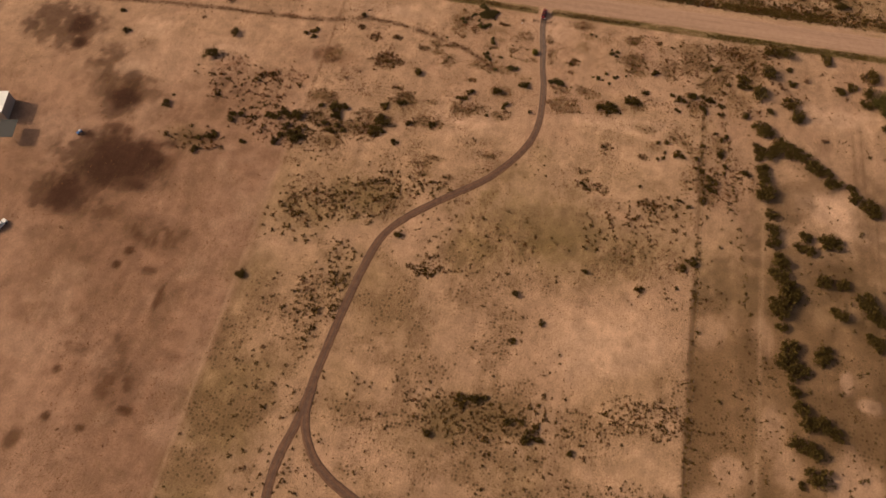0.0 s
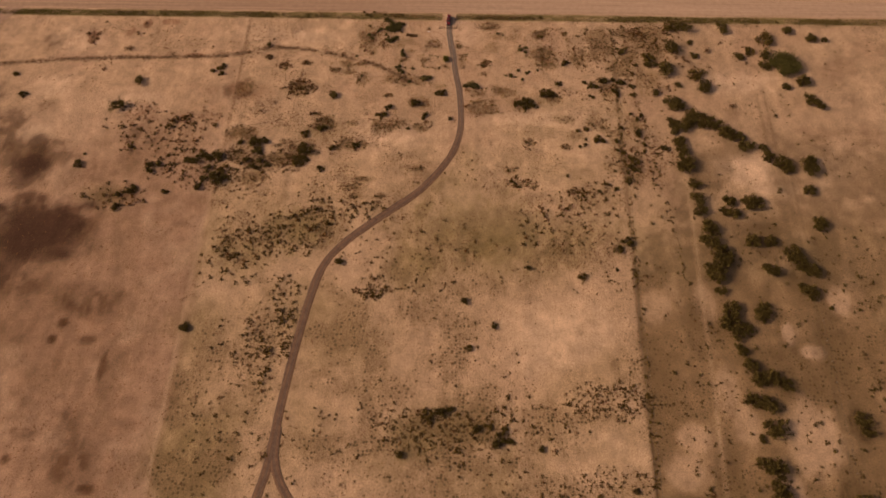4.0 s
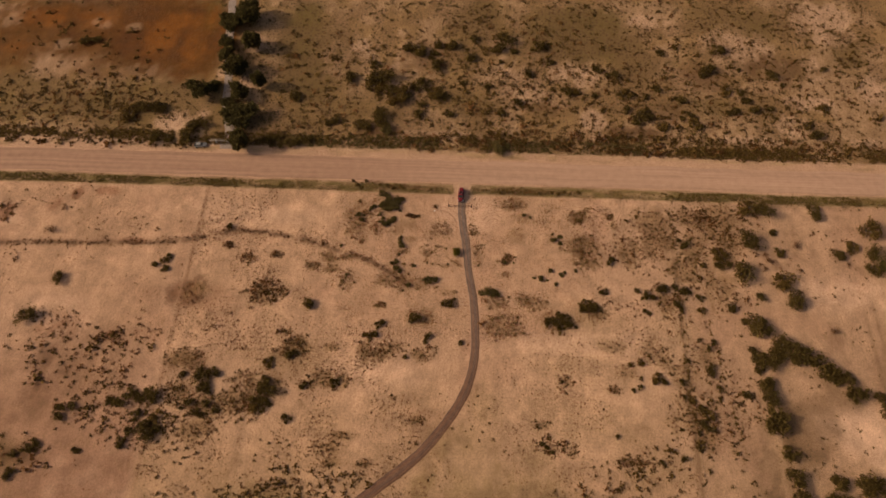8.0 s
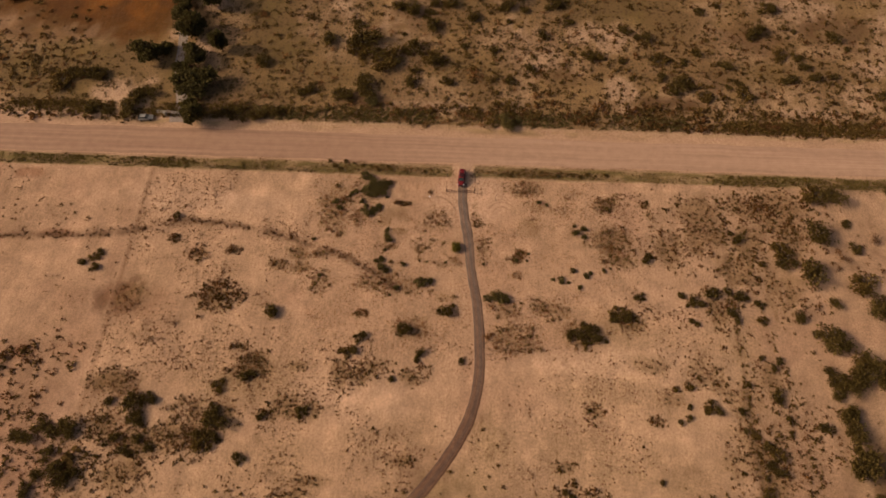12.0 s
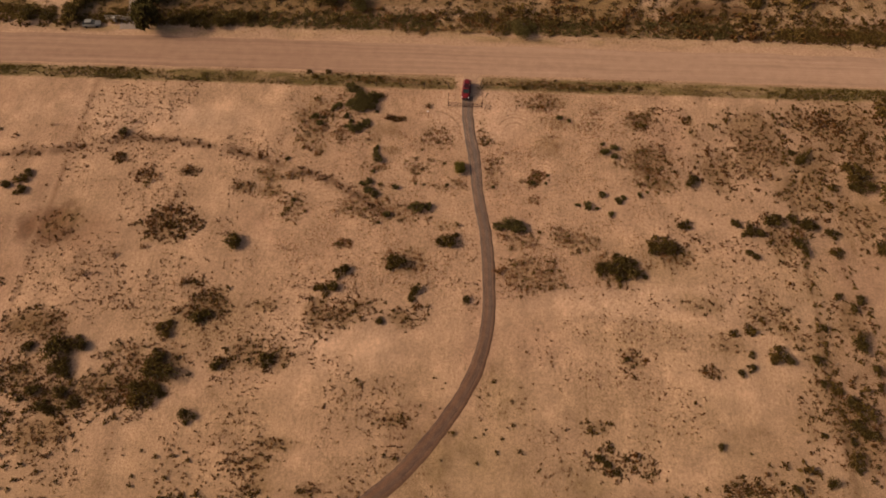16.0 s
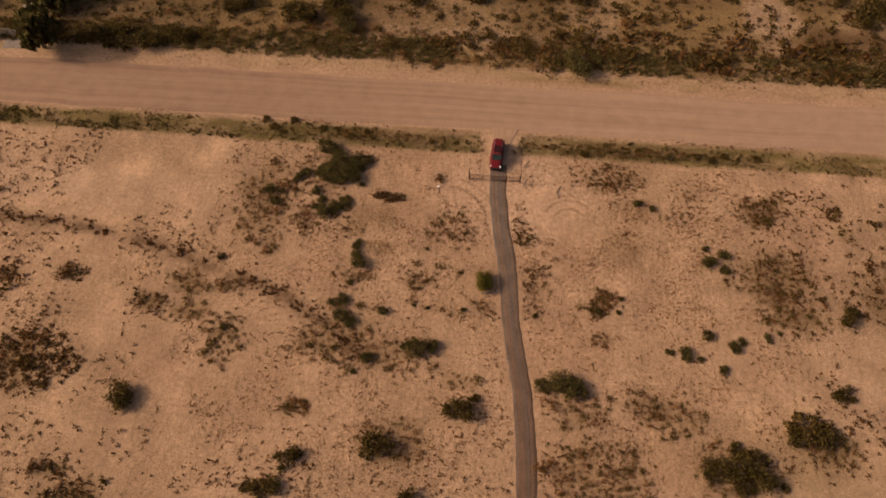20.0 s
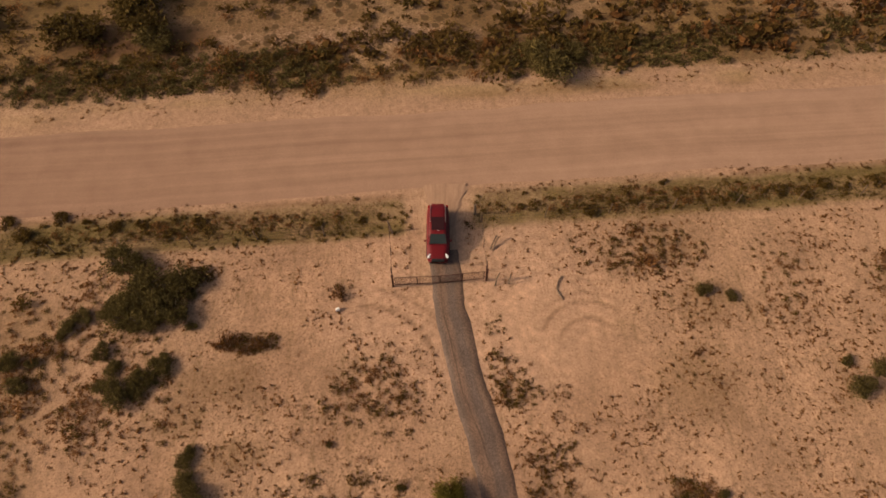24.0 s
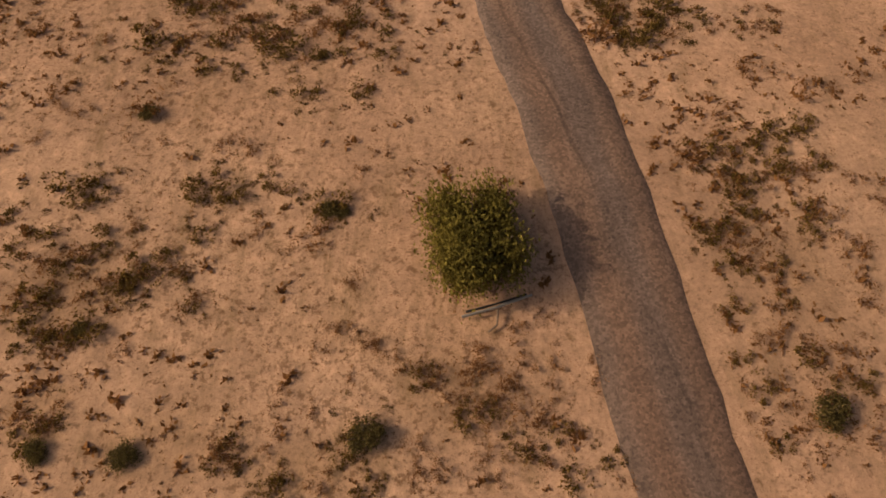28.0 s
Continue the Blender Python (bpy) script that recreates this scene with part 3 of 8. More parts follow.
# single clumps beside the end of the flight
CLUMPS_GREEN = [
    (-7.6, -8.3, 0.36), (-8.3, -9.6, 0.22), (-9.2, -9.5, 0.4), (-7.4, -10.6, 0.25), (-8.5, -10.4, 0.22),
    (-6.9, -9.6, 0.28), (-5.8, -9.5, 0.35), (-5.6, -10.3, 0.28), (-6.4, -10.7, 0.18), (-4.5, -11.6, 0.3),
    (-3.1, -11.6, 0.27), (-2.4, -10.3, 0.25), (-3.5, -9.3, 0.29), (-4.3, -10.2, 0.22), (-10.2, -14.5, 0.38),
    (-9.7, -14.7, 0.27), (-9.4, -14.3, 0.28), (-6.9, -14.4, 0.35), (-6.2, -14.7, 0.3), (-7, -14.8, 0.22),
    (-6.4, -15.1, 0.19), (-5.4, -14.5, 0.22), (-4.8, -14.7, 0.19), (-3.8, -15.3, 0.35), (-4, -15.5, 0.22),
    (-6.7, -16, 0.24), (-9, -15.9, 0.26), (-10.2, -15.8, 0.26), (-10.8, -15.8, 0.18), (-11.6, -15.1, 0.27),
    (-11.1, -16.2, 0.23), (-9.7, -16.6, 0.28), (-8.4, -16.8, 0.33),
]
CLUMPS_GREEN_TWO = [
    (-7.6, -16.6, 0.21), (-7.1, -17, 0.18), (-8, -17.1, 0.28), (-8.4, -17.5, 0.23), (-10.3, -17.4, 0.33),
    (-10.5, -17.9, 0.3), (-9, -18.1, 0.34), (-9.9, -18.4, 0.24), (-9.5, -18.3, 0.22), (-6.8, -17.7, 0.17),
    (-10.3, -18.5, 0.19), (-1.8, -19.7, 0.21), (-1.5, -19.5, 0.17), (-9.3, -20.2, 0.23), (-9.8, -20.6, 0.27),
    (-9.5, -20.8, 0.2), (-3, -20.7, 0.27), (-3.1, -21, 0.22), (-3.5, -21.2, 0.18), (-5.6, -20.9, 0.2),
    (-5.9, -21.2, 0.18), (-5.4, -21.2, 0.18), (-4.5, -21.7, 0.24), (-4.9, -21.6, 0.2), (-3, -21.8, 0.22),
    (4.4, -10, 0.29), (4, -9.3, 0.29), (5.1, -9.6, 0.29), (5.9, -8.9, 0.33), (6.5, -9.3, 0.23),
    (7.1, -13.6, 0.36), (7.8, -13.7, 0.32), (8.2, -13.3, 0.29),
]
CLUMPS_GREEN_THREE = [
    (7.2, -14.6, 0.34), (6.8, -14.4, 0.25), (5.9, -14, 0.31), (6, -14.9, 0.28), (6.4, -15.3, 0.25),
    (8.2, -14.7, 0.25), (5.8, -15.7, 0.27), (5.3, -16.4, 0.33), (5, -16.6, 0.24), (6.2, -15.9, 0.22),
    (7.5, -16, 0.24), (7.7, -16.5, 0.27), (5.3, -17.4, 0.26), (5.8, -17.6, 0.2), (6.5, -17.5, 0.21),
    (6.3, -18.4, 0.2), (5.1, -18.5, 0.22), (5, -19.7, 0.21), (6.5, -19.6, 0.24), (5.3, -20.4, 0.23),
    (5.3, -21.4, 0.2), (7.4, -20.2, 0.24), (6.8, -20.4, 0.21), (-0.8, -20.6, 0.25), (-0.4, -20.4, 0.18),
    (-0.1, -21.1, 0.2), (0.4, -21.3, 0.2), (1, -21, 0.2), (1.2, -21.9, 0.26), (1.9, -21.5, 0.2),
]
CLUMPS_DRY_THREE = [
    (-0.8, -19.4, 0.29), (-0.3, -19.7, 0.31), (-1.5, -19.6, 0.26), (-0, -20.1, 0.23), (0.3, -20.6, 0.27), (-0.5, -20.5, 0.25), (-1.2, -20.3, 0.21),
    (0.5, -21.3, 0.25), (1.2, -21, 0.2), (-2.3, -19.3, 0.21), (-2.8, -18.9, 0.19), (-3.3, -18.6, 0.19), (-3.9, -21.6, 0.22), (-4.8, -20.9, 0.2),
    (-5.5, -21, 0.22), (-5.9, -21.1, 0.29), (-6.9, -17.7, 0.2), (-9.1, -17.3, 0.28), (-8.3, -17, 0.31), (-10.5, -16.6, 0.31), (-10.5, -17.5, 0.25),
    (-9.6, -16.5, 0.34), (-9.6, -18.4, 0.27), (-7.4, -16.7, 0.23), (-10, -20.1, 0.23), (-9.4, -20.1, 0.27),
]
CLUMPS_DRY_FOUR = [
    (5.9, -15.3, 0.33), (6, -16.7, 0.34), (6.4, -17.6, 0.33), (5.6, -17, 0.29), (7.8, -14.8, 0.34), (7.8, -16.2, 0.35), (8.2, -17.1, 0.34),
    (6.3, -18.7, 0.32), (6.7, -19.5, 0.31), (7.2, -19.9, 0.33), (5.6, -19.2, 0.27), (5.6, -20.4, 0.28), (6.5, -20.7, 0.35), (6.9, -21.2, 0.34),
    (6, -21.4, 0.27), (4.9, -21.1, 0.23), (8.2, -18.5, 0.3), (6.1, -14.1, 0.26),
]
BUSHES_AT_THE_DRIVE = [
    (-7.7, -21, 0.49), (-3, -20.8, 0.41), (-3.8, -15.4, 0.4), (6.5, -21, 0.46), (-9.1, -18.2, 0.32), (-9.5, -20.8, 0.29),
]
CLUMPS_DRY = [
    (-8.5, -12, 0.41), (-10.3, -12, 0.21), (-6, -13.5, 0.26), (-6.5, -13.4, 0.2), (-4.1, -16, 0.29),
    (-4.3, -16.3, 0.24), (-3.2, -17.4, 0.23), (-3.6, -18.4, 0.15), (-3.9, -18.9, 0.17), (-2.9, -18.8, 0.17),
    (-3.2, -19.6, 0.14), (-4.7, -19.8, 0.16), (-4.7, -20.3, 0.21), (-4.1, -20.2, 0.18), (-5.9, -20.8, 0.16),
    (-1.9, -21, 0.2), (-2, -21.5, 0.15), (-1.7, -21.7, 0.17), (-7, -20.6, 0.11), (8.2, -9.9, 0.22),
    (7.3, -11.6, 0.31), (8.9, -12.4, 0.39), (9.6, -12.2, 0.18), (10.4, -12, 0.24), (6.3, -13, 0.26),
    (5.2, -14.4, 0.35), (5.8, -10, 0.19), (3.2, -9.2, 0.23), (6.9, -15.1, 0.22), (8.6, -14.6, 0.2),
    (9, -15.1, 0.22), (9.3, -15.9, 0.22), (7.7, -16.9, 0.18),
]
CLUMPS_DRY_TWO = [
    (8.2, -17.8, 0.2), (5.6, -19.2, 0.17), (6.5, -19.3, 0.17), (5, -20.3, 0.16), (7.5, -20.6, 0.19), (5.6, -22, 0.15), (0.4, -18.8, 0.24),
    (1, -18.4, 0.17), (0.5, -19.4, 0.21), (0.9, -20.1, 0.19), (-0.5, -19.1, 0.19), (1.9, -20, 0.19), (1.9, -19.5, 0.14), (1.1, -19.5, 0.17),
    (0, -19.9, 0.16), (-0.7, -19.9, 0.16), (-1.5, -21.6, 0.18), (0.6, -20.7, 0.16), (-0.3, -21.8, 0.15), (-0.6, -21.3, 0.18), (2.1, -22, 0.15),
    (-12.3, -8.8, 0.26), (-11.2, -9.1, 0.22), (-10.3, -9.4, 0.25), (-11.1, -11.4, 0.3), (-11.4, -12.8, 0.2), (-8.5, -15.6, 0.19), (-5.6, -15.9, 0.21),
    (-3.1, -14.3, 0.2), (-2.6, -13.8, 0.2), (-9.5, -19.5, 0.14), (-8.9, -19.4, 0.16), (-8.1, -18.7, 0.19),
]


# ---- the ground: zones of soil ----
SOIL_OLIVE = [
    (-69.6, -183.5, 10.6, 10.7, 0.66), (-72.7, -211.4, 12.2, 12.2, 0.66), (-76.3, -201.1, 7.9, 10.6, 0.48), (-6.5, -167.3, 12.4, 8.1, 0.72), (13.7, -179.5, 15.9, 7.1, 0.42),
    (53.8, -209.6, 7.8, 4.3, 0.72), (20.8, -212.6, 10.4, 5.2, 0.48), (-5.9, -216.8, 11.3, 5.5, 0.66), (-25.5, -222.4, 3.5, 2.1, 0.48), (-63.9, -162.7, 7.1, 5.4, 0.42),
    (22.2, -173.6, 3.5, 5.4, 0.48), (-14.8, -175.9, 10.6, 5.4, 0.36), (-79.2, -225.8, 6.9, 10.4, 0.36), (-38.6, -166.6, 7.1, 10.8, 0.24),
]
SOIL_OLIVE_TWO = [
    (16.4, -95.4, 29.9, 17.1, 0.84), (-6.6, -108.2, 13.7, 8.7, 0.6), (-50, -95.6, 15.1, 8.8, 0.72), (-70.3, -106.2, 13.8, 10.2, 0.54), (48.2, -95.3, 15.9, 11.4, 0.54),
    (3.4, -76.1, 14.5, 7.4, 0.54), (26.5, -108, 17.5, 8.7, 0.48), (56.8, -80.8, 10.2, 7.2, 0.48), (-78.2, -132.3, 9.4, 8.2, 0.42), (-49.3, -124.1, 11.4, 8.3, 0.36),
    (6.4, -163.5, 15.6, 8.6, 0.72), (-24.8, -136.4, 11.1, 9.8, 0.3), (-74, -172.7, 13.8, 12, 0.6), (-123.2, -84.1, 8.3, 5.1, 0.48), (-47.9, -54, 10.9, 4.9, 0.36),
    (36.8, -36.8, 13.3, 4.5, 0.36),
]
SOIL_OLIVE_BEND = [
    (9.9, -66.2, 5.9, 7.9, 0.5), (33.5, -52.5, 11.3, 4.4, 0.35), (27.5, -65.3, 10.8, 6, 0.3), (36.9, -68.7, 11.6, 5.8, 0.35), (50.7, -71.8, 8.5, 5.7, 0.35),
    (-14.8, -65.4, 11.9, 7, 0.25), (-35.9, -69.5, 7.8, 5, 0.2), (65.1, -41.9, 6.4, 7.2, 0.3), (50.3, -56, 4, 2.2, 0.3),
]
SOIL_BROWN_BEND = [
    (-79.2, -33.7, 6.8, 4.1, 0.55), (-71.1, -37.8, 6.7, 5.2, 0.3), (-80, -57.1, 5.2, 3.4, 0.6), (-64.4, -33.6, 3.4, 1.1, 0.5), (-90.6, -16.9, 8.4, 4.6, 0.2),
    (-51.3, -59, 6.1, 2.2, 0.25), (-14.1, -28.4, 9.1, 4, 0.3), (-31.8, -8, 6.1, 6.1, 0.35), (81.9, -5.3, 8.4, 9.4, 0.4), (70.8, -13.2, 7.1, 10.3, 0.3),
    (80.9, -28.9, 4.5, 8, 0.4), (69.1, -61.2, 5.9, 12.6, 0.35), (91.8, -13.8, 18.3, 9.2, 0.45), (135.7, -44.7, 13, 11, 0.35), (156.9, -35, 8.8, 11.5, 0.4),
    (77.6, -48.9, 8.6, 16.2, 0.35), (156.8, -15, 11.3, 6.1, 0.35),
]
SOIL_PALE = [
    (39.8, -134.2, 19.7, 12, 0.66), (52.1, -169.9, 14.1, 9, 0.36), (115.9, -130.4, 2.5, 4.1, 1), (121.7, -136.5, 3.9, 2.6, 1), (117.4, -165.8, 8, 7.2, 0.9),
    (78.8, -120.6, 3.6, 7.5, 0.6), (92.7, -147.5, 3.6, 7.3, 0.6), (82.1, -167.2, 7.1, 6.3, 0.54), (106.2, -180.8, 3.5, 10.6, 0.6), (76.6, -216.9, 9.5, 3.5, 0.78),
    (83.4, -213, 6.9, 2.6, 0.72), (116.4, -210, 11.3, 2.6, 1), (116.7, -228.9, 7.8, 4.3, 1), (120.3, -238.9, 7.2, 6.8, 1), (138.2, -234.4, 4.3, 6.8, 1),
    (95.1, -259, 13.6, 5.8, 0.84), (72.2, -262.1, 6.8, 5, 0.54), (-45.7, -251, 3.4, 23.6, 0.48),
]
SOIL_PALE_TWO = [
    (-17.8, -256, 10.3, 15.1, 0.54), (-52.9, -217.2, 2.1, 15.6, 0.6), (31.1, -242.8, 24, 11.8, 0.3), (99.1, -214.6, 4.3, 6.9, 0.6), (138.2, -116.9, 3.6, 7.5, 0.6),
    (112.8, -203.3, 2.6, 2.6, 0.72), (116.2, -25.3, 13.4, 6.5, 0.72), (113.2, -66.9, 12.9, 6.6, 1), (121.1, -74.9, 8.2, 3, 0.96), (142.3, -64.8, 10.4, 10.3, 0.48),
    (34.5, -45.3, 26.2, 4.4, 0.72), (-117, -43.6, 13.4, 8.7, 0.54), (-150.3, -9.5, 14.3, 6.6, 0.54), (-69.4, -5.2, 26.1, 4.5, 0.6), (-156.1, -56.3, 6.6, 4, 0.72),
    (-156.5, -34.8, 9.1, 6.1, 0.54), (-21.5, -56.1, 13, 5.3, 0.48),
]
SOIL_BROWN = [
    (-123.8, -133.2, 1.89, 2.03, 1), (-126, -138.9, 1.89, 2.03, 1), (-114.3, -138.7, 4, 1.7, 0.6), (-107.1, -147.5, 1.3, 5.2, 0.96), (-122.1, -145.3, 1.49, 5.54, 0.6),
    (-102.6, -184.7, 3.38, 1.89, 0.96), (-114, -192.7, 1.62, 1.62, 1), (-125.8, -191.3, 1.49, 1.49, 0.96), (-129.2, -176.8, 1.49, 1.49, 0.84), (-109.6, -177.4, 7.1, 9, 0.66),
    (-113.5, -165.9, 5.3, 5.4, 0.48), (-132.7, -200.2, 2.5, 3.5, 0.72), (-125.7, -168.8, 6.2, 1.8, 0.54), (-99.6, -144.8, 4.5, 4.6, 0.24),
]
SOIL_BROWN_TWO = [
    (-120.2, -217.4, 13.1, 1, 1), (-129.3, -222, 1.89, 1.62, 0.72), (-109.8, -227.7, 1.35, 2.97, 1), (-109.3, -230.2, 1.22, 2.84, 0.72), (-117.6, -230.8, 1.22, 1.89, 0.72),
    (-127.6, -231.7, 2.29, 2.29, 0.6), (-124.1, -244, 4.1, 5.1, 0.42), (-96.3, -260.9, 8.5, 13.4, 0.3), (-91.5, -223.9, 8.7, 6.9, 0.36), (-116.7, -217.7, 10.4, 1.7, 0.6),
    (-82.4, -136.4, 1.4, 18.5, 0.36), (-82.3, -156.6, 2.1, 7.3, 0.54),
]
SOIL_BROWN_WEST = [
    (-118.8, -124.9, 14.4, 6.1, 0.78), (-167.5, -55.8, 11, 8.1, 0.6), (-148.6, -65.3, 13, 6.9, 0.6), (-140.2, -120.1, 11.7, 4.5, 0.6), (-155.9, -43.6, 4.5, 4.2, 0.54),
    (-80.5, -33.7, 7.7, 5.3, 0.72), (-113.4, -57.4, 8.7, 6.1, 0.48), (-116.5, -66.2, 4.7, 7, 0.6), (-78.3, -56.2, 6.1, 3.3, 0.6), (-162.4, -11, 4.3, 4, 0.72),
    (-150.1, -6.2, 5.3, 3.4, 0.48), (-164.6, -63.8, 6.5, 3.9, 0.6), (-119, -83.8, 8.3, 3, 0.6), (-130.4, -74.5, 10.6, 5.3, 0.48), (-111.1, -48.9, 8.9, 4, 0.42),
    (-91.2, -85.4, 8.3, 4.9, 0.36), (-138.1, -136.7, 11.3, 6.3, 0.36), (-106.5, -146.2, 3.7, 7.9, 0.42),
]
SOIL_BURN = [
    (-139.7, -97.4, 12.6, 8.3, 1), (-145, -103.6, 9, 6.2, 1), (-129.8, -96.7, 4.9, 4.4, 0.9), (-153.3, -71, 4.7, 6, 1), (-156.6, -115.8, 4.7, 6.5, 1),
    (-186.3, -39.9, 4.5, 5.5, 0.96), (-181.9, -48.9, 3.6, 3, 1), (-148.1, -85.9, 6.2, 3.1, 0.66), (-134.5, -107.5, 8, 2.8, 0.6), (-158.2, -90.3, 4.1, 2, 0.6),
]
SOIL_DARK_EAST = [
    (86.7, -131.3, 1.8, 20.3, 0.6), (72.2, -136.8, 6.8, 9.2, 0.42), (71.2, -158.8, 5, 7.2, 0.42), (89.7, -167.6, 2.1, 10.8, 0.84), (76.6, -188, 10.5, 4.9, 0.72),
    (91.3, -183.5, 1.6, 10.6, 0.96), (69.9, -199, 3.1, 6, 1), (109.5, -124.3, 9, 7.4, 0.54), (107.1, -138.3, 9.8, 4.8, 0.72), (118.9, -150.4, 7.1, 4.7, 0.6),
    (127.6, -132.4, 3.2, 22.1, 0.9), (126.4, -183.1, 4.2, 7.1, 1), (135, -157.5, 2.5, 10.8, 0.78), (134.3, -179.1, 5.3, 5.3, 0.66), (110.9, -195.6, 3.8, 3.2, 0.72),
]
SOIL_DARK_EAST_TWO = [
    (117.9, -199.5, 7, 3.1, 0.72), (128.3, -196.2, 2.4, 6.3, 1), (100.9, -217.9, 10.4, 4.3, 0.6), (110.5, -219, 4.8, 6.2, 1), (125.1, -218.1, 1.7, 13.8, 0.96),
    (134.7, -221.3, 10.4, 3.8, 1), (77.3, -236.5, 10.3, 5.4, 0.6), (70.2, -207.7, 2.8, 4.5, 1), (85.7, -247, 4.1, 4.7, 0.9), (69.3, -254.2, 5.13, 1.76, 1),
    (85.5, -224.9, 12.1, 2.7, 0.54), (106.9, -238.1, 2.1, 10.2, 0.66), (118.5, -232.6, 2.2, 4.1, 0.96), (112.8, -252, 6.8, 2.7, 1), (127.3, -255.3, 4.1, 13.3, 1),
    (136.7, -259.7, 8.5, 8.3, 1),
]
SOIL_DARK_EAST_THREE = [
    (94.9, -113.6, 10.5, 16.9, 0.6), (114.8, -95, 10.8, 11.4, 0.66), (86.6, -85.7, 6, 21.2, 0.48), (121.1, -113.8, 9.5, 12.7, 0.66), (94.3, -70.8, 5.2, 10, 0.6),
    (75.9, -69.6, 5.2, 15, 0.36), (131.9, -87, 6, 9.4, 0.48), (72.7, -108.9, 3.9, 6.4, 0.48),
]
SOIL_RUST = [
    (-118, 68.2, 27.6, 17.6, 1), (-147.9, 81.5, 26.2, 9.4, 1), (-163.6, 68.9, 15, 12.1, 0.84), (-98.7, 77.8, 12.9, 15, 1), (-141.8, 61.4, 10.5, 5.8, 0.72),
]
SOIL_ORANGE = [
    (-114.4, 66.6, 6.8, 5.8, 1), (-107, 76, 12.9, 9, 0.72), (-166.7, 78.3, 10.9, 5, 0.84), (-90.5, 69.5, 6.4, 8.7, 0.6), (-140.1, 77.4, 4.3, 4.6, 0.6),
]
SOIL_OLIVE_NORTH = [
    (-124.3, 36.7, 44.1, 10.5, 0.9), (-159.4, 44.2, 12.2, 11, 0.84), (-55, 59.9, 12.5, 24.9, 0.96), (42.6, 76.6, 19.1, 14.5, 1), (4.8, 79.7, 12.9, 11.7, 0.72),
    (61.1, 65.3, 12.4, 8.3, 0.72), (-36.2, 39.6, 16, 7.6, 0.6), (3.7, 41.5, 12, 6.3, 0.6), (83.2, 45.2, 11.9, 5.1, 0.6), (140.4, 71.8, 6.2, 8.7, 0.96),
    (107.4, 84.5, 12.8, 9, 0.72), (92.9, 86.8, 10.8, 9, 0.6),
]
SOIL_GREEN_NORTH = [
    (42.7, 78.6, 14.9, 13.1, 1), (-61.2, 73.7, 6.4, 17.5, 0.96), (-53.9, 51.8, 6.1, 10.7, 0.72), (-98.1, 85.4, 3.1, 12.4, 0.72), (4.6, 88.7, 8.7, 7.3, 0.6),
    (110, 87.6, 6.4, 6.1, 0.6),
]
SOIL_PALE_NORTH = [
    (-152.6, 55.3, 10.4, 9.7, 0.6), (-100.5, 30.5, 6.3, 3.8, 1), (-40.9, 64.7, 12.6, 10.1, 0.66), (20.2, 53.9, 12.2, 9.6, 0.72), (40.7, 58.1, 8.2, 5.9, 0.84),
    (67.1, 85.6, 8.6, 4.2, 0.84), (103.1, 74.8, 14.7, 7.2, 0.96), (132.6, 88.6, 12.9, 12.2, 1), (125.4, 65, 4.5, 8.4, 0.84), (122.1, 48.8, 8, 3.7, 1),
    (145.7, 55.9, 6.1, 5.4, 0.96), (112.5, 38.6, 5.9, 6.1, 0.84), (100.6, 31.2, 13.5, 1.7, 1), (45.1, 36.6, 5.5, 5, 0.84), (-1.5, 28.8, 8.6, 1.4, 1),
]
SOIL_PALE_NORTH_TWO = [
    (-139.7, 21.6, 15.6, 1.2, 1), (-114, 21.1, 7.8, 1.2, 0.96), (-174.1, 80.3, 10.9, 5.1, 0.6), (-20.8, 48, 8.1, 5.2, 0.6), (46.6, 29.9, 5.8, 1.4, 0.84),
    (138.9, 31.9, 7.7, 1.7, 0.96), (11.3, 72.8, 6.3, 5.7, 0.6), (-27.1, 75.3, 8.5, 4.1, 0.36),
]
SOIL_PALE_LANE = [
    (-86.4, 54.3, 4.5, 4.4, 0.8), (-79.6, 47.5, 3.5, 5.2, 0.8), (-79, 67.2, 5.6, 4.6, 0.7), (-100.8, 29.5, 5.5, 2.7, 1), (-91.6, 34.4, 2.8, 1.6, 0.9),
    (-129.3, 21.7, 10.1, 1.3, 1), (-112.5, 22.5, 6.7, 1.1, 0.9), (-143.8, 58.9, 7.3, 5.2, 0.5), (-130.9, 53.4, 9, 3.8, 0.35), (-42.8, 20.1, 8.3, 0.6, 0.9),
    (-26.3, 59.3, 10.9, 4.4, 0.5), (-11.8, 29.6, 8.5, 1.3, 0.9), (1.8, 28.7, 5.1, 1.1, 0.9),
]
SOIL_BROWN_NORTH = [
    (111.7, 64.4, 12.4, 7.8, 0.72), (88.2, 58.4, 10.2, 7.6, 0.6), (-27.3, 30, 7.8, 2.9, 0.72), (58.4, 32.9, 11.7, 2.4, 0.72), (-17.8, 64.4, 12.5, 8.3, 0.48),
    (27.5, 42.6, 10, 4.6, 0.48), (71, 42.1, 9.9, 5.1, 0.48),
]

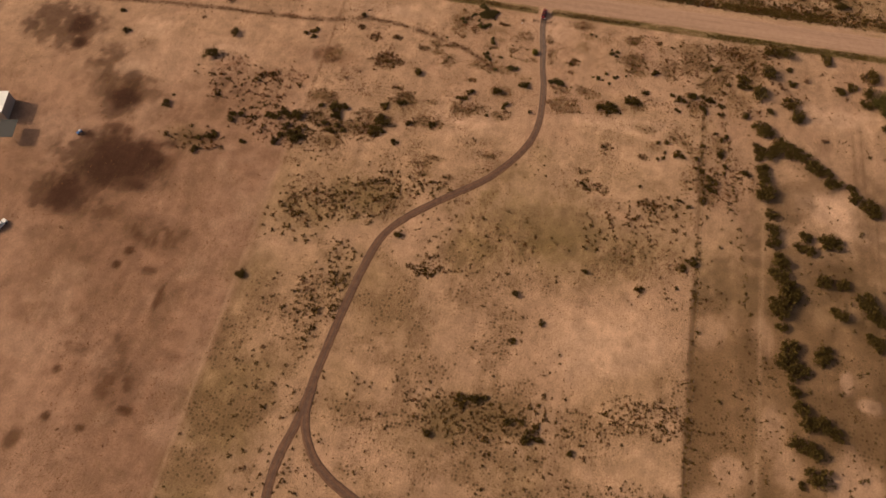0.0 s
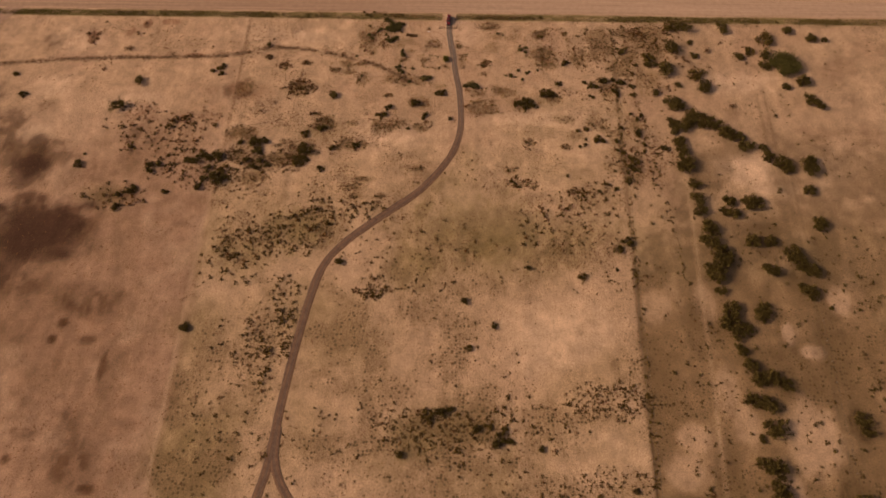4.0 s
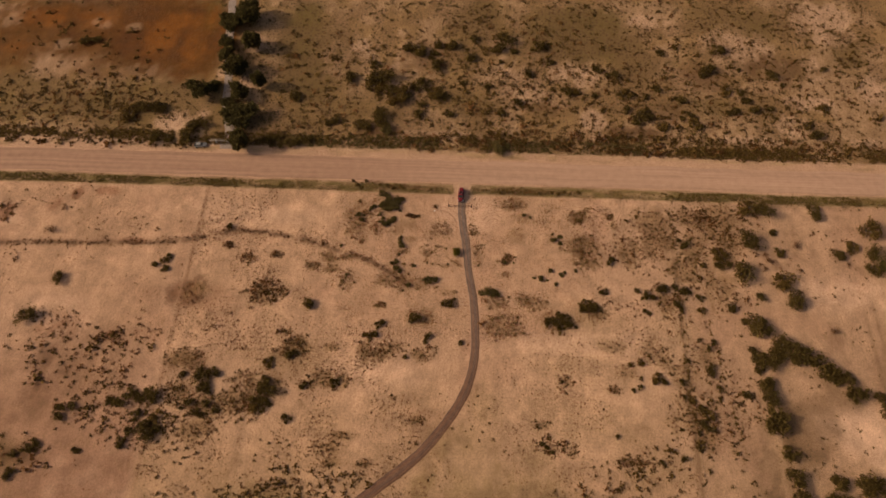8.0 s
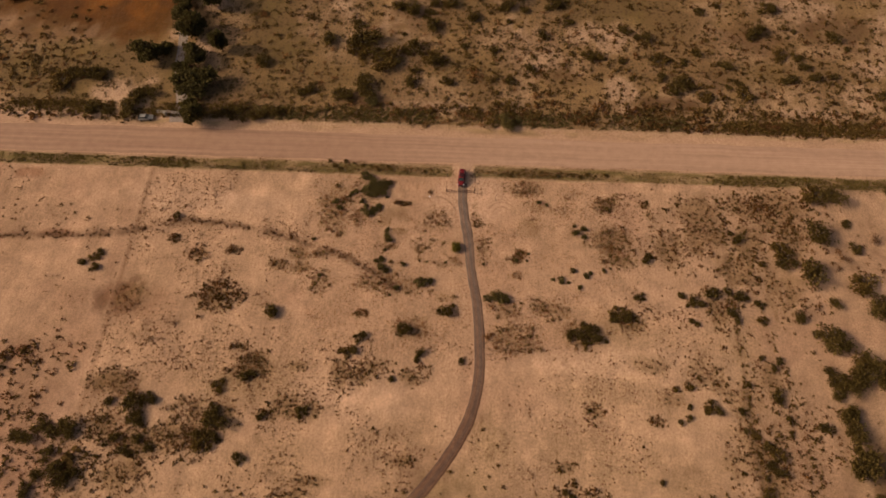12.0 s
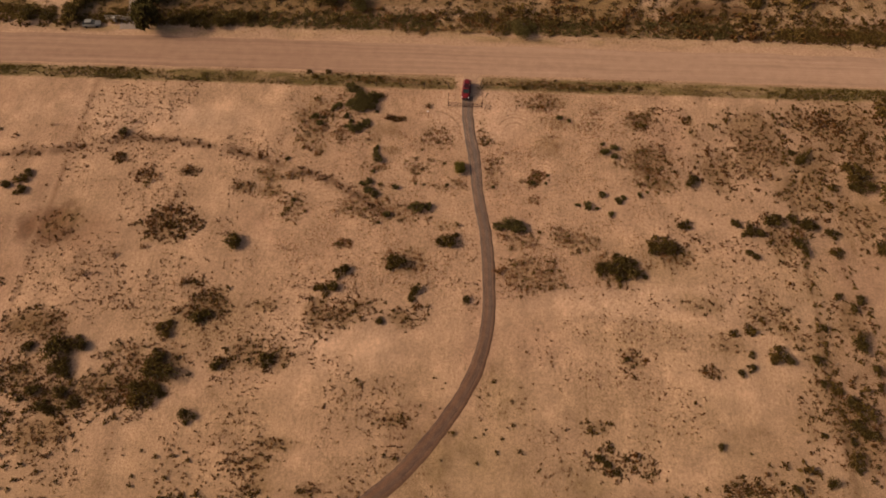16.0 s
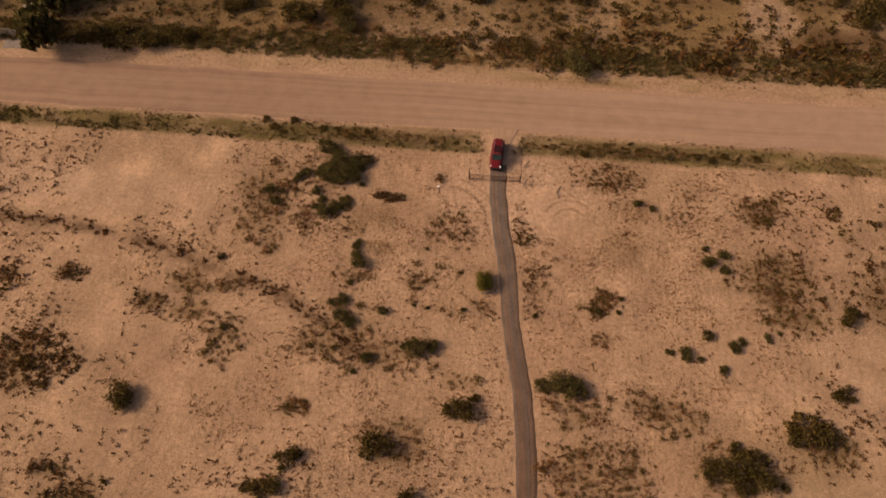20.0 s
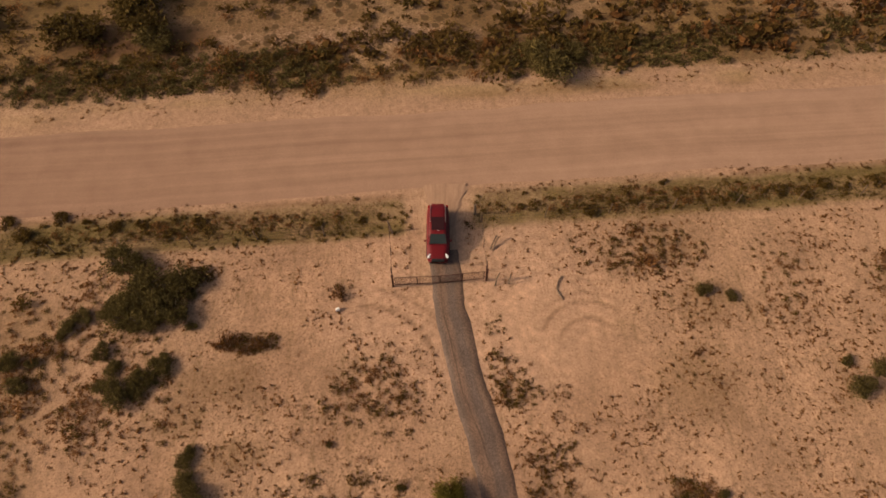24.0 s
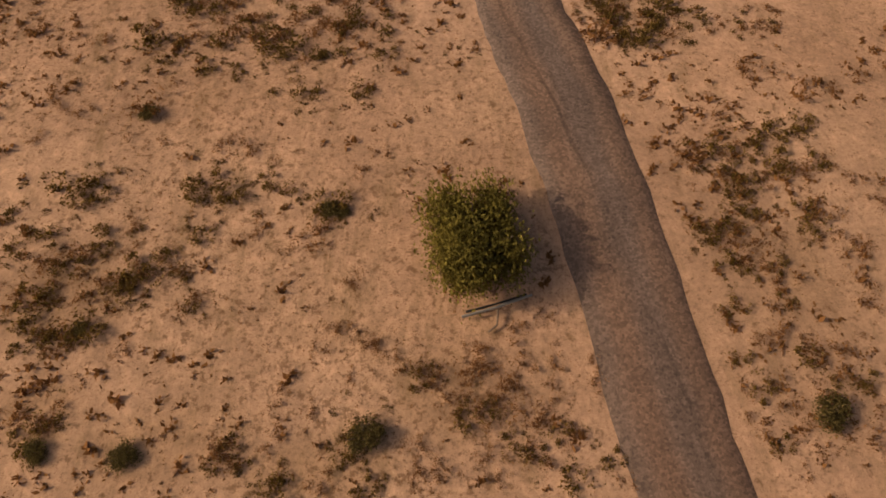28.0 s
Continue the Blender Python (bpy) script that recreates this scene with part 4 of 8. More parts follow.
EAST_BARE = [
    (71.7, -121.1, 5, 6.5, 0.5), (88.7, -120, 4, 7.5, 0.5), (91.4, -151.2, 4.4, 9.1, 0.5), (79.3, -164.6, 5.3, 4.5, 0.6), (75.3, -175.6, 7.1, 5.4, 0.6),
    (96, -160, 5.3, 7.2, 0.6), (115.6, -164.2, 7.1, 10.8, 0.6), (98.5, -190.2, 5.3, 7, 0.6), (106.2, -182.6, 4.4, 7.1, 0.5), (101.3, -198.8, 3.8, 12.2, 0.8),
    (106.7, -207.2, 6.1, 6.1, 0.8), (118, -206.8, 9, 3.5, 1), (128.4, -204.9, 7, 2.8, 0.8), (74.8, -215.2, 10.4, 6.9, 0.7), (86.9, -211.9, 6.1, 3.5, 0.7),
    (70, -226.7, 6, 6.8, 0.6),
]
EAST_BARE_TWO = [
    (74.1, -243.5, 7.7, 8.4, 0.35), (120.1, -226.2, 5.2, 2.4, 0.9), (111.4, -225, 4.3, 1.7, 0.8), (115.1, -239.6, 8.2, 7.1, 1), (99.8, -245.3, 4.8, 13.5, 0.6),
    (86.7, -264.5, 18.7, 6.6, 0.8), (74.6, -258.6, 6, 4.2, 0.7), (115.4, -256, 3.7, 3, 0.5), (136.5, -234.5, 4.8, 9.3, 1), (134, -117.2, 3.6, 5.6, 0.8),
    (114.5, -130.5, 2.2, 4.6, 0.9), (121.5, -136.5, 4.3, 2.4, 1), (136.2, -200.1, 2.6, 7, 0.5),
]
# near-black patches of the eastern field, many of them below its plants
EAST_DARK = [
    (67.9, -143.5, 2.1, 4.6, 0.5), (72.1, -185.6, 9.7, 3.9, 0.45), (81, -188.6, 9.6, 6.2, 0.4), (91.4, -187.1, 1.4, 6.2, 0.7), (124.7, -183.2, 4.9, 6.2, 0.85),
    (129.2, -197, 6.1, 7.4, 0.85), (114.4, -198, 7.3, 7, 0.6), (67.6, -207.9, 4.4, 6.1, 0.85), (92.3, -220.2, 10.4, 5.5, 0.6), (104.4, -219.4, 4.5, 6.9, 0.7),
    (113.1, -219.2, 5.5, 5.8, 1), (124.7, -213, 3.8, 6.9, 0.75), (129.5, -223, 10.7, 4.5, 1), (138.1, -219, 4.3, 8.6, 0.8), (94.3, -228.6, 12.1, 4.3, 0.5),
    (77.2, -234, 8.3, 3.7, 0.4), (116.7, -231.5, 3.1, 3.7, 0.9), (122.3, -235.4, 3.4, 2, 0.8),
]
EAST_DARK_TWO = [
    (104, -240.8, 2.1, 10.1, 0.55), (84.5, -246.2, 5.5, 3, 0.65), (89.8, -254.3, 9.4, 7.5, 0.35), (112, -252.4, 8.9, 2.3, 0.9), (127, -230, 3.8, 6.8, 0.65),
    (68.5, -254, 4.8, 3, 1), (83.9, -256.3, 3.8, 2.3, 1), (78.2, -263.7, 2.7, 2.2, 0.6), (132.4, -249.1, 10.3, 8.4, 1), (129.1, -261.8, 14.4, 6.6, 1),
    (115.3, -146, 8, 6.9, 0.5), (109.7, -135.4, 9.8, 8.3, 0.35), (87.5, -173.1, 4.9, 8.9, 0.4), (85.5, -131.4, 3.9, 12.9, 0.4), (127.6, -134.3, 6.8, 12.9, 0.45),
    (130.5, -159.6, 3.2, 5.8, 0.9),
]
RUST_FIELD = [
    (-178, 68, 26, 15, 1),
    (-152.9, 69.4, 32.1, 13.5, 1), (-116.6, 71.1, 23.5, 20.8, 1), (-101.9, 63.2, 10.5, 14.3, 1), (-129, 53.6, 22.8, 6.2, 0.7), (-166.1, 57.4, 8.4, 8.7, 0.6),
]
RUST_FIELD_ORANGE = [
    (-114.9, 68.3, 7.2, 7.6, 1), (-102.2, 64.6, 6.3, 6.9, 0.8), (-162.2, 77.9, 11.9, 5.6, 0.9), (-142.2, 77.3, 8.7, 6.1, 0.7), (-109.4, 77.3, 6.5, 4.2, 0.9),
    (-168, 63, 7.4, 4.7, 0.6), (-97.4, 82.4, 4.4, 9.2, 0.6),
]
RUST_FIELD_STONES = [
    (-151.8, 52.6, 8.7, 7.4, 0.9), (-120.4, 52.7, 10.3, 3.9, 0.5), (-150.1, 63.8, 5.1, 3.5, 0.8), (-174.7, 75.8, 5.4, 5, 0.6), (-139.6, 75.9, 5.4, 3.1, 0.5),
    (-126.1, 74.2, 3.4, 2.4, 0.6),
]
STAINS_WEST_PADDOCK = [
    (-146.6, -8.4, 2.5, 3.5, 1), (-125.7, -0.5, 2.4, 2.7, 0.9), (-140.9, -7.7, 3.9, 2.9, 0.5), (-131.2, -5.4, 4, 3.5, 0.6), (-116.2, 0.9, 4.8, 1.9, 0.7), (-84.3, -33.5, 2.7, 3, 0.6),
    (-80, -32.9, 2.5, 2.6, 0.8), (-116.7, -46.1, 7.2, 3.6, 0.55), (-90.6, -48.3, 4.3, 1.9, 0.5), (-76.8, -35.6, 8.8, 4.9, 0.35), (-100.6, -48.8, 2.7, 1.7, 0.8), (-58.8, -32.3, 3.7, 3.3, 0.5),
    (-101.8, -17.1, 4.6, 1.4, 0.6), (-66.2, -21, 2.7, 2.2, 0.5),
]
SCORCHED_PADDOCK = [
    (-192.3, -41.6, 14, 12.9, 0.9), (-154.8, -69.8, 9.2, 10.2, 0.8), (-144.8, -99.9, 20.8, 12.2, 1), (-157.6, -115.1, 10.2, 8.8, 0.9),
]
LITTER_AT_THE_DRIVE = [
    (-9.9, -17.3, 1.9, 1.3, 0.8), (-6.3, -11.7, 2.2, 0.8, 0.5), (-0.5, -20, 1.8, 1.1, 0.75), (-3.9, -21.4, 1.8, 0.6, 0.6), (-7.4, -20.8, 2.2, 0.9, 0.6),
    (6.3, -18.7, 2.1, 2.9, 0.7), (-9.6, -20.2, 1, 1.1, 0.8), (-3.3, -18.7, 1.5, 0.6, 0.4),
]


def road_south(x):
    return 9.3 + 0.010 * x


def road_north(x):
    return 18.4 + 0.010 * x


def blobs(rows, x, y, seed, soft=0.55):
    """How much each place belongs to any of the soft, ragged patches given by centre, half axes and strength."""
    out = np.zeros_like(x)
    wob = (fbm(x, y, 14, seed) - 0.5) * 1.6 + (fbm(x, y, 4, seed + 5) - 0.5) * 1.1
    for cx, cy, rx, ry, s in rows:
        d = np.sqrt(((x - cx) / rx) ** 2 + ((y - cy) / ry) ** 2)
        d = d + wob * min(0.7, 0.15 + 0.06 * math.sqrt(rx * ry)) * np.minimum(d, 1)
        out = np.maximum(out, s * (1 - step(1 - soft, 1 + soft, d)))
    return out


def grainy(mask, x, y, seed, soft=0.35):
    """A soft mask broken into tufts and bare spots a few metres down to a stride wide."""
    n = (fbm(x, y * 0.6, 6, seed, 4) - 0.5) * 1.9
    n = n + (fbm(x, y * 0.7, 2.4, seed + 3, 2) - 0.5) * 2.4
    return np.where(mask > 0.01, soft * mask + (1 - soft) * step(0.32, 0.68, mask + n * 0.5) * np.minimum(mask * 1.6, 1), 0)


def lay(colour, mask, tint, amount=1.0):
    k = (mask * amount)[..., None]
    return colour * (1 - k) + np.array(tint) * k


def axis(lo, hi, pitch, far, near_lo, near_hi):
    """Short steps round the gate, even steps within lo..hi, then longer and longer ones out to the horizon."""
    inner = np.concatenate([np.arange(lo, near_lo, pitch), np.arange(near_lo, near_hi, 0.26), np.arange(near_hi, hi + pitch / 2, pitch)])
    out = np.geomspace(6, far, 26)
    return np.concatenate([lo - out[::-1], inner, hi + out])


def spline(points, pitch=0.8):
    """A smooth line through a few control points, in even steps."""
    p = np.array(points, float)
    p = np.concatenate([[2 * p[0] - p[1]], p, [2 * p[-1] - p[-2]]])
    out = []
    for a, b, c, d in zip(p[:-3], p[1:-2], p[2:-1], p[3:]):
        t = np.linspace(0, 1, max(2, int(np.linalg.norm(c - b) / pitch)), endpoint=False)[:, None]
        out.append(0.5 * (2 * b + (c - a) * t + (2 * a - 5 * b + 4 * c - d) * t**2 + (3 * b - a - 3 * c + d) * t**3))
    return np.concatenate([*out, p[-2:-1]])


def bare_field(x, y):
    """The field east of the driveway that was once cleared: its north edge runs straight to the fence."""
    return step(6.5, 8.5, x - np.interp(y, (-90, -62, -40), (-14, 0, 0))) * step(66.5, 65, x) * step(-48.0, -49.2, y - 0.235 * x) * step(-104, -84, y)


def build_ground():
    gx, gy = axis(-250, 215, 1.0, 2600, -16, 18), axis(-310, 150, 1.0, 2600, -26, 11)
    x, y = np.meshgrid(gx, gy)
    shape = x.shape
    big, mid = fbm(x, y, 60, 3), fbm(x, y, 11, 8)
    c = np.ones((*shape, 3)) * np.array((0.425, 0.257, 0.160))
    c *= (0.9 + 0.2 * fbm(x, y, 5, 8, 5))[..., None]
    c = lay(c, step(0.35, 0.75, big), (0.47, 0.285, 0.187), 0.35)
    # the grazed paddock to the west, the fenced field, and the rough field to the east
    west = step(-83, -85, x + (fbm(x, y, 5, 2) - 0.5) * 2)
    c = lay(c, west * (0.2 + 0.8 * step(-40, -90, y)), (0.315, 0.174, 0.113), 0.9)
    stain = west * step(0.42, 0.72, fbm(x, y, 34, 37)) * step(-30, -60, y)
    c = lay(c, stain, (0.185, 0.092, 0.052), 0.42)
    c = lay(c, grainy(west * step(0.5, 0.72, fbm(x, y, 18, 39)), x, y, 38, 0.6), (0.43, 0.26, 0.175), 0.4)
    inside = (1 - west) * step(68.5, 66.5, x) * step(6, 3, y) * step(-60, -90, y)
    c = lay(c, inside * step(0.3, 0.7, fbm(x, y, 26, 21)), (0.30, 0.185, 0.092), 0.45)
    east = step(66.0, 67.2, x) * step(-60, -110, y + (mid - 0.5) * 50)
    c = lay(c, east, (0.28, 0.172, 0.092), 0.8)
    c = lay(c, grainy(east * step(0.4, 0.66, fbm(x, y * 0.7, 15, 31)), x, y, 27, 0.4), (0.11, 0.068, 0.032), 0.6)
    # the open sand is mottled with old dung and crusts, and the far corner to the east is browner
    c = lay(c, grainy(step(0.5, 0.74, fbm(x, y, 16, 58)) * step(-110, -80, y), x, y, 57, 0.5), (0.30, 0.165, 0.105), 0.45)
    c = lay(c, step(72, 92, x + (mid - 0.5) * 20) * step(-85, -55, y) * (0.5 + 0.5 * step(0.35, 0.65, fbm(x, y, 12, 60))), (0.265, 0.152, 0.086), 0.25)
    north = step(20.5, 22.5, y - 0.01 * x + (mid - 0.5) * 3)
    c = lay(c, north, (0.235, 0.143, 0.060), 0.9)
    c = lay(c, grainy(north * step(0.45, 0.60, fbm(x, y, 9, 41)), x, y, 29), (0.43, 0.268, 0.17), 0.5)
    olive = np.maximum(np.maximum(blobs(SOIL_OLIVE, x, y, 11, 0.8), np.maximum(blobs(SOIL_OLIVE_TWO, x, y, 9, 0.8), blobs(SOIL_OLIVE_BEND, x, y, 54, 0.8))), blobs(SOIL_OLIVE_NORTH, x, y, 12))
    litter = 0.30 + 0.35 * step(0.38, 0.68, fbm(x, y, 9, 51)) + 0.2 * north
    c = lay(c, grainy(olive, x, y, 19, 0.8), (0.125, 0.088, 0.024), 0.85)
    brown = np.maximum(np.maximum(blobs(SOIL_BROWN, x, y, 13), np.maximum(blobs(SOIL_BROWN_TWO, x, y, 10), 0.7 * blobs(SOIL_BROWN_BEND, x, y, 55, 0.9))), np.maximum(blobs(SOIL_BROWN_WEST, x, y, 7, 0.8), blobs(SOIL_BROWN_NORTH, x, y, 6)))
    c = lay(c, grainy(brown, x, y, 20, 0.5), (0.066, 0.027, 0.012), 0.92)
    dark = np.maximum(np.maximum(blobs(SOIL_DARK_EAST, x, y, 14, 0.75), blobs(SOIL_DARK_EAST_TWO, x, y, 5, 0.75)), blobs(SOIL_DARK_EAST_THREE, x, y, 4, 0.8))
    c = lay(c, grainy(dark, x, y, 23, 0.5), (0.045, 0.027, 0.011), 0.92)
    c = lay(c, blobs(SOIL_RUST, x, y, 15, 0.4) * (0.75 + 0.25 * step(0.3, 0.6, mid)), (0.055, 0.017, 0.003), 0.97)
    c = lay(c, grainy(blobs(SOIL_ORANGE, x, y, 3), x, y, 22, 0.35), (0.18, 0.060, 0.012), 0.9)
    # green grass; east of the lane this dark tint also paints in tree shadow
    c = lay(c, grainy(blobs(SOIL_GREEN_NORTH, x, y, 2), x, y, 48, 0.7), (0.085, 0.070, 0.014), 0.9)
    scorch = blobs(SOIL_BURN, x, y, 16, 0.95)
    c = lay(c, grainy(np.minimum(scorch * 1.3, 1), x, y, 25, 0.3), (0.15, 0.07, 0.038), 0.85)
    burn = step(0.15, 0.95, scorch + (fbm(x, y, 7, 26, 5) - 0.5) * 0.9)
    c = lay(c, burn, (0.036, 0.015, 0.009), 0.94)
    litter = litter * (1 - step(0.2, 0.6, burn)) * (1 - 0.35 * west)
    pale = np.maximum(blobs(SOIL_PALE, x, y, 17), blobs(SOIL_PALE_TWO, x, y, 18))
    stony = np.maximum(blobs(SOIL_PALE_NORTH, x, y, 1, 0.8), np.maximum(blobs(SOIL_PALE_NORTH_TWO, x, y, 8, 0.8), blobs(SOIL_PALE_LANE, x, y, 56)))
    c = lay(c, grainy(stony, x, y, 59, 0.12), (0.48, 0.30, 0.195), 0.9)
    c = lay(c, grainy(pale, x, y, 24, 0.6), (0.52, 0.325, 0.215), 0.85)
    litter = litter * (1 - 0.8 * pale) + 0.34 * olive + 0.25 * dark
    # the rough field to the east: bare pans of pale sand between near-black patches and wheel tracks
    rough = step(66.0, 67.2, x) * step(-108, -118, y) * step(-290, -280, y) * step(150, 140, x)
    c = lay(c, rough, (0.245, 0.142, 0.076), 0.75)
    c = lay(c, rough * step(0.42, 0.66, fbm(x, y, 9, 81, 4)), (0.13, 0.075, 0.036), 0.55)
    bare = np.maximum(blobs(EAST_BARE, x, y, 82, 0.35), blobs(EAST_BARE_TWO, x, y, 83, 0.35))
    c = lay(c, bare, (0.47, 0.285, 0.185), 0.85)
    east_dark = np.maximum(blobs(EAST_DARK, x, y, 84, 0.4), blobs(EAST_DARK_TWO, x, y, 85, 0.4))
    c = lay(c, grainy(east_dark, x, y, 86, 0.6), (0.030, 0.017, 0.007), 0.97)
    litter = litter * (1 - 0.6 * rough * bare) + 0.2 * east_dark
    c = lay(c, grainy(blobs(STAINS_WEST_PADDOCK, x, y, 94, 0.5), x, y, 95, 0.5), (0.20, 0.085, 0.045), 0.7)
    c = lay(c, grainy(blobs(SCORCHED_PADDOCK, x, y, 96, 0.6), x, y, 97, 0.45), (0.055, 0.024, 0.014), 0.85)
    c = lay(c, step(82, 96, x + (mid - 0.5) * 16) * step(-44, -58, y) * step(-122, -108, y) * step(0.34, 0.58, fbm(x, y, 13, 98)), (0.13, 0.075, 0.037), 0.6)
    # the rust-coloured field across the road
    rust = blobs(RUST_FIELD, x, y, 87, 0.35)
    c = lay(c, rust * (0.8 + 0.2 * step(0.3, 0.6, mid)), (0.090, 0.034, 0.006), 0.95)
    c = lay(c, grainy(blobs(RUST_FIELD_ORANGE, x, y, 88, 0.8), x, y, 89, 0.35), (0.175, 0.060, 0.012), 0.8)
    c = lay(c, grainy(blobs(RUST_FIELD_STONES, x, y, 90, 0.6), x, y, 91, 0.2), (0.34, 0.21, 0.13), 0.6)
    litter = litter * (1 - 0.5 * rust)
    c = lay(c, grainy(blobs(LITTER_AT_THE_DRIVE, x, y, 92, 0.7), x, y, 93, 0.45), (0.235, 0.135, 0.068), 0.75)
    # dead leaves and roots darken the sand among the scrub
    for rows_ in (SCRUB_BY_THE_GATE, SCRUB_BY_THE_GATE_TWO, SCRUB_ROUND_THE_BEND, SCRUB_ROUND_THE_BEND_TWO, SCRUB_ROUND_THE_BEND_THREE, SCRUB_ROUND_THE_BEND_FOUR, SCRUB_ROUND_THE_BEND_FIVE, SCRUB_ROUND_THE_BEND_SIX):
        under = blobs([(*q[:4], min(0.75, 0.25 + 0.12 * q[4] * q[5] ** 2 * 40 / (q[2] * q[3]))) for q in rows_], x, y, 52, 0.7)
        c = lay(c, grainy(under, x, y, 53, 0.35), (0.185, 0.108, 0.050), 0.75)
        litter = np.maximum(litter, 0.75 * under)
    # old wheel tracks and cattle paths: a winding path to the west, double tracks to the east
    trail = spline([(-193, -25.3), (-147, -20), (-100, -17.7), (-84, -15.7), (-72.8, -12.2), (-63, -12.3), (-53.5, -13.3), (-44, -15.6), (-35, -18.3), (-29, -20), (-23, -23.2), (-15, -28)], 1.5)
    cattle = np.zeros_like(x)
    near_trail = (x > -196) & (x < -12) & (y > -33) & (y < -6)
    far = np.min((x[near_trail][:, None] - trail[:, 0]) ** 2 + (y[near_trail][:, None] - trail[:, 1]) ** 2, axis=1)
    cattle[near_trail] = np.exp(-far / (0.85 + 0.5 * fbm(x[near_trail], y[near_trail], 5, 33)) ** 2)
    cleared = bare_field(x, y + (mid - 0.5) * 2)
    c = lay(c, cleared, (0.44, 0.275, 0.17), 0.3)
    litter = litter * (1 - 0.15 * cleared)
    # faint streaks along the fields, and a finer mottle
    c *= (0.84 + 0.32 * fbm(x, y * 0.16, 3.2, 43, 3))[..., None]
    c *= (0.80 + 0.40 * fbm(x, y, 2.6, 44, 2))[..., None]
    close = step(40, 30, np.abs(x)) * step(-48, -36, y) * step(6, 4, y)
    c = lay(c, close, (0.43, 0.256, 0.158), 0.4)
    litter = litter * (1 - 0.45 * close) * (1 - 0.4 * (1 - close) * step(-86, -84, x) * step(6, 3, y) * step(-130, -100, y))
    yard = (1 - step(0.6, 1.15, np.hypot((x - 2.5) / 13, (y + 2.5) / 8.5) + (mid - 0.5) * 0.5)) * step(6, 4.5, y)
    c = lay(c, yard, (0.52, 0.318, 0.21), 0.6)
    litter = litter * (1 - 0.7 * yard)
    c = lay(c, cattle * (0.5 + 0.5 * step(0.3, 0.55, fbm(x, y, 3, 34))), (0.085, 0.042, 0.022), 0.75)
    for cx, wide, drift in ((124.0, 0.7, -0.012), (126.9, 0.7, -0.012), (129.4, 0.5, -0.012), (86, 0.8, 0.028), (-55.5, 1.1, 0.0)):
        line = np.exp(-(((x - cx - drift * (y + 200)) / wide) ** 2)) * step(-20, -40, y) * (0.4 + 0.6 * fbm(x, y, 12, 61))
        c = lay(c, line, (0.14, 0.085, 0.045) if cx > 100 else (0.46, 0.29, 0.18), 0.6)
    for cx, slope, wide, tint, k in ((-83.0, 0.003, 0.4, (0.20, 0.105, 0.06), 0.6), (67.4, 0.0075, 0.75, (0.055, 0.032, 0.016), 0.97), (-84.2, 0.004, 0.45, (0.47, 0.29, 0.185), 0.5), (126.6, 0.008, 0.6, (0.085, 0.055, 0.03), 0.7)):
        edge = np.exp(-(((x - cx - slope * (y - 4)) / wide) ** 2)) * step(4.5, 3.5, y) * step(-295, -285, y)
        c = lay(c, edge * (0.62 + 0.38 * step(0.3, 0.6, fbm(x, y, 7, 66))) * (1 if cx < 0 else 0.5 + 0.5 * step(-95, -115, y) if cx < 100 else step(-95, -110, y)), tint, k)
    # bare shoulders of the dirt road and the fan of sand at the gate
    shoulder = step(7.6, 8.6, y - 0.01 * x + (mid - 0.5)) * step(23.0, 20.8, y - 0.01 * x + (mid - 0.5) * 2)
    c = lay(c, shoulder, (0.40, 0.24, 0.155), 0.9)
    litter = litter * (1 - 0.75 * shoulder)
    along = y - 0.01 * x + (mid - 0.5) * 0.9
    # wheel marks and thin grass on the far shoulder
    for at_, wide_, tint, k in ((19.7, 0.22, (0.22, 0.135, 0.06), 0.7), (20.9, 0.5, (0.27, 0.185, 0.075), 0.55), (22.0, 0.6, (0.52, 0.32, 0.21), 0.7), (8.75, 0.3, (0.19, 0.10, 0.055), 0.6)):
        c = lay(c, np.exp(-(((along - at_) / wide_) ** 2)) * step(0.3, 0.6, fbm(x * 0.3, y, 2.2, 62)), tint, k)
    verge = step(4.4, 5.4, along) * step(9.0, 8.0, along) * step(2.2, 3.4, np.abs(x - 0.4))
    c = lay(c, verge * (0.6 + 0.4 * step(0.35, 0.6, fbm(x * 0.4, y, 1.6, 35))), (0.165, 0.118, 0.044), 0.95)
    spread = 2.0 + 0.35 * np.maximum(y - 5, 0)
    fan = np.exp(-(((x - 0.6) / spread) ** 4)) * step(-1, 2, y) * step(11, 8, y)
    c = lay(c, fan, (0.47, 0.29, 0.185), 0.9)
    litter = litter * (1 - 0.9 * fan)
    c = lay(c, fan * step(0.5, 0.62, fbm((x - 0.6) / spread * 6, y * 0.5, 1.0, 46, 3)) * step(4, 6, y), (0.28, 0.165, 0.10), 0.5)
    # wheel tracks of cars that turned on the sand before the gate
    for cx, cy, rad, a0, a1, k in ((11.0, -6.2, 3.75, 0.6, 3.1, 0.6), (11.0, -6.4, 2.45, 0.5, 3.2, 0.5), (11.2, -6.6, 4.9, 0.9, 2.5, 0.3), (-7.0, -8.0, 6.55, 0.3, 1.7, 0.65), (-7.0, -8.0, 8.1, 0.2, 1.5, 0.4), (12.3, -8.8, 3.4, 3.4, 6.0, 0.3)):
        dx, dy = x - cx, y - cy
        a = np.arctan2(dy, dx) % (2 * np.pi)
        arc = np.exp(-(((np.hypot(dx, dy) - rad) / 0.17) ** 2)) * step(a0, a0 + 0.3, a) * step(a1, a1 - 0.3, a) * step(0.2, 0.5, fbm(x, y, 1.5, 63))
        c = lay(c, arc, (0.23, 0.13, 0.078), min(1, k * 1.5))
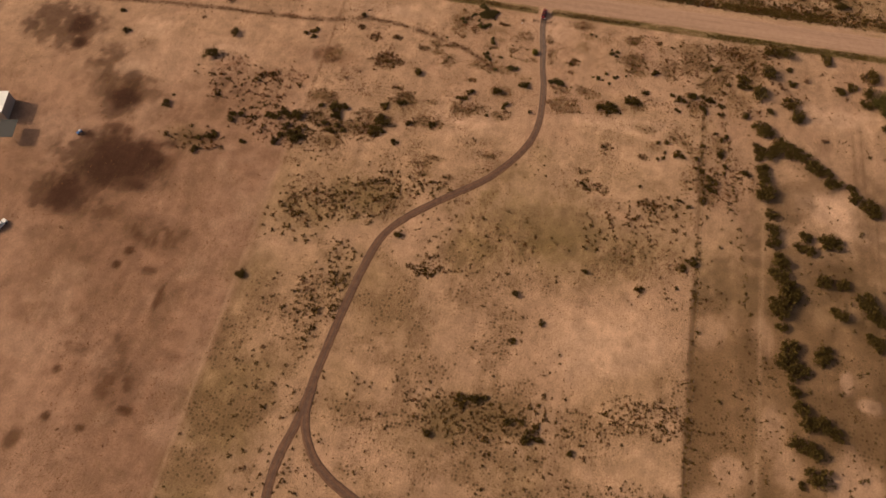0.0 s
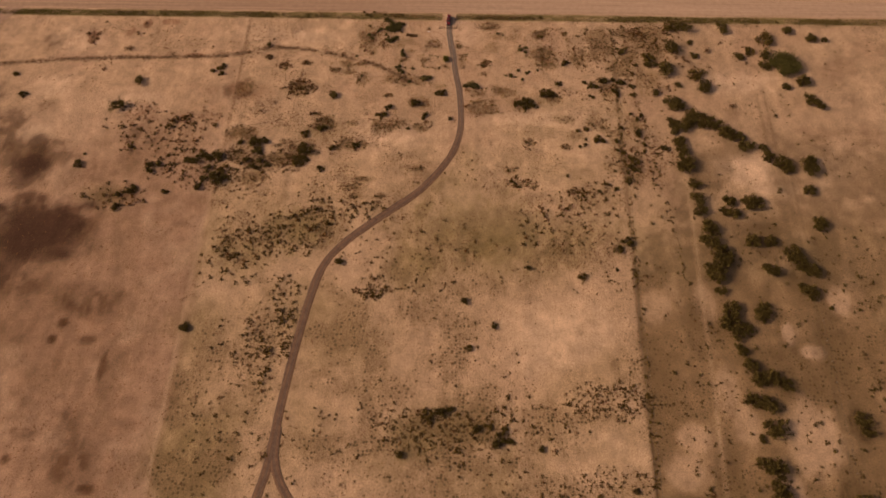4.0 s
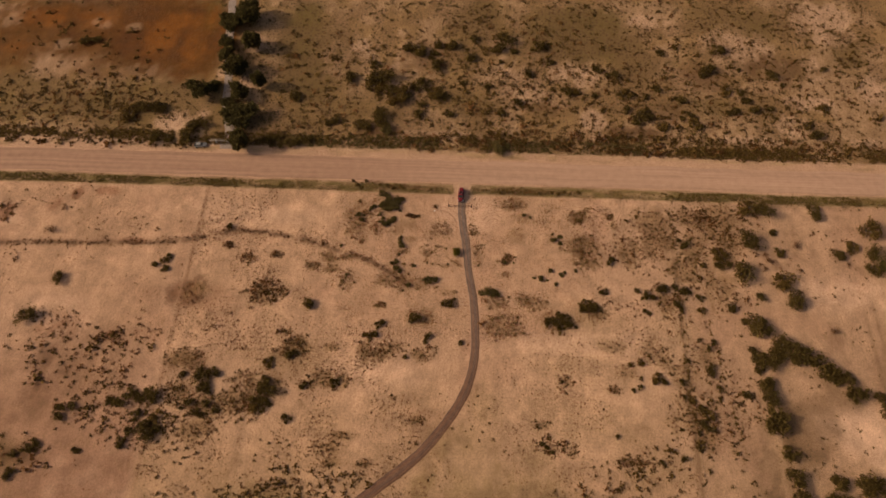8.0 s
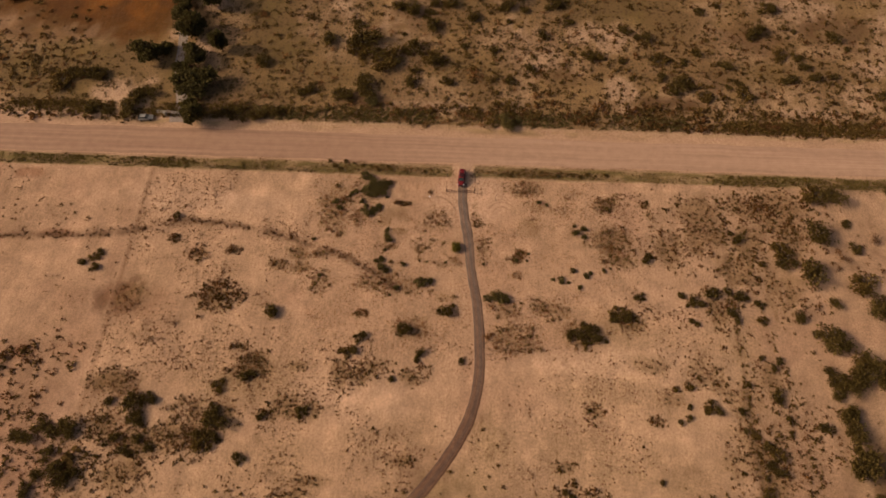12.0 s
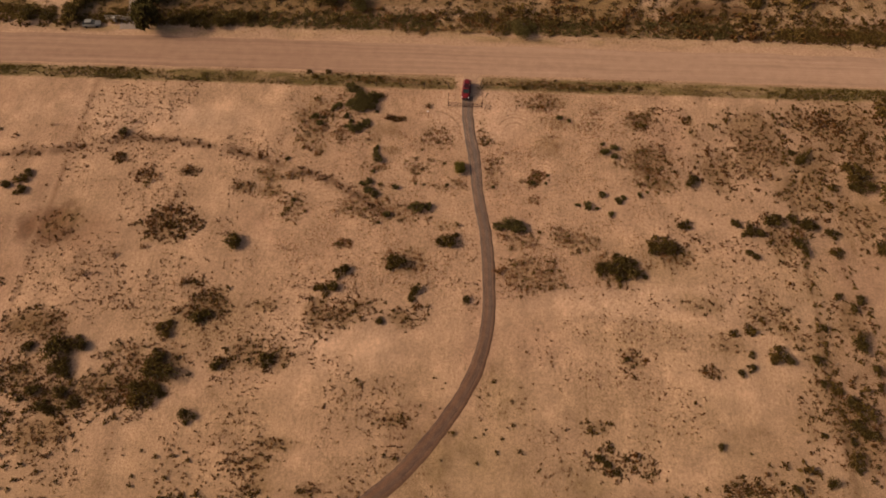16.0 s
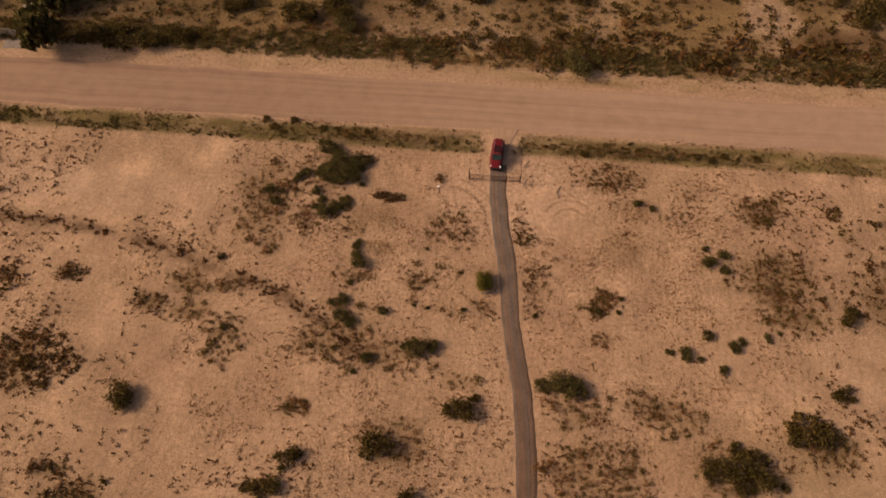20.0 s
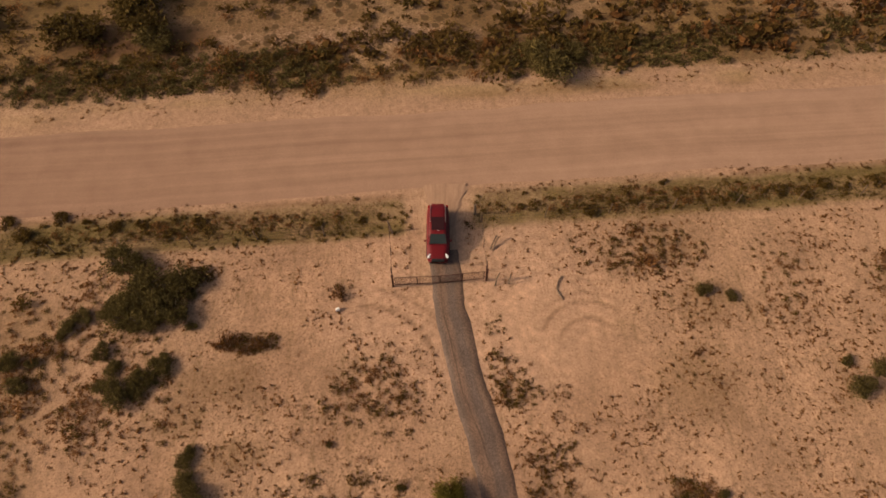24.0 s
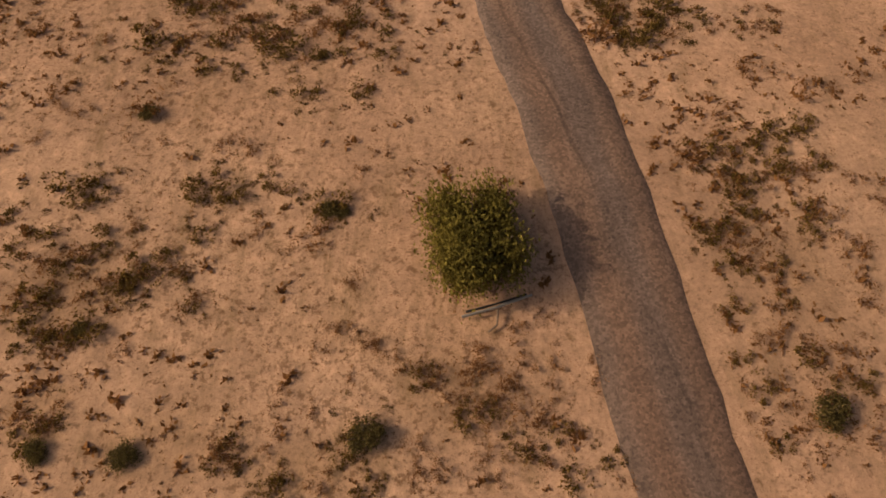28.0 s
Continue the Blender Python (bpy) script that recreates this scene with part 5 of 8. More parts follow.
    for cx, k in ((-2.15, 0.5), (-1.75, 0.4), (-1.35, 0.45)):
        rut = np.exp(-(((x - cx - 0.12 * np.maximum(-y, 0) ** 1.25) / 0.1) ** 2)) * step(-9, -6, y) * step(9, 6, y) * step(0.3, 0.55, fbm(x, y, 2.2, 67))
        c = lay(c, rut, (0.25, 0.145, 0.085), k)
    z = (fbm(x, y, 7, 71) - 0.5) * 0.10 + (fbm(x, y, 1.9, 75, 2) - 0.5) * 0.03
    flat = step(6.5, 8.5, y - 0.01 * x) * step(22, 20, y - 0.01 * x)
    z *= 1 - flat
    near = (np.abs(x) < 300) & (y > -340) & (y < 190)
    z = np.where(near, z, 0) - 0.03
    ny, nx = shape
    idx = np.arange(nx * ny).reshape(shape)
    faces = np.stack([idx[:-1, :-1], idx[:-1, 1:], idx[1:, 1:], idx[1:, :-1]], -1).reshape(-1, 4)
    me = mesh_np("ground", np.stack([x, y, z], -1).reshape(-1, 3), faces, SOIL)
    me.polygons.foreach_set("use_smooth", np.ones(len(faces), dtype=bool))
    at = me.color_attributes.new("soil", "FLOAT_COLOR", "POINT")
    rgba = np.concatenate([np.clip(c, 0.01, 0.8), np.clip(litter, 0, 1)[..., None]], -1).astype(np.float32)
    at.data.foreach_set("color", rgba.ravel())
    return tagged(new("ground", me), "dry sandy desert soil with patches of weeds", "ground", kind="structure")


ground = build_ground()


def strip_mesh(name, centre, left, right, mat, z, crown=0.0, across=9):
    """A strip along a line of centre points; left and right are the half widths there."""
    n = len(centre)
    d = np.gradient(centre, axis=0)
    d /= np.linalg.norm(d, axis=1)[:, None]
    nrm = np.stack([-d[:, 1], d[:, 0]], -1)
    run = np.concatenate([[0], np.cumsum(np.linalg.norm(np.diff(centre, axis=0), axis=1))])
    u = np.linspace(0, 1, across)
    off = left[:, None] * (1 - u) - right[:, None] * u
    xy = centre[:, None] + nrm[:, None] * off[..., None]
    h = z + crown * (1 - (2 * u - 1) ** 2)[None] * np.ones((n, 1))
    h[:, 0] = h[:, -1] = -0.12
    verts = np.concatenate([xy, h[..., None]], -1).reshape(-1, 3)
    idx = np.arange(n * across).reshape(n, across)
    faces = np.stack([idx[:-1, :-1], idx[:-1, 1:], idx[1:, 1:], idx[1:, :-1]], -1).reshape(-1, 4)[:, ::-1]
    me = mesh_np(name, verts, faces, mat)
    layer = me.uv_layers.new(name="track")
    uv = np.stack([np.broadcast_to(u, (n, across)), np.broadcast_to(run[:, None], (n, across))], -1).reshape(-1, 2)
    layer.data.foreach_set("uv", uv[faces.ravel()].astype(np.float32).ravel())
    me.polygons.foreach_set("use_smooth", np.ones(len(faces), dtype=bool))
    return new(name, me)


rx = np.linspace(-700, 700, 1400)
mid_line = np.stack([rx, (road_south(rx) + road_north(rx)) / 2], -1)
wob = (fbm(rx, 0 * rx, 9, 81) - 0.5) * 1.1
wob2 = (fbm(rx, 0 * rx, 9, 91) - 0.5) * 1.1
tagged(strip_mesh("road", mid_line, 4.85 + wob, 4.85 + wob2, ROAD, 0.05, 0.10, 13), "wide graded dirt road with tyre streaks", "dirt road", kind="structure")

side = spline([(-175.0, 14.9), (-183.0, 8.9), (-190.9, -1.9), (-198.7, -10.4), (-212.6, -18.9)], 1.0)
half = 3.4 + (fbm(np.arange(len(side)), 0 * np.arange(len(side)), 6, 83) - 0.5) * 1.4
tagged(strip_mesh("side_track", side, half, half, ROAD, 0.03, 0.05, 7), "pale dirt track that leaves the road", "dirt track", kind="structure")


def sand_fan():
    """Loose sand that cars drag from the gate out onto the road."""
    v, u = np.meshgrid(np.linspace(0, 1, 30), np.linspace(-1, 1, 21), indexing="ij")
    yy = 5.2 + 7.0 * v
    half = 1.15 + 2.3 * v + (fbm(v * 9, u, 1.0, 105) - 0.5) * 1.3
    xx = 0.75 + 0.9 * v + u * half
    yy = yy + (fbm(u * 5, v, 1.0, 106) - 0.5) * 2.4 * v
    top = np.interp(yy, (4, 9.0, 10.2, 12.2), (0.008, 0.03, 0.098, 0.135))
    edge = np.maximum(np.abs(u), v)
    zz = top - 0.10 * step(0.45, 1.0, edge)
    idx = np.arange(u.size).reshape(u.shape)
    faces = np.stack([idx[:-1, :-1], idx[:-1, 1:], idx[1:, 1:], idx[1:, :-1]], -1).reshape(-1, 4)[:, ::-1]
    me = mesh_np("sand_fan", np.stack([xx, yy, zz], -1).reshape(-1, 3), faces, SAND)
    layer = me.uv_layers.new(name="track")
    uv = np.stack([u * 0.5 + 0.5, v * 7], -1).reshape(-1, 2)
    layer.data.foreach_set("uv", uv[faces.ravel()].astype(np.float32).ravel())
    me.polygons.foreach_set("use_smooth", np.ones(len(faces), dtype=bool))
    tagged(new("sand_fan", me), "pale fan of loose sand dragged onto the road", "sand", kind="structure")


SAND = gravel_material("loose_sand", (0.29, 0.172, 0.112), (0.40, 0.245, 0.16), along=2.6, comb=(16.0, 0.3), chip=(0.95, 1.05), grit=0.9, old=None)
sand_fan()
DRIVE_LINE = [(0.5, 2.9), (0.62, 1.0), (0.62, -2), (0.85, -4.2), (1.30, -7.4), (1.70, -10), (2.15, -12.5), (2.62, -15), (2.97, -17.7), (3.3, -21), (3.95, -25.5), (5.2, -32), (6.0, -41), (6.0, -51), (3.6, -61), (-1.6, -70.2),
              (-8.9, -79.3), (-18.4, -87.4), (-26.9, -94.4), (-34.1, -101.3), (-39.4, -108.4), (-42.4, -117), (-45.6, -135), (-48.2, -157), (-49.9, -176.8), (-51.9, -186)]
LOOP_LINE = [(-52.6, -195), (-51.5, -203), (-47.8, -208.7), (-41.4, -213.6), (-30.7, -217.9), (-20.0, -222.1), (-9.4, -226.6), (-0.8, -227.8), (5.9, -225),
             (9.3, -219.6), (9.6, -212.8), (6.3, -207.3), (-0.5, -204), (-7.7, -201.4), (-20.2, -197.8), (-31, -193.6), (-39.4, -188.7), (-45.2, -181.9), (-48.2, -174), (-48.4, -165)]
line = spline(DRIVE_LINE + LOOP_LINE, 0.4)
run = np.arange(len(line)) * 0.4
ragged = (fbm(run, 0 * run, 2.6, 85) - 0.5) * 0.3 + (fbm(run, 0 * run, 0.9, 86) - 0.5) * 0.3
ragged2 = (fbm(run, 0 * run, 2.6, 95) - 0.5) * 0.3 + (fbm(run, 0 * run, 0.9, 96) - 0.5) * 0.3
wide = 1.40 + 0.28 * step(30, 90, run)
# the gravel was tipped in loads, which leaves steps along its east edge
bulge = np.interp(-line[:, 1], (0, 2.6, 3.6, 5.8, 7.4, 9.2, 9.8, 12.5, 15, 18, 23), (0, 0, 0.18, 0.08, -0.03, -0.06, 0.16, 0.18, 0.05, -0.03, 0))
tagged(strip_mesh("driveway", line, wide + bulge + ragged, wide + ragged2, DRIVE, 0.035, 0.03, 9), "narrow grey gravel driveway with ragged edges and a loop", "driveway", kind="structure")


# ---- plants ----
def leaf_cloud(seed, n, leaf, high, lobes, flat=0.75, hollow=0.55, slim=0.45, lump=(0.34, 0.62), reach=0.55):
    """Corners and faces of a crown of n small leaf sprays, in a body of radius about 1 with uneven lobes."""
    r = np.random.RandomState(seed)
    centres = np.stack([r.uniform(-reach, reach, lobes), r.uniform(-reach, reach, lobes), r.uniform(0.22, 0.62, lobes) * high], -1)
    sizes = r.uniform(*lump, lobes)
    pick = r.randint(0, lobes, n)
    way = r.normal(size=(n, 3))
    way /= np.linalg.norm(way, axis=1)[:, None]
    way[:, 2] = np.abs(way[:, 2]) * np.where(r.rand(n) < 0.75, 1, -0.6)
    dist = sizes[pick] * (hollow + (1 - hollow) * r.rand(n) ** 0.6) * (1 + 0.32 * r.normal(size=n))
    pos = centres[pick] + way * dist[:, None] * np.array((1, 1, flat * high))
    pos[:, 2] = np.maximum(pos[:, 2], 0.04 * high)
    a = r.normal(size=(n, 3)) + way * 0.9
    a /= np.linalg.norm(a, axis=1)[:, None]
    b = np.cross(a, r.normal(size=(n, 3)))
    b /= np.linalg.norm(b, axis=1)[:, None]
    s = (leaf * r.uniform(0.6, 1.4, n))[:, None]
    bend = np.cross(a, b) * s * 0.25
    v = np.stack([pos - a * s * 0.5, pos + b * s * slim - bend, pos + a * s * 0.6, pos - b * s * slim - bend], 1)
    v[..., 2] = np.maximum(v[..., 2], 0.01)
    f = np.arange(4 * n).reshape(n, 4)
    return v.reshape(-1, 3), f


def stems(seed, high, count=7, spread=0.6, thick=0.035):
    r = random.Random(seed)
    bm = bmesh.new()
    for k in range(count):
        a = 2 * math.pi * k / count + r.uniform(-0.4, 0.4)
        out = spread * r.uniform(0.5, 1)
        knee = Vector((math.cos(a) * out * 0.4, math.sin(a) * out * 0.4, high * r.uniform(0.25, 0.4)))
        tip = Vector((math.cos(a) * out, math.sin(a) * out, high * r.uniform(0.6, 0.85)))
        tube(bm, (0.03 * math.cos(a), 0.03 * math.sin(a), -0.08), knee, thick, thick * 0.7, 5)
        tube(bm, knee, tip, thick * 0.7, thick * 0.25, 5)
        tube(bm, knee, tip + Vector((r.uniform(-0.3, 0.3), r.uniform(-0.3, 0.3), -0.1 * high)), thick * 0.5, thick * 0.2, 4)
    return bm


def shrub(name, label, category, seed, n, leaf, high, lobes, mat, group, flat=0.75):
    """A shrub of radius 1 with its stems, to be copied at other sizes."""
    ob = thing(name, label, category, group)
    v, f = leaf_cloud(seed, n, leaf, high, lobes, flat, 0.4, 0.34, (0.24, 0.54), 0.62)
    crown = new("crown", mesh_np("crown", v, f, mat))
    crown.parent = ob
    part("branchwork", stems(seed, high), BARK, ob)
    return ob


BUSHES_WEST_OF_THE_DRIVE = [
    (-95.8, -68.5, 1.5), (-92.7, -68.9, 1.4), (-90.5, -65.8, 1.5), (-87.1, -67.1, 1.8), (-83.7, -65.9, 1.5), (-86.1, -65.2, 1.3),
    (-87.3, -71.6, 1.4), (-84.5, -74.8, 1.6), (-88.2, -76.5, 1.5), (-82.9, -76.9, 1.8), (-89.5, -79.4, 1.3), (-80.4, -75.1, 1),
    (-100.4, -82.1, 1.2), (-108.8, -72.8, 1.2), (-105.9, -70.1, 1),
]
BUSHES_EAST_CORNER = [
    (91.1, -8.5, 2.91), (99.4, -4.9, 1.93), (87.4, -19.6, 2.84), (93.1, 2.5, 2.35), (97.4, 2.5, 2.35), (113.8, 3, 2.19),
    (129.1, -2.6, 2.7), (122.5, -9.7, 1.52), (118.4, -12.2, 1.66), (129.3, -10.8, 2.42), (127.8, -16.8, 3.44), (100.6, -21.8, 2.37),
    (101.9, -28.6, 2.48), (91.7, -27.9, 1.32), (88.5, -37.5, 3.01), (85.5, -35.7, 1.44), (100.2, -12.2, 1.67),
]
DRY_BUSHES_EAST_CORNER = [
    (105.6, -9.4, 1.83), (96.3, -15, 1.81), (94.7, -18, 1.12), (111.5, -37.5, 1.57), (104, -25.3, 1.03), (120.9, -15.1, 1.05),
]
BUSHES_WEST_PADDOCK = [
    (-122.1, -31.5, 1.64), (-127.6, -44.1, 2.61),
]
DRY_BUSHES_WEST_PADDOCK = [
    (-129.6, -14.7, 2.02), (-128, -6.2, 1.26), (-72.4, -17.4, 1.53), (-57, -20.1, 1.52), (-61.6, -38.3, 1.02), (-66.8, -40.4, 0.73),
    (-71.5, -44.6, 1.22), (-51.9, -45.3, 1.22), (-71.4, -7.8, 0.94),
]
SCRUB_EAST_CORNER = [
    (53.3, -8.4, 13.1, 9.7, 72, 0.55), (77.5, -4.6, 10, 8.6, 78, 0.6), (90.6, -3.9, 10, 8.2, 42, 0.65), (97.1, -14.9, 7.5, 7.8, 27, 0.65), (81.9, -21.5, 6.7, 6.7, 18, 0.6),
    (65.7, -27.2, 8.8, 4.9, 30, 0.7), (58.5, -18.4, 6.8, 4.2, 36, 0.55), (116.2, -5.4, 8.4, 3.6, 18, 0.6), (86.7, -28.6, 4.4, 4.1, 15, 0.6), (68.2, -37.3, 5.8, 3.9, 18, 0.5),
    (44.2, -31.4, 4.4, 4.8, 15, 0.7),
]
SCRUB_WEST_PADDOCK = [
    (-58.8, -32.7, 4.4, 4.5, 70, 0.6), (-118.3, -45.8, 7.9, 4.8, 70, 0.5), (-100.5, -49.2, 3.6, 1.9, 25, 0.7), (-90.3, -46.8, 4.3, 2.7, 20, 0.5), (-109.5, -11.7, 12.5, 5.5, 40, 0.45), (-138.8, -22.7, 3.8, 5.4, 16, 0.5),
    (-126.8, -1.5, 14.4, 3.9, 40, 0.5), (-65.4, -21, 3, 2.6, 20, 0.5), (-146.4, -8, 2.8, 3.8, 40, 0.6), (-95.4, -41.2, 2.9, 4, 14, 0.45),
]
BUSHES_EAST = [
]
BUSHES_EAST_TWO = [
    (87.3, -47.7, 1.6), (87.3, -50.3, 1.4), (86.6, -45.1, 1.2), (94.5, -46.1, 2.6), (93.9, -43.5, 1.8), (91.5, -48.2, 1.6),
    (88, -55.3, 1.7), (89.1, -58.3, 2), (89, -65.9, 2.4), (82.6, -58, 1.2),
]
THICKET_EAST = [
    (89.3, -65.1, 2.8), (90.5, -37.6, 2.1), (89.1, -47.5, 1.7), (88.4, -54.9, 1.9), (89.3, -59, 1.7),
    (95.5, -42.9, 2.1), (99, -45, 2.4), (102.6, -46.6, 2.3), (105.8, -50.1, 2.3), (108.5, -51.1, 2.1),
    (112.1, -52, 1.6), (112.2, -56.8, 1.9), (115.1, -56.1, 1.5), (119.7, -56.9, 1.3), (120.7, -61, 2),
    (124.7, -63.9, 2.4), (126.7, -65.8, 2), (134.9, -63.5, 2.5), (135.1, -66.5, 2.3), (133, -75.3, 1.8),
    (91.6, -79.6, 2), (91.7, -85.2, 1.9), (91.6, -73.9, 1.7), (103.1, -81.1, 1.9), (104, -85.7, 1.8),
    (100.6, -84.9, 1.4), (110.3, -80.8, 2.3), (112.9, -81.1, 2),
]
THICKET_EAST_MIDDLE = [
    (94, -92.3, 2.5), (94, -97.6, 2.4), (96, -101, 2.7), (95.9, -106.1, 2.8), (94.3, -110.4, 2.4),
    (92.2, -107.9, 1.9), (99, -103.5, 1.9), (108.8, -96.8, 2.1), (114.9, -96.6, 1.8), (121.5, -101.9, 2.6),
    (123.2, -103.8, 2.4), (124.6, -106.8, 1.7), (134, -89.2, 2.3), (124.9, -115.8, 2), (95, -116, 1.5),
    (97.2, -122.3, 2.3), (113.3, -108, 2.1), (107.9, -121.9, 1.9), (149.7, -1.9, 1.9), (154.8, -2.2, 1.1),
    (118.7, -12.1, 1.2), (122.3, -9.6, 1), (140.3, 2.4, 1.7), (134.2, -27, 1.4), (141.3, -24.5, 2.2),
    (142.1, -33.6, 2), (145.3, -36.4, 1.8),
]
THICKET_EAST_LOW = [
    (95.5, -127.7, 2.8), (97.3, -130.5, 2.2), (101.1, -129.2, 1.7), (106.3, -124.9, 2.1), (107.6, -122.4, 1.3),
    (98.2, -137.1, 1.6), (100.2, -141.6, 2), (101.7, -145.6, 2.3), (105.7, -145.7, 2.3), (108.2, -146.4, 1.8),
    (98.5, -153, 2), (103.5, -154.2, 2.3), (127.8, -108.1, 2.1), (122.8, -114.7, 1.7), (130.8, -121.2, 0.7),
    (110.6, -148.1, 1.6),
]
THICKET_EAST_SOUTH = [
    (104, -161.6, 2.5), (99.7, -164.9, 1), (99, -172.2, 2.1), (102.5, -173.7, 2.3), (102.7, -180, 2.1),
    (101.4, -178.3, 1.4), (110, -192.8, 2.4), (111.8, -195.3, 1.5), (131.4, -158.4, 1.9), (132.3, -161.6, 1.6),
    (126.4, -182.9, 2.3), (129.1, -185.4, 1.9), (125.6, -188.2, 1.6), (111.4, -219.3, 1.9), (114.1, -222.1, 1.5),
    (104.5, -221.8, 1.4), (97.1, -235.1, 1.7), (118.5, -230.4, 1.7), (121.1, -231.9, 1.2), (82.8, -256.3, 1.7),
    (85.7, -256.9, 1.6), (67.7, -253.9, 1.4), (70.3, -254.5, 1.5), (127.5, -197.8, 1.9), (128.5, -202.1, 1.5),
]
BUSHES_SOUTH = [
    (-2.5, -160.5, 1.4), (0.9, -159.1, 1.3), (4.5, -158.3, 1), (20.8, -164.5, 1.8), (19.2, -167.7, 1.6),
    (22.8, -167.5, 1.4), (16.3, -163, 1.4), (12.8, -164.1, 1.1), (32.6, -169.7, 1.2), (-10.6, -172.3, 1.2),
    (35.2, -203.3, 1.7), (37.5, -204.3, 1.1), (39.1, -212.1, 1.1), (25.5, -217.3, 1.2), (65.9, -206, 1.5),
    (67.7, -209.4, 1.2), (58.2, -210.9, 1.2), (54.8, -212.8, 1.1), (60, -180.9, 0.8), (63.6, -184.2, 0.7),
    (63.9, -235, 1), (-78.5, -232.6, 1.7), (-76.7, -233.2, 1.2), (-79.1, -244, 1.3), (-79.7, -245.7, 1.2),
    (-83, -133.9, 1.3),
]
BUSHES_SOUTH_EDGE = [
    (-29.2, -275.5, 1.9), (-25.7, -276.4, 1.7), (-7.9, -275.3, 1.9), (2.6, -266.3, 1.3), (4.2, -265.1, 1.4),
    (6, -267, 1.2), (1, -268.1, 1), (14.2, -261.9, 1.1), (15.9, -261.3, 0.9), (-36.3, -272.1, 1.1),
    (-33.7, -272.4, 0.9), (-4.9, -257.3, 0.9), (-1.2, -260.4, 0.6), (1.3, -260.2, 0.7), (39.5, -271.8, 1.2),
    (53.1, -271, 1.2), (57.3, -270.1, 1.2), (30.7, -266.2, 0.9), (-8.8, -267.9, 0.9), (-68.5, -237, 1),
    (-69.3, -238.2, 0.9), (-63.7, -242.3, 0.8), (-74.5, -242, 0.9), (-65.6, -268.5, 0.8), (-68.9, -214, 1),
    (-66.1, -216.6, 0.9), (-70.5, -210.3, 0.9),
]
TREES_BY_THE_SOUTH_HOUSE = [
    (129.1, -249.2, 2.4), (132.5, -250.6, 2.8), (136.8, -252, 2.8), (127.5, -254.3, 2.2), (130.9, -255.8, 2.4),
    (138.6, -256.9, 2.5), (124.1, -257, 1.7), (135.1, -248, 2), (125.7, -251.1, 1.9), (120.7, -254.7, 1.7),
    (116.4, -254.2, 1.7), (112.1, -253.6, 1.5), (122.5, -260.5, 1.7), (139.5, -261.9, 2.4), (119.1, -263.2, 1.5),
    (125.9, -261.9, 1.5), (134.4, -262.2, 1.3), (139.4, -248.5, 1.8),
]
BUSHES_WEST = [
    (-172.1, -29, 1.4), (-166.2, -39.1, 1.4), (-135.8, -71, 1.3), (-134.6, -66.4, 0.9), (-117.5, -89.1, 1), (-114.2, -82.2, 1.2),
    (-118, -83.7, 1), (-112.6, -80.3, 1), (-101.6, -82, 1.3), (-108.7, -70.9, 1.2), (-84.5, -133.8, 1.1), (-83.1, -133.3, 0.7),
    (-35.1, -108.5, 1.2), (8.3, -122, 1.2), (18.4, -130.3, 0.9), (65.2, -98.1, 1.5), (61.3, -101.1, 1.1), (48.6, -112.4, 1),
    (60.8, -108.9, 0.8), (9.5, -138.2, 0.9), (30, -109, 1),
]
BUSHES_ROUND_THE_BEND = [
    (-73.1, -10.8, 1.3), (-90.8, -23.8, 1.6), (-89.9, -22.3, 1.3), (-90.1, -26.5, 1.3), (-93.6, -25.3, 1.2),
    (-44.1, -36.2, 1.6), (-36.7, -15.9, 0.7), (-33.9, -26, 1.1), (-18.9, -20.7, 0.9), (-19.2, -22.9, 1.2),
    (-17.8, -23.8, 1), (-20.5, -21.5, 0.9), (-8.5, -27, 1.6), (-6.7, -26.4, 1.1), (-10.3, -26.6, 0.9),
    (-14.6, -28.7, 0.9), (-16.2, -30.5, 0.8), (-13.5, -22.1, 0.8), (-1.9, -34.1, 1.4), (-3.6, -34.3, 0.9),
    (-0.9, -32.5, 0.9), (-12.1, -39.3, 1.5), (-13.1, -40, 0.9), (-22.2, -41.6, 1.2), (-24.9, -45.9, 1.7),
    (-23.2, -44.9, 1.1), (-26.6, -45.3, 0.9), (-7.6, -44.8, 1.5),
]
BUSHES_ROUND_THE_BEND_TWO = [
    (-8.5, -46.5, 1.1), (-14, -51.3, 1), (1.8, -46.4, 0.8), (9.7, -30.4, 2), (7.8, -30.5, 1.4),
    (11.7, -30.3, 1.4), (29.9, -11.2, 1.2), (31.8, -11.9, 0.9), (28.7, -21.9, 1), (32, -23.1, 1.4),
    (33, -22.1, 1), (25.7, -24.6, 1.7), (23.6, -24.4, 1.1), (27.5, -25, 0.9), (30.3, -26.4, 0.8),
    (36.2, -21.4, 0.7), (38, -20.6, 0.7), (48, -16.8, 1.5), (47, -17.9, 1.1), (69.3, -9.2, 1.2),
    (71.4, -10.5, 1.1), (70.2, -11.4, 0.9), (80.7, -13.8, 1.6), (81.9, -15.8, 1.6), (80.7, -18, 1.4),
    (83.9, -17.2, 1), (76.2, -18, 0.8), (44.5, -28.2, 1.1), (54.7, -27.3, 1), (57.3, -28.4, 1.1),
]
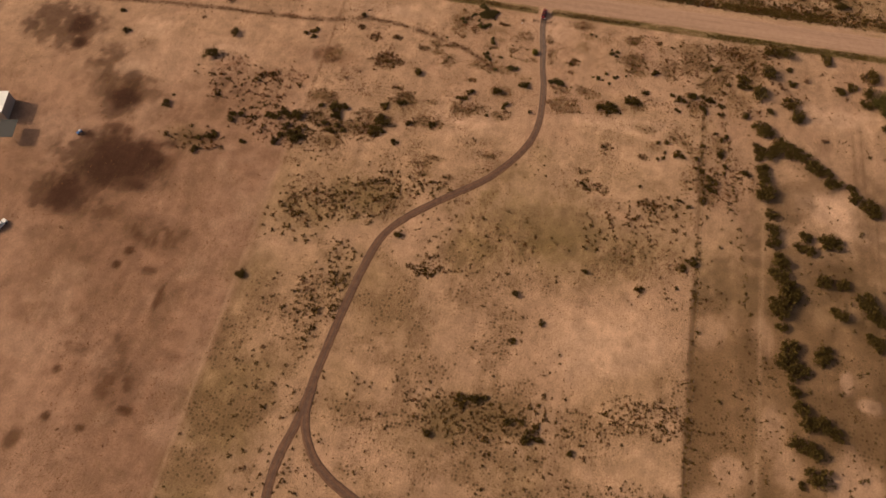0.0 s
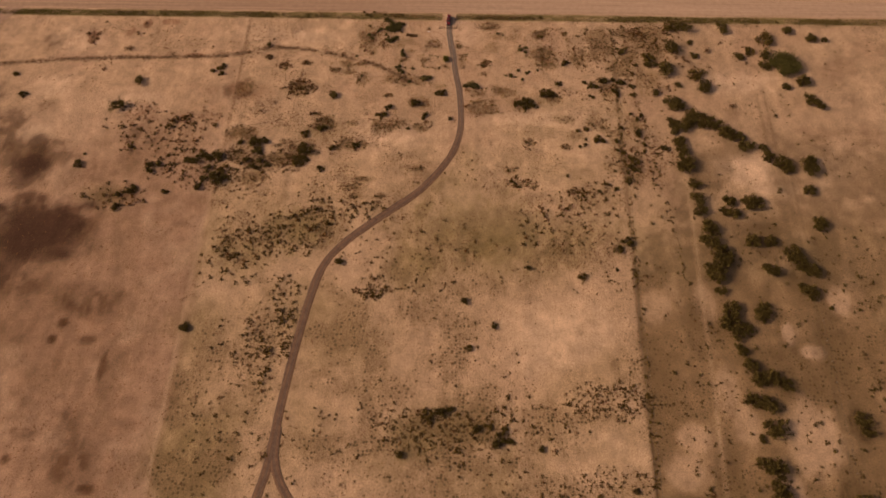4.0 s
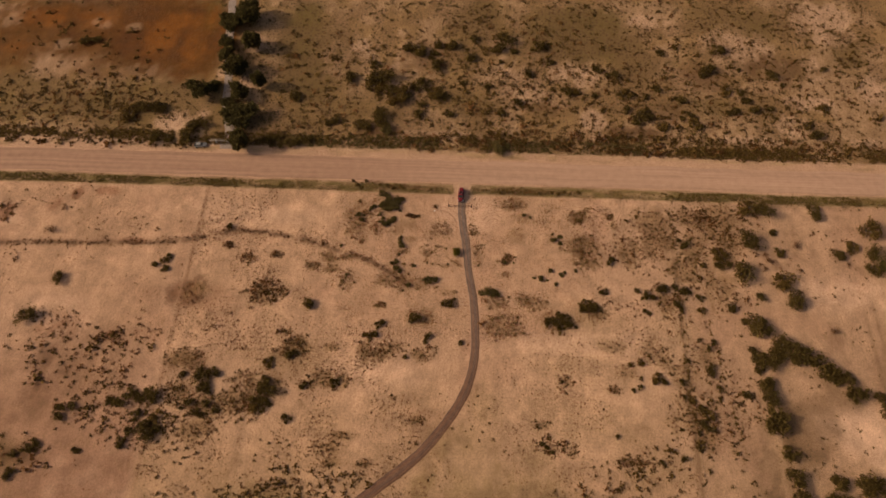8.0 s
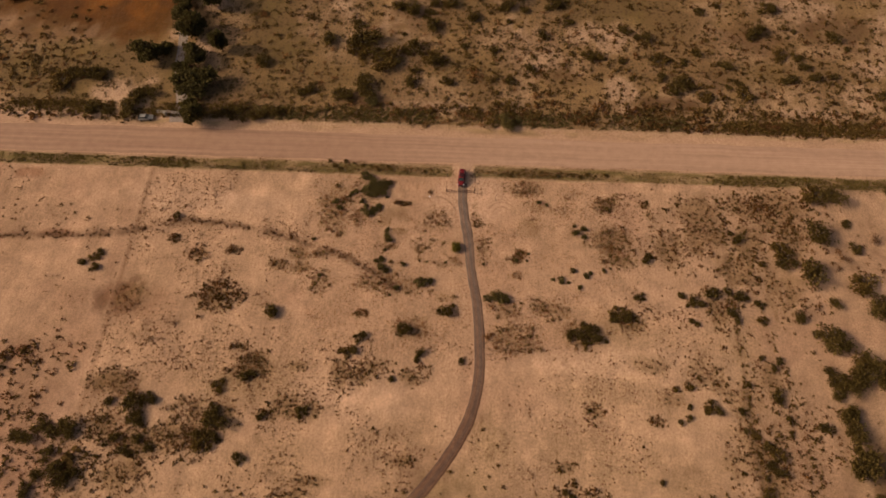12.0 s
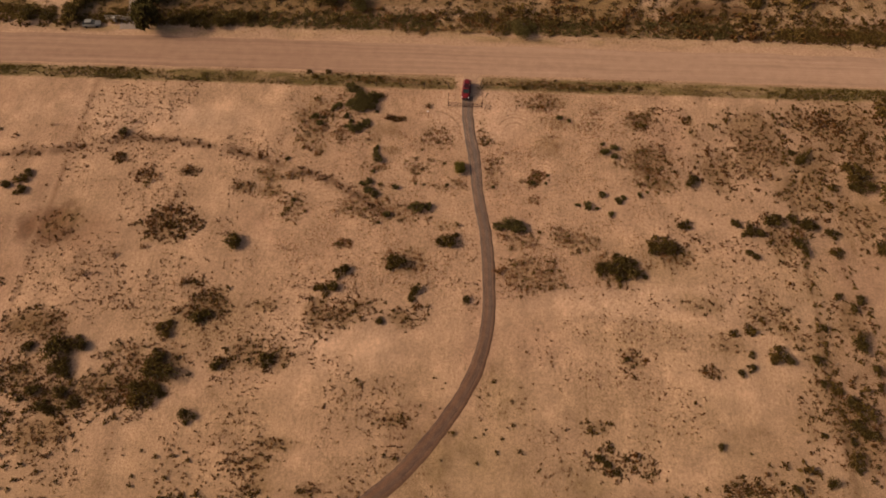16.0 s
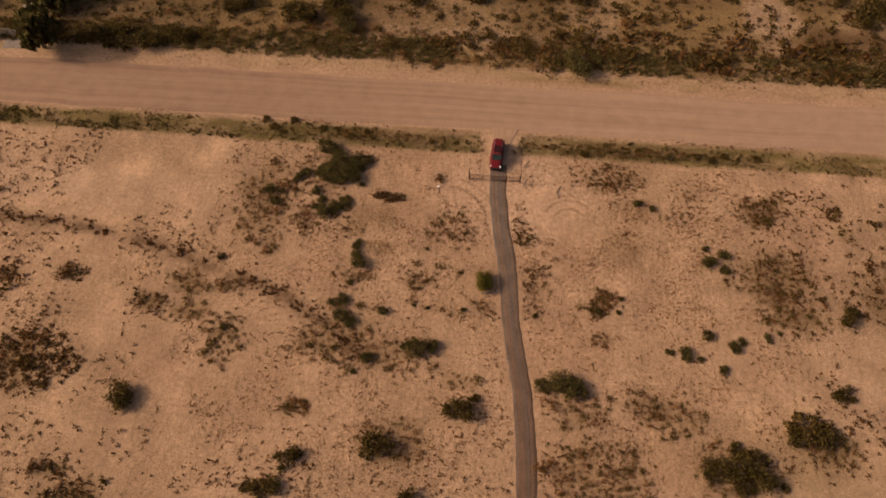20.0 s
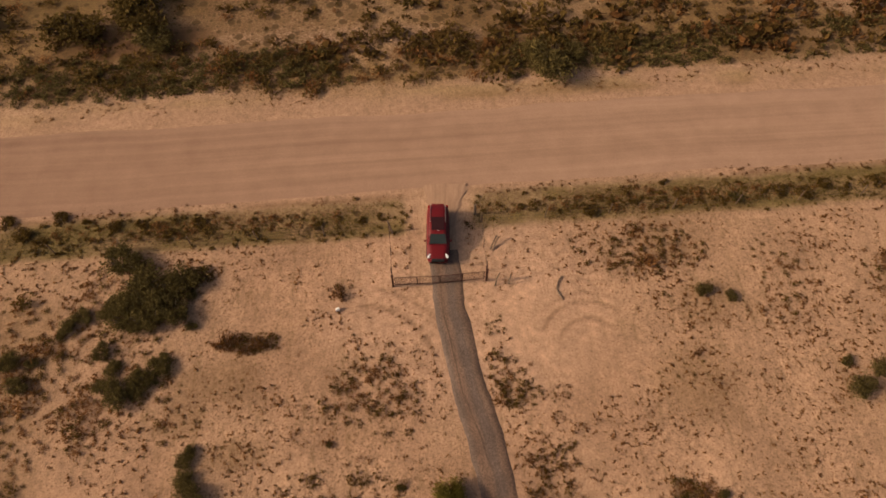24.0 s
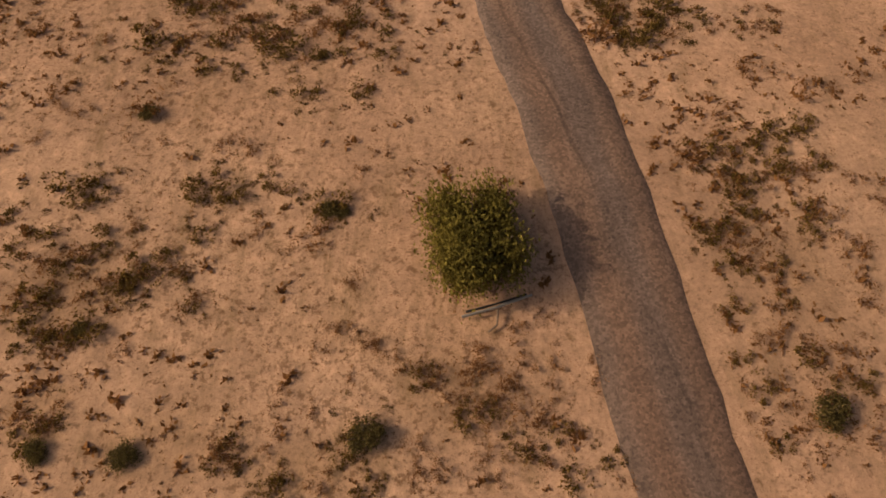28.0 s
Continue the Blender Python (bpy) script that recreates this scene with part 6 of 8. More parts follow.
BUSHES_ROUND_THE_BEND_THREE = [
    (56, -29.7, 0.9), (59.2, -29.1, 0.9), (61.6, -26.4, 1.6), (66.2, -25.6, 1.8), (68.8, -26.6, 1.8),
    (70.5, -26.9, 1.1), (66.2, -31.2, 1.1), (67.3, -33, 0.9), (73.3, -28.7, 1.2), (73.4, -33.3, 1.1),
    (82.5, -31.7, 1.5), (56.4, -33.9, 1.1), (57.5, -34.6, 0.9), (39.6, -32.6, 1.8), (38.4, -34, 1.1),
    (41.3, -33.7, 1.3), (30.6, -36.1, 1.3), (32.2, -37.4, 1.5), (29.8, -38.7, 1.3), (33.2, -38.9, 1.3),
    (28.2, -38.1, 1.1), (31.3, -40.3, 1.1), (35.8, -39.9, 0.9), (27.1, -39.4, 0.9), (-77.1, -59.7, 1.2),
    (-72.4, -60, 1.8), (-69.9, -59.3, 1.9), (-68, -58.6, 1.4), (-70.4, -62.5, 1.8), (-68.9, -63.9, 1.4),
]
BUSHES_ROUND_THE_BEND_FOUR = [
    (-71.7, -63.5, 1.2), (-71, -70.1, 1.2), (-73.4, -67.6, 1), (-68.4, -67.4, 1.4), (-65.7, -69.3, 1.2),
    (-69.3, -70.7, 1.2), (-76.4, -71.7, 0.8), (-75.3, -69.1, 0.6), (-54.1, -54.5, 1.2), (-52.8, -55, 1),
    (-52.6, -53.7, 0.8), (-53.3, -60.5, 1.4), (-51.9, -63.2, 2), (-52.7, -66.3, 2.2), (-53.6, -68.4, 1.6),
    (-55.1, -66.7, 1.4), (-50.8, -67.1, 1.2), (-45.6, -70.7, 1.2), (-47.7, -52.5, 1.1), (-46.2, -51.7, 0.9),
    (-42.1, -61.3, 0.9), (-33.7, -60, 1.2), (-32.7, -59.3, 0.8), (-36.8, -60, 0.6), (31.1, -56.6, 0.9),
    (26.4, -75.2, 1.2), (25, -74.2, 0.8), (27.7, -76.4, 0.8), (51, -58.2, 0.8), (53.1, -57.1, 0.7),
]
BUSHES_ROUND_THE_BEND_FIVE = [
    (53.5, -54.6, 0.6), (58.6, -54.8, 1.2), (57.4, -55.4, 0.9), (60.1, -55.1, 0.8), (53.9, -49.5, 0.9),
    (51.1, -50.5, 0.6), (67.4, -48.8, 0.8), (75.5, -42.8, 1.3), (74, -44.5, 0.8), (73.6, -50.8, 1.2),
    (73.7, -52.5, 1), (75.2, -56.6, 1.2), (75, -59.6, 1), (70.9, -63.9, 1.4), (69.3, -62.4, 1),
    (69.4, -66.4, 1.4), (71.3, -68.2, 1.3), (68.2, -69.3, 1), (67.9, -72.6, 1), (68.1, -73.9, 0.9),
    (67.4, -60, 0.9), (65.1, -59.6, 0.7), (63.3, -76.4, 0.8), (63.6, -68.5, 0.7), (64.9, -55.4, 0.8),
    (71.4, -42.3, 0.8), (45.6, -71.3, 0.7), (57.1, -77.6, 0.7),
]
DRY_BUSHES_ROUND_THE_BEND = [
    (-14.6, -28.5, 0.6), (-66.6, -75.6, 0.8), (-67.6, -78.5, 0.8),
]
BUSHES_NORTH_THREE = [
    (-33.3, 59.2, 1.8), (-41.9, 52.1, 2), (-30.3, 52.1, 3.6), (-32.7, 49.9, 2.9), (-27.7, 53.9, 2.1),
    (-23.4, 45.5, 3.2), (-26.2, 47.5, 2.1), (-21.5, 44.5, 2.1), (-15.8, 50.1, 2.5), (-18.4, 49.5, 1.4),
    (-18.9, 56.1, 1.1), (-10.9, 59.1, 2.2), (-13, 63.4, 1.6), (-11.9, 65.8, 2.2), (-10.6, 69.8, 1.9),
    (-21.6, 67.9, 2), (-16.9, 66.2, 2.6), (-19.7, 66.8, 1.8), (-5.1, 69.9, 2.2), (-7.8, 69.5, 1.9),
    (2.3, 73.6, 1.9), (1.6, 63.9, 2.2), (12.5, 69.5, 2.2), (10.7, 68.4, 1.5), (12.6, 63, 1.5),
    (17.1, 68.2, 1.8), (14.4, 73.3, 2.6), (26.4, 70.8, 2.4), (29.1, 70.6, 1.5), (22.5, 57.9, 1.6),
]
BUSHES_NORTH_FOUR = [
    (-0.7, 51.9, 1.8), (-9.3, 45.5, 2.1), (-7.5, 45.1, 1.4), (-5.4, 37.8, 1.9), (-15.8, 37.5, 1.6),
    (-11.2, 47.9, 1.4), (-15.2, 41.3, 1.4), (-47.1, 32, 2), (-44.6, 32.9, 1.4), (-35.9, 31.7, 2.4),
    (-33.3, 31, 1.7), (-28.6, 35.4, 2.2), (-27.1, 29, 2.4), (-28.3, 32.1, 2.4), (-29.7, 37.8, 1.7),
    (12.8, 23.3, 3), (15.3, 24.8, 2), (11.1, 25, 2), (18.8, 44.1, 1.6), (12.7, 38.9, 1.6),
    (36.4, 49.6, 1.9), (39.1, 50.4, 1.4), (8.2, 50.8, 1.4), (30.7, 63.2, 1.4), (47.7, 59.9, 1.6),
    (51.1, 58, 1.8), (53.8, 58.2, 1.6), (56.5, 48.8, 1.9), (54.8, 49.3, 1.4), (46, 48.2, 1.9),
]
BUSHES_NORTH_FIVE = [
    (61.7, 39.8, 2.4), (59.8, 38.2, 1.7), (63.6, 41.4, 1.6), (56.8, 42.6, 1.4), (68.2, 51.9, 1.4),
    (64.4, 48.8, 1.8), (77.1, 72.9, 1.7), (71.2, 69.4, 1.5), (92.6, 72.1, 2.4), (87.4, 61.9, 2.5),
    (89.4, 63.5, 1.8), (85.2, 59.8, 1.6), (76.4, 47.4, 2.3), (74.8, 48.7, 1.4), (99.1, 62.9, 1.4),
    (92.8, 52.5, 1.8), (98, 52.2, 1.6), (94.8, 43.6, 2.4), (92.9, 42.8, 1.6), (101.7, 44.3, 1.7),
    (107, 45, 1.7), (99.1, 48.8, 1.6), (113.7, 56.4, 1.6), (129.7, 64.5, 1.3), (120.7, 34.2, 2),
    (119.2, 38.6, 1.5), (80.1, 37.3, 1.7), (68.1, 36.1, 1.5), (65, 39.2, 1.6), (76.2, 39.8, 1.4),
]
BUSHES_NORTH_SIX = [
    (78.9, 41.1, 1.2), (126, 45.5, 1.7), (110.3, 60.7, 2.1), (-121.6, 23.5, 1.7), (-114.1, 35.8, 2.1),
    (-109.8, 35.8, 2.4), (-106, 35.2, 1.7), (-117.4, 32.1, 2.4), (-142.7, 65.7, 2.2), (-139.1, 66.6, 1.9),
    (-93.7, 27.8, 2.4), (-90.5, 29.2, 2), (-94.9, 22.5, 2.4), (-105.8, 22, 2), (-100.8, 22.4, 1.7),
    (-63.6, 22.9, 2.4), (-58.4, 22.2, 2), (-67.1, 23.9, 2), (-53.7, 24.7, 1.7), (-117.2, 20.8, 1),
    (-60.2, 43, 2.1),
]
VERGE_SHRUBS = [
    (20.1, 8.4, 0.6), (17, 6.7, 0.6), (13.4, 6.1, 0.6), (25.8, 6.5, 0.8), (28.5, 6.9, 0.6),
    (30, 7, 0.6), (32.1, 6.6, 0.6), (22.8, 6.3, 0.5), (35.9, 6.9, 0.6), (38.5, 7, 0.7),
    (-31.5, 8.3, 0.6), (-29.1, 7.9, 0.7), (-26.9, 7.4, 0.6), (-22, 6.3, 0.5), (-34.3, 7.3, 0.7),
    (-24.5, 7.4, 0.5), (-19.8, 7.1, 0.5), (-15.1, 7.3, 0.4), (-32.6, 6.2, 0.5), (-35.9, 8.2, 0.6),
    (-8, 6.9, 0.4), (-9.9, 6.3, 0.4), (-6.1, 6.4, 0.3), (10.6, 6.1, 0.4), (7.6, 6.9, 0.3),
    (34.1, 7.3, 0.6),
]
BUSHES_BY_THE_GATE_THICK = [
    (-25, 0.1, 1.3), (-23.4, -1.5, 1.1), (-25.6, -0.3, 1.1), (-21.7, 0.3, 1.6), (-20.5, 1.2, 1.4),
    (-20.7, -0.9, 1.2), (-19.5, 0.3, 0.9), (-22.5, -0.6, 1.1), (-23.8, 2.6, 1.3), (-24.8, 3.3, 0.9),
    (-28.3, -1.7, 0.9), (-29, -2.4, 0.8), (-27.6, -1.1, 0.8), (-24.6, -5.5, 1.1), (-25.2, -6.8, 1.2),
    (-23.7, -7.4, 1.2), (-22.6, -6.6, 1), (-25.5, -4, 0.8), (-21.6, -5.2, 0.9), (-21, -4.6, 0.6),
    (-19.2, -2.5, 0.5), (-18.6, 1.9, 0.5), (-18.5, -18.1, 0.5), (14.8, -19.6, 0.5), (17.4, -19.4, 0.4),
    (17.8, -17.6, 0.4), (-3.5, -15.5, 0.3), (-8.6, -12.2, 0.4),
]
BUSHES_BY_THE_GATE_TALL = [
    (-18.4, -13.9, 1), (-17.9, -15.3, 1), (-18.5, -12.7, 0.8), (-18.3, -11.9, 0.5), (-20.8, 0.9, 1.6),
    (-19.8, 2.3, 0.9), (-22.2, -0.1, 1.4), (-23.7, 1.2, 1.5), (-24.3, -1.6, 1.2), (-20.9, -5.6, 1),
    (-21.8, -6.4, 1.1), (-25.3, 3.4, 1.3), (-22.6, -7.4, 1), (-22.7, -1.6, 1.1),
]
BUSHES_BY_THE_GATE_WEST = [
    (-31.3, -6.5, 0.7), (-32.5, -4.2, 0.8), (-30.6, -4.4, 0.5), (29.7, -8.9, 0.5), (31.8, -9.9, 0.8),
    (20.6, -2.4, 0.6), (22.7, -2.9, 0.7),
]
DRY_BUSHES_NEAR = [
    (-7.9, -0.4, 1), (-16.7, -3.9, 1.1), (-15.5, -3.6, 0.8), (-14.1, -4.2, 1.1), (-14.9, -4.7, 0.6), (18.7, -7.4, 0.4),
]
LANE_TREES = [
    (-94.3, 42.4, 4.1), (-82, 53.3, 4.6), (-88.4, 66.1, 3), (-77.7, 33, 4), (-75.7, 20.1, 2.2),
    (-83.6, 38.3, 2.3), (-87.4, 59.7, 2.3), (-79.5, 66.5, 2.3), (-89.8, 46.2, 2.3), (-80.1, 42.4, 2.5),
    (-72.9, 47, 1.6), (-77.6, 24.2, 1.8), (-88.8, 76.6, 3), (-84.1, 79.6, 3.4),
]

KINDS = []
for k in range(6):
    KINDS.append(shrub("mesquite_bush", "rounded dark green mesquite bush growing in sand", "bush", 100 + k, 760, 0.15, (0.75, 0.9, 0.7, 0.85, 0.65, 0.8)[k], 11 + k, LEAF, "green bushes"))
OLIVES = []
for k in range(3):
    OLIVES.append(shrub("saltbush", "low olive-brown saltbush with sparse twigs", "bush", 140 + k, 600, 0.16, 0.55, 7, SCRUB_LEAF, "olive bushes"))
FINE = [shrub("mesquite_bush", "rounded dark green mesquite bush near the gate", "bush", 160 + k, 2800, 0.088, (0.8, 0.7, 0.9)[k], 15, GATE_LEAF, "green bushes") for k in range(3)]
FIRST = {}
DRY_BUSHES = []
for k in range(2):
    ob = thing("dry_bush", "leafless reddish-brown bush of dry twigs on sand", "bush", "dry bushes")
    v, f = leaf_cloud(170 + k, 280, 0.2, 0.6, 9, 0.75, 0.2, 0.07, (0.2, 0.5), 0.5)
    twigs = new("crown", mesh_np("crown", v, f, DRY_LEAF))
    twigs.parent = ob
    part("branchwork", stems(170 + k, 0.6, 9, 0.7, 0.02), BARK, ob)
    DRY_BUSHES.append(ob)


def plant(kinds, x, y, r, turn, stretch=1.0):
    """The first plant of a kind stands where it was built for; the later ones are copies."""
    k = kinds[int((abs(x) * 7.3 + abs(y) * 3.1) * 10) % len(kinds)]
    m = pose(x, y, -0.04, 0, 0, turn) @ Matrix.Diagonal((r * stretch, r / stretch, r * 0.95, 1))
    if k.name not in FIRST:
        FIRST[k.name] = True
        k.matrix_basis = m
    else:
        copy_thing(k, m)


rng = random.Random(4)
for rows_, grow in ((BUSHES_ROUND_THE_BEND, 1.02), (BUSHES_ROUND_THE_BEND_TWO, 1.02), (BUSHES_ROUND_THE_BEND_THREE, 1.02), (BUSHES_ROUND_THE_BEND_FOUR, 1.02), (BUSHES_ROUND_THE_BEND_FIVE, 1.02), (BUSHES_WEST_OF_THE_DRIVE, 1.12), (BUSHES_EAST, 1.08), (BUSHES_EAST_CORNER, 1.05), (BUSHES_WEST_PADDOCK, 1.05), (BUSHES_EAST_TWO, 1.15),
                   (BUSHES_SOUTH, 1.15), (BUSHES_SOUTH_EDGE, 1.15),
                   (BUSHES_WEST, 1.15), (BUSHES_NORTH_THREE, 1.0), (BUSHES_NORTH_FOUR, 1.0), (BUSHES_NORTH_FIVE, 1.0), (BUSHES_NORTH_SIX, 1.0), (VERGE_SHRUBS, 0.8), (BUSHES_BY_THE_GATE_WEST, 1.25), (BUSHES_BY_THE_GATE_THICK, 1.12), (BUSHES_BY_THE_GATE_TALL, 1.4), (BUSHES_AT_THE_DRIVE, 1.1)):
    for x, y, r in rows_:
        olive = rng.random() < 0.15
        if math.hypot(x + 0.4, y + 16.6) > 3:
            plant(OLIVES if r < 0.75 and y > -2 and abs(x) < 45 else FINE if abs(x) < 42 and y > -32 and y < 30 else OLIVES if olive else KINDS, x, y, r * grow * 1.0 * rng.uniform(0.88, 1.12), rng.uniform(0, 360), rng.uniform(0.88, 1.14))


for x, y, r in DRY_BUSHES_NEAR + DRY_BUSHES_ROUND_THE_BEND + DRY_BUSHES_EAST_CORNER + DRY_BUSHES_WEST_PADDOCK:
    plant(DRY_BUSHES, x, y, r * 1.1, x * 50, 1.1)


def tree(name, label, seed, high, radius, trunk_high, mat, n, leaf, group, lobes=9):
    ob = thing(name, label, "tree", group)
    v, f = leaf_cloud(seed, n, leaf, 1.0, lobes, 0.8, 0.4, 0.4, (0.2, 0.48), 0.66)
    v = v * np.array((radius, radius, high - trunk_high)) + np.array((0, 0, trunk_high * 0.8))
    crown = new("crown", mesh_np("crown", v, f, mat))
    crown.parent = ob
    bm = bmesh.new()
    r = random.Random(seed)
    tube(bm, (0, 0, -0.1), (0.1, 0.05, trunk_high), 0.22, 0.16, 9)
    part("trunk", bm, BARK, ob)
    for k in range(5):
        bm = bmesh.new()
        a = k * 1.3 + r.uniform(0, 0.6)
        mid = Vector((math.cos(a) * radius * 0.3, math.sin(a) * radius * 0.3, trunk_high + (high - trunk_high) * 0.3))
        tube(bm, (0.1, 0.05, trunk_high * 0.9), mid, 0.12, 0.08, 6)
        tube(bm, mid, (math.cos(a) * radius * 0.65, math.sin(a) * radius * 0.65, trunk_high + (high - trunk_high) * 0.65), 0.08, 0.03, 6)
        part("limb", bm, BARK, ob)
    return ob


LANE = [tree("lane_tree", "tall dark tree beside the grey lane", 200 + k, 7.0, 2.7, 1.3, DARK_LEAF, 4200, 0.17, "trees along the lane", 15) for k in range(3)]
for k, (x, y, r) in enumerate(LANE_TREES):
    m = pose(x, y, -0.05, 0, 0, 77 * k) @ Matrix.Diagonal((r / 2.8, r / 2.8, 0.85 + 0.22 * math.sin(k * 2.1), 1))
    if k < len(LANE):
        LANE[k].matrix_basis = m
    else:
        copy_thing(LANE[k % 3], m)
GROVE = [tree("yard_tree", "dark tree crowding the white-roofed house", 220 + k, 5.0, 2.6, 1.2, DARK_LEAF, 1200, 0.45, "trees round the house") for k in range(2)]
for k, (x, y, r) in enumerate(TREES_BY_THE_SOUTH_HOUSE):
    if y < -262 and 121 < x < 141:
        continue
    m = pose(x, y, -0.05, 0, 0, 53 * k) @ Matrix.Diagonal((r / 2.3, r / 2.3, 0.9 + 0.2 * math.sin(k * 1.7), 1))
    if k < len(GROVE):
        GROVE[k].matrix_basis = m
    else:
        copy_thing(GROVE[k % 2], m)
broad = tree("broad_tree", "broad spreading green tree in open sand", 240, 3.2, 6.4, 0.6, BROAD_LEAF, 9000, 0.075, "", 26)
broad.matrix_basis = pose(135.5, -17, -0.05, 0, 0, 30)
# the bush beside the driveway that the camera ends on
near_bush = thing("mesquite_bush", "rounded dark green mesquite bush beside the driveway", "bush", "green bushes", pose(-0.45, -16.7, -0.03, 0, 0, 12))
v, f = leaf_cloud(31, 26000, 0.066, 0.85, 24, 0.8, 0.4, 0.26, (0.3, 0.55), 0.6)
crown = new("crown", mesh_np("crown", v * np.array((1.12, 1.5, 1.7)), f, NEAR_LEAF))
crown.parent = near_bush
bm = stems(31, 1.3, 9, 0.9, 0.05)
part("branchwork", bm, BARK, near_bush)


# ---- scrub: low plants that nobody could count, in ragged clusters ----
def tuft(seed, n, leaf, high, slim=0.36):
    """Corners and faces of one low, roundish tuft of radius about 1."""
    r = np.random.RandomState(seed)
    ang = r.uniform(0, 2 * np.pi, n)
    edge = 0.82 + 0.15 * np.sin(2 * ang + seed) + 0.12 * np.sin(5 * ang + 2 * seed)
    rad = edge * r.rand(n) ** 0.9
    out = np.stack([np.cos(ang), np.sin(ang), np.zeros(n)], -1)
    pos = out * rad[:, None]
    pos[:, 2] = high * np.sqrt(np.clip(1 - (rad / 1.1) ** 2, 0.05, 1)) * r.uniform(0.2, 1, n)
    a = out * 0.55 + r.normal(size=(n, 3)) * 0.45 + np.array((0, 0, 0.3))
    a /= np.linalg.norm(a, axis=1)[:, None]
    b = np.cross(a, r.normal(size=(n, 3)) * 0.5 + np.array((0, 0, 0.9)))
    b /= np.linalg.norm(b, axis=1)[:, None]
    s = (leaf * r.uniform(0.55, 1.4, n))[:, None]
    v = np.stack([pos - a * s * 0.5, pos + b * s * slim, pos + a * s * 0.6, pos - b * s * slim], 1)
    v[..., 2] = np.maximum(v[..., 2], 0.01)
    return v.reshape(-1, 3), np.arange(4 * n).reshape(n, 4)


def scatter(name, label, places, sizes, mat, seed, leaves=13, high=0.55, leaf=0.55, variants=6, kind="stuff", slim=0.36, cloud=None):
    """Many small plants of a few leaves each, joined into one mesh."""
    r = np.random.RandomState(seed)
    if not len(places):
        return None
    cloud = cloud or [tuft(seed + k, leaves, leaf, high, slim) for k in range(variants)]
    pick = r.randint(0, variants, len(places))
    all_v, all_f, base = [], [], 0
    for k in range(variants):
        at, s = places[pick == k], sizes[pick == k]
        if not len(at):
            continue
        v, f = cloud[k]
        a = r.uniform(0, 2 * np.pi, len(at))
        ca, sa = np.cos(a)[:, None], np.sin(a)[:, None]
        x = (v[None, :, 0] * ca - v[None, :, 1] * sa) * s[:, None] + at[:, :1]
        y = (v[None, :, 0] * sa + v[None, :, 1] * ca) * s[:, None] + at[:, 1:2]
        z = np.broadcast_to(v[None, :, 2], x.shape) * s[:, None] - 0.05
        all_v.append(np.stack([x, y, z], -1).reshape(-1, 3))
        all_f.append((f[None] + (np.arange(len(at)) * len(v))[:, None, None]).reshape(-1, 4) + base)
        base += len(at) * len(v)
    ob = new(name, mesh_np(name, np.concatenate(all_v), np.concatenate(all_f), mat))
    return tagged(ob, label, "plants", kind=kind)


def off_the_tracks(p, margin=0.3):
    """Only the places that lie on neither road nor driveway."""
    ok = ~((p[:, 1] > road_south(p[:, 0]) - 0.6) & (p[:, 1] < road_north(p[:, 0]) + 2.0))
    ok &= ~((np.abs(p[:, 0] - 0.3) < 2.2) & (p[:, 1] > -1) & (p[:, 1] < 10))
    for k in range(0, len(line), 4):
        ok &= (p[:, 0] - line[k, 0]) ** 2 + (p[:, 1] - line[k, 1]) ** 2 > (1.6 + margin) ** 2
    return p[ok]


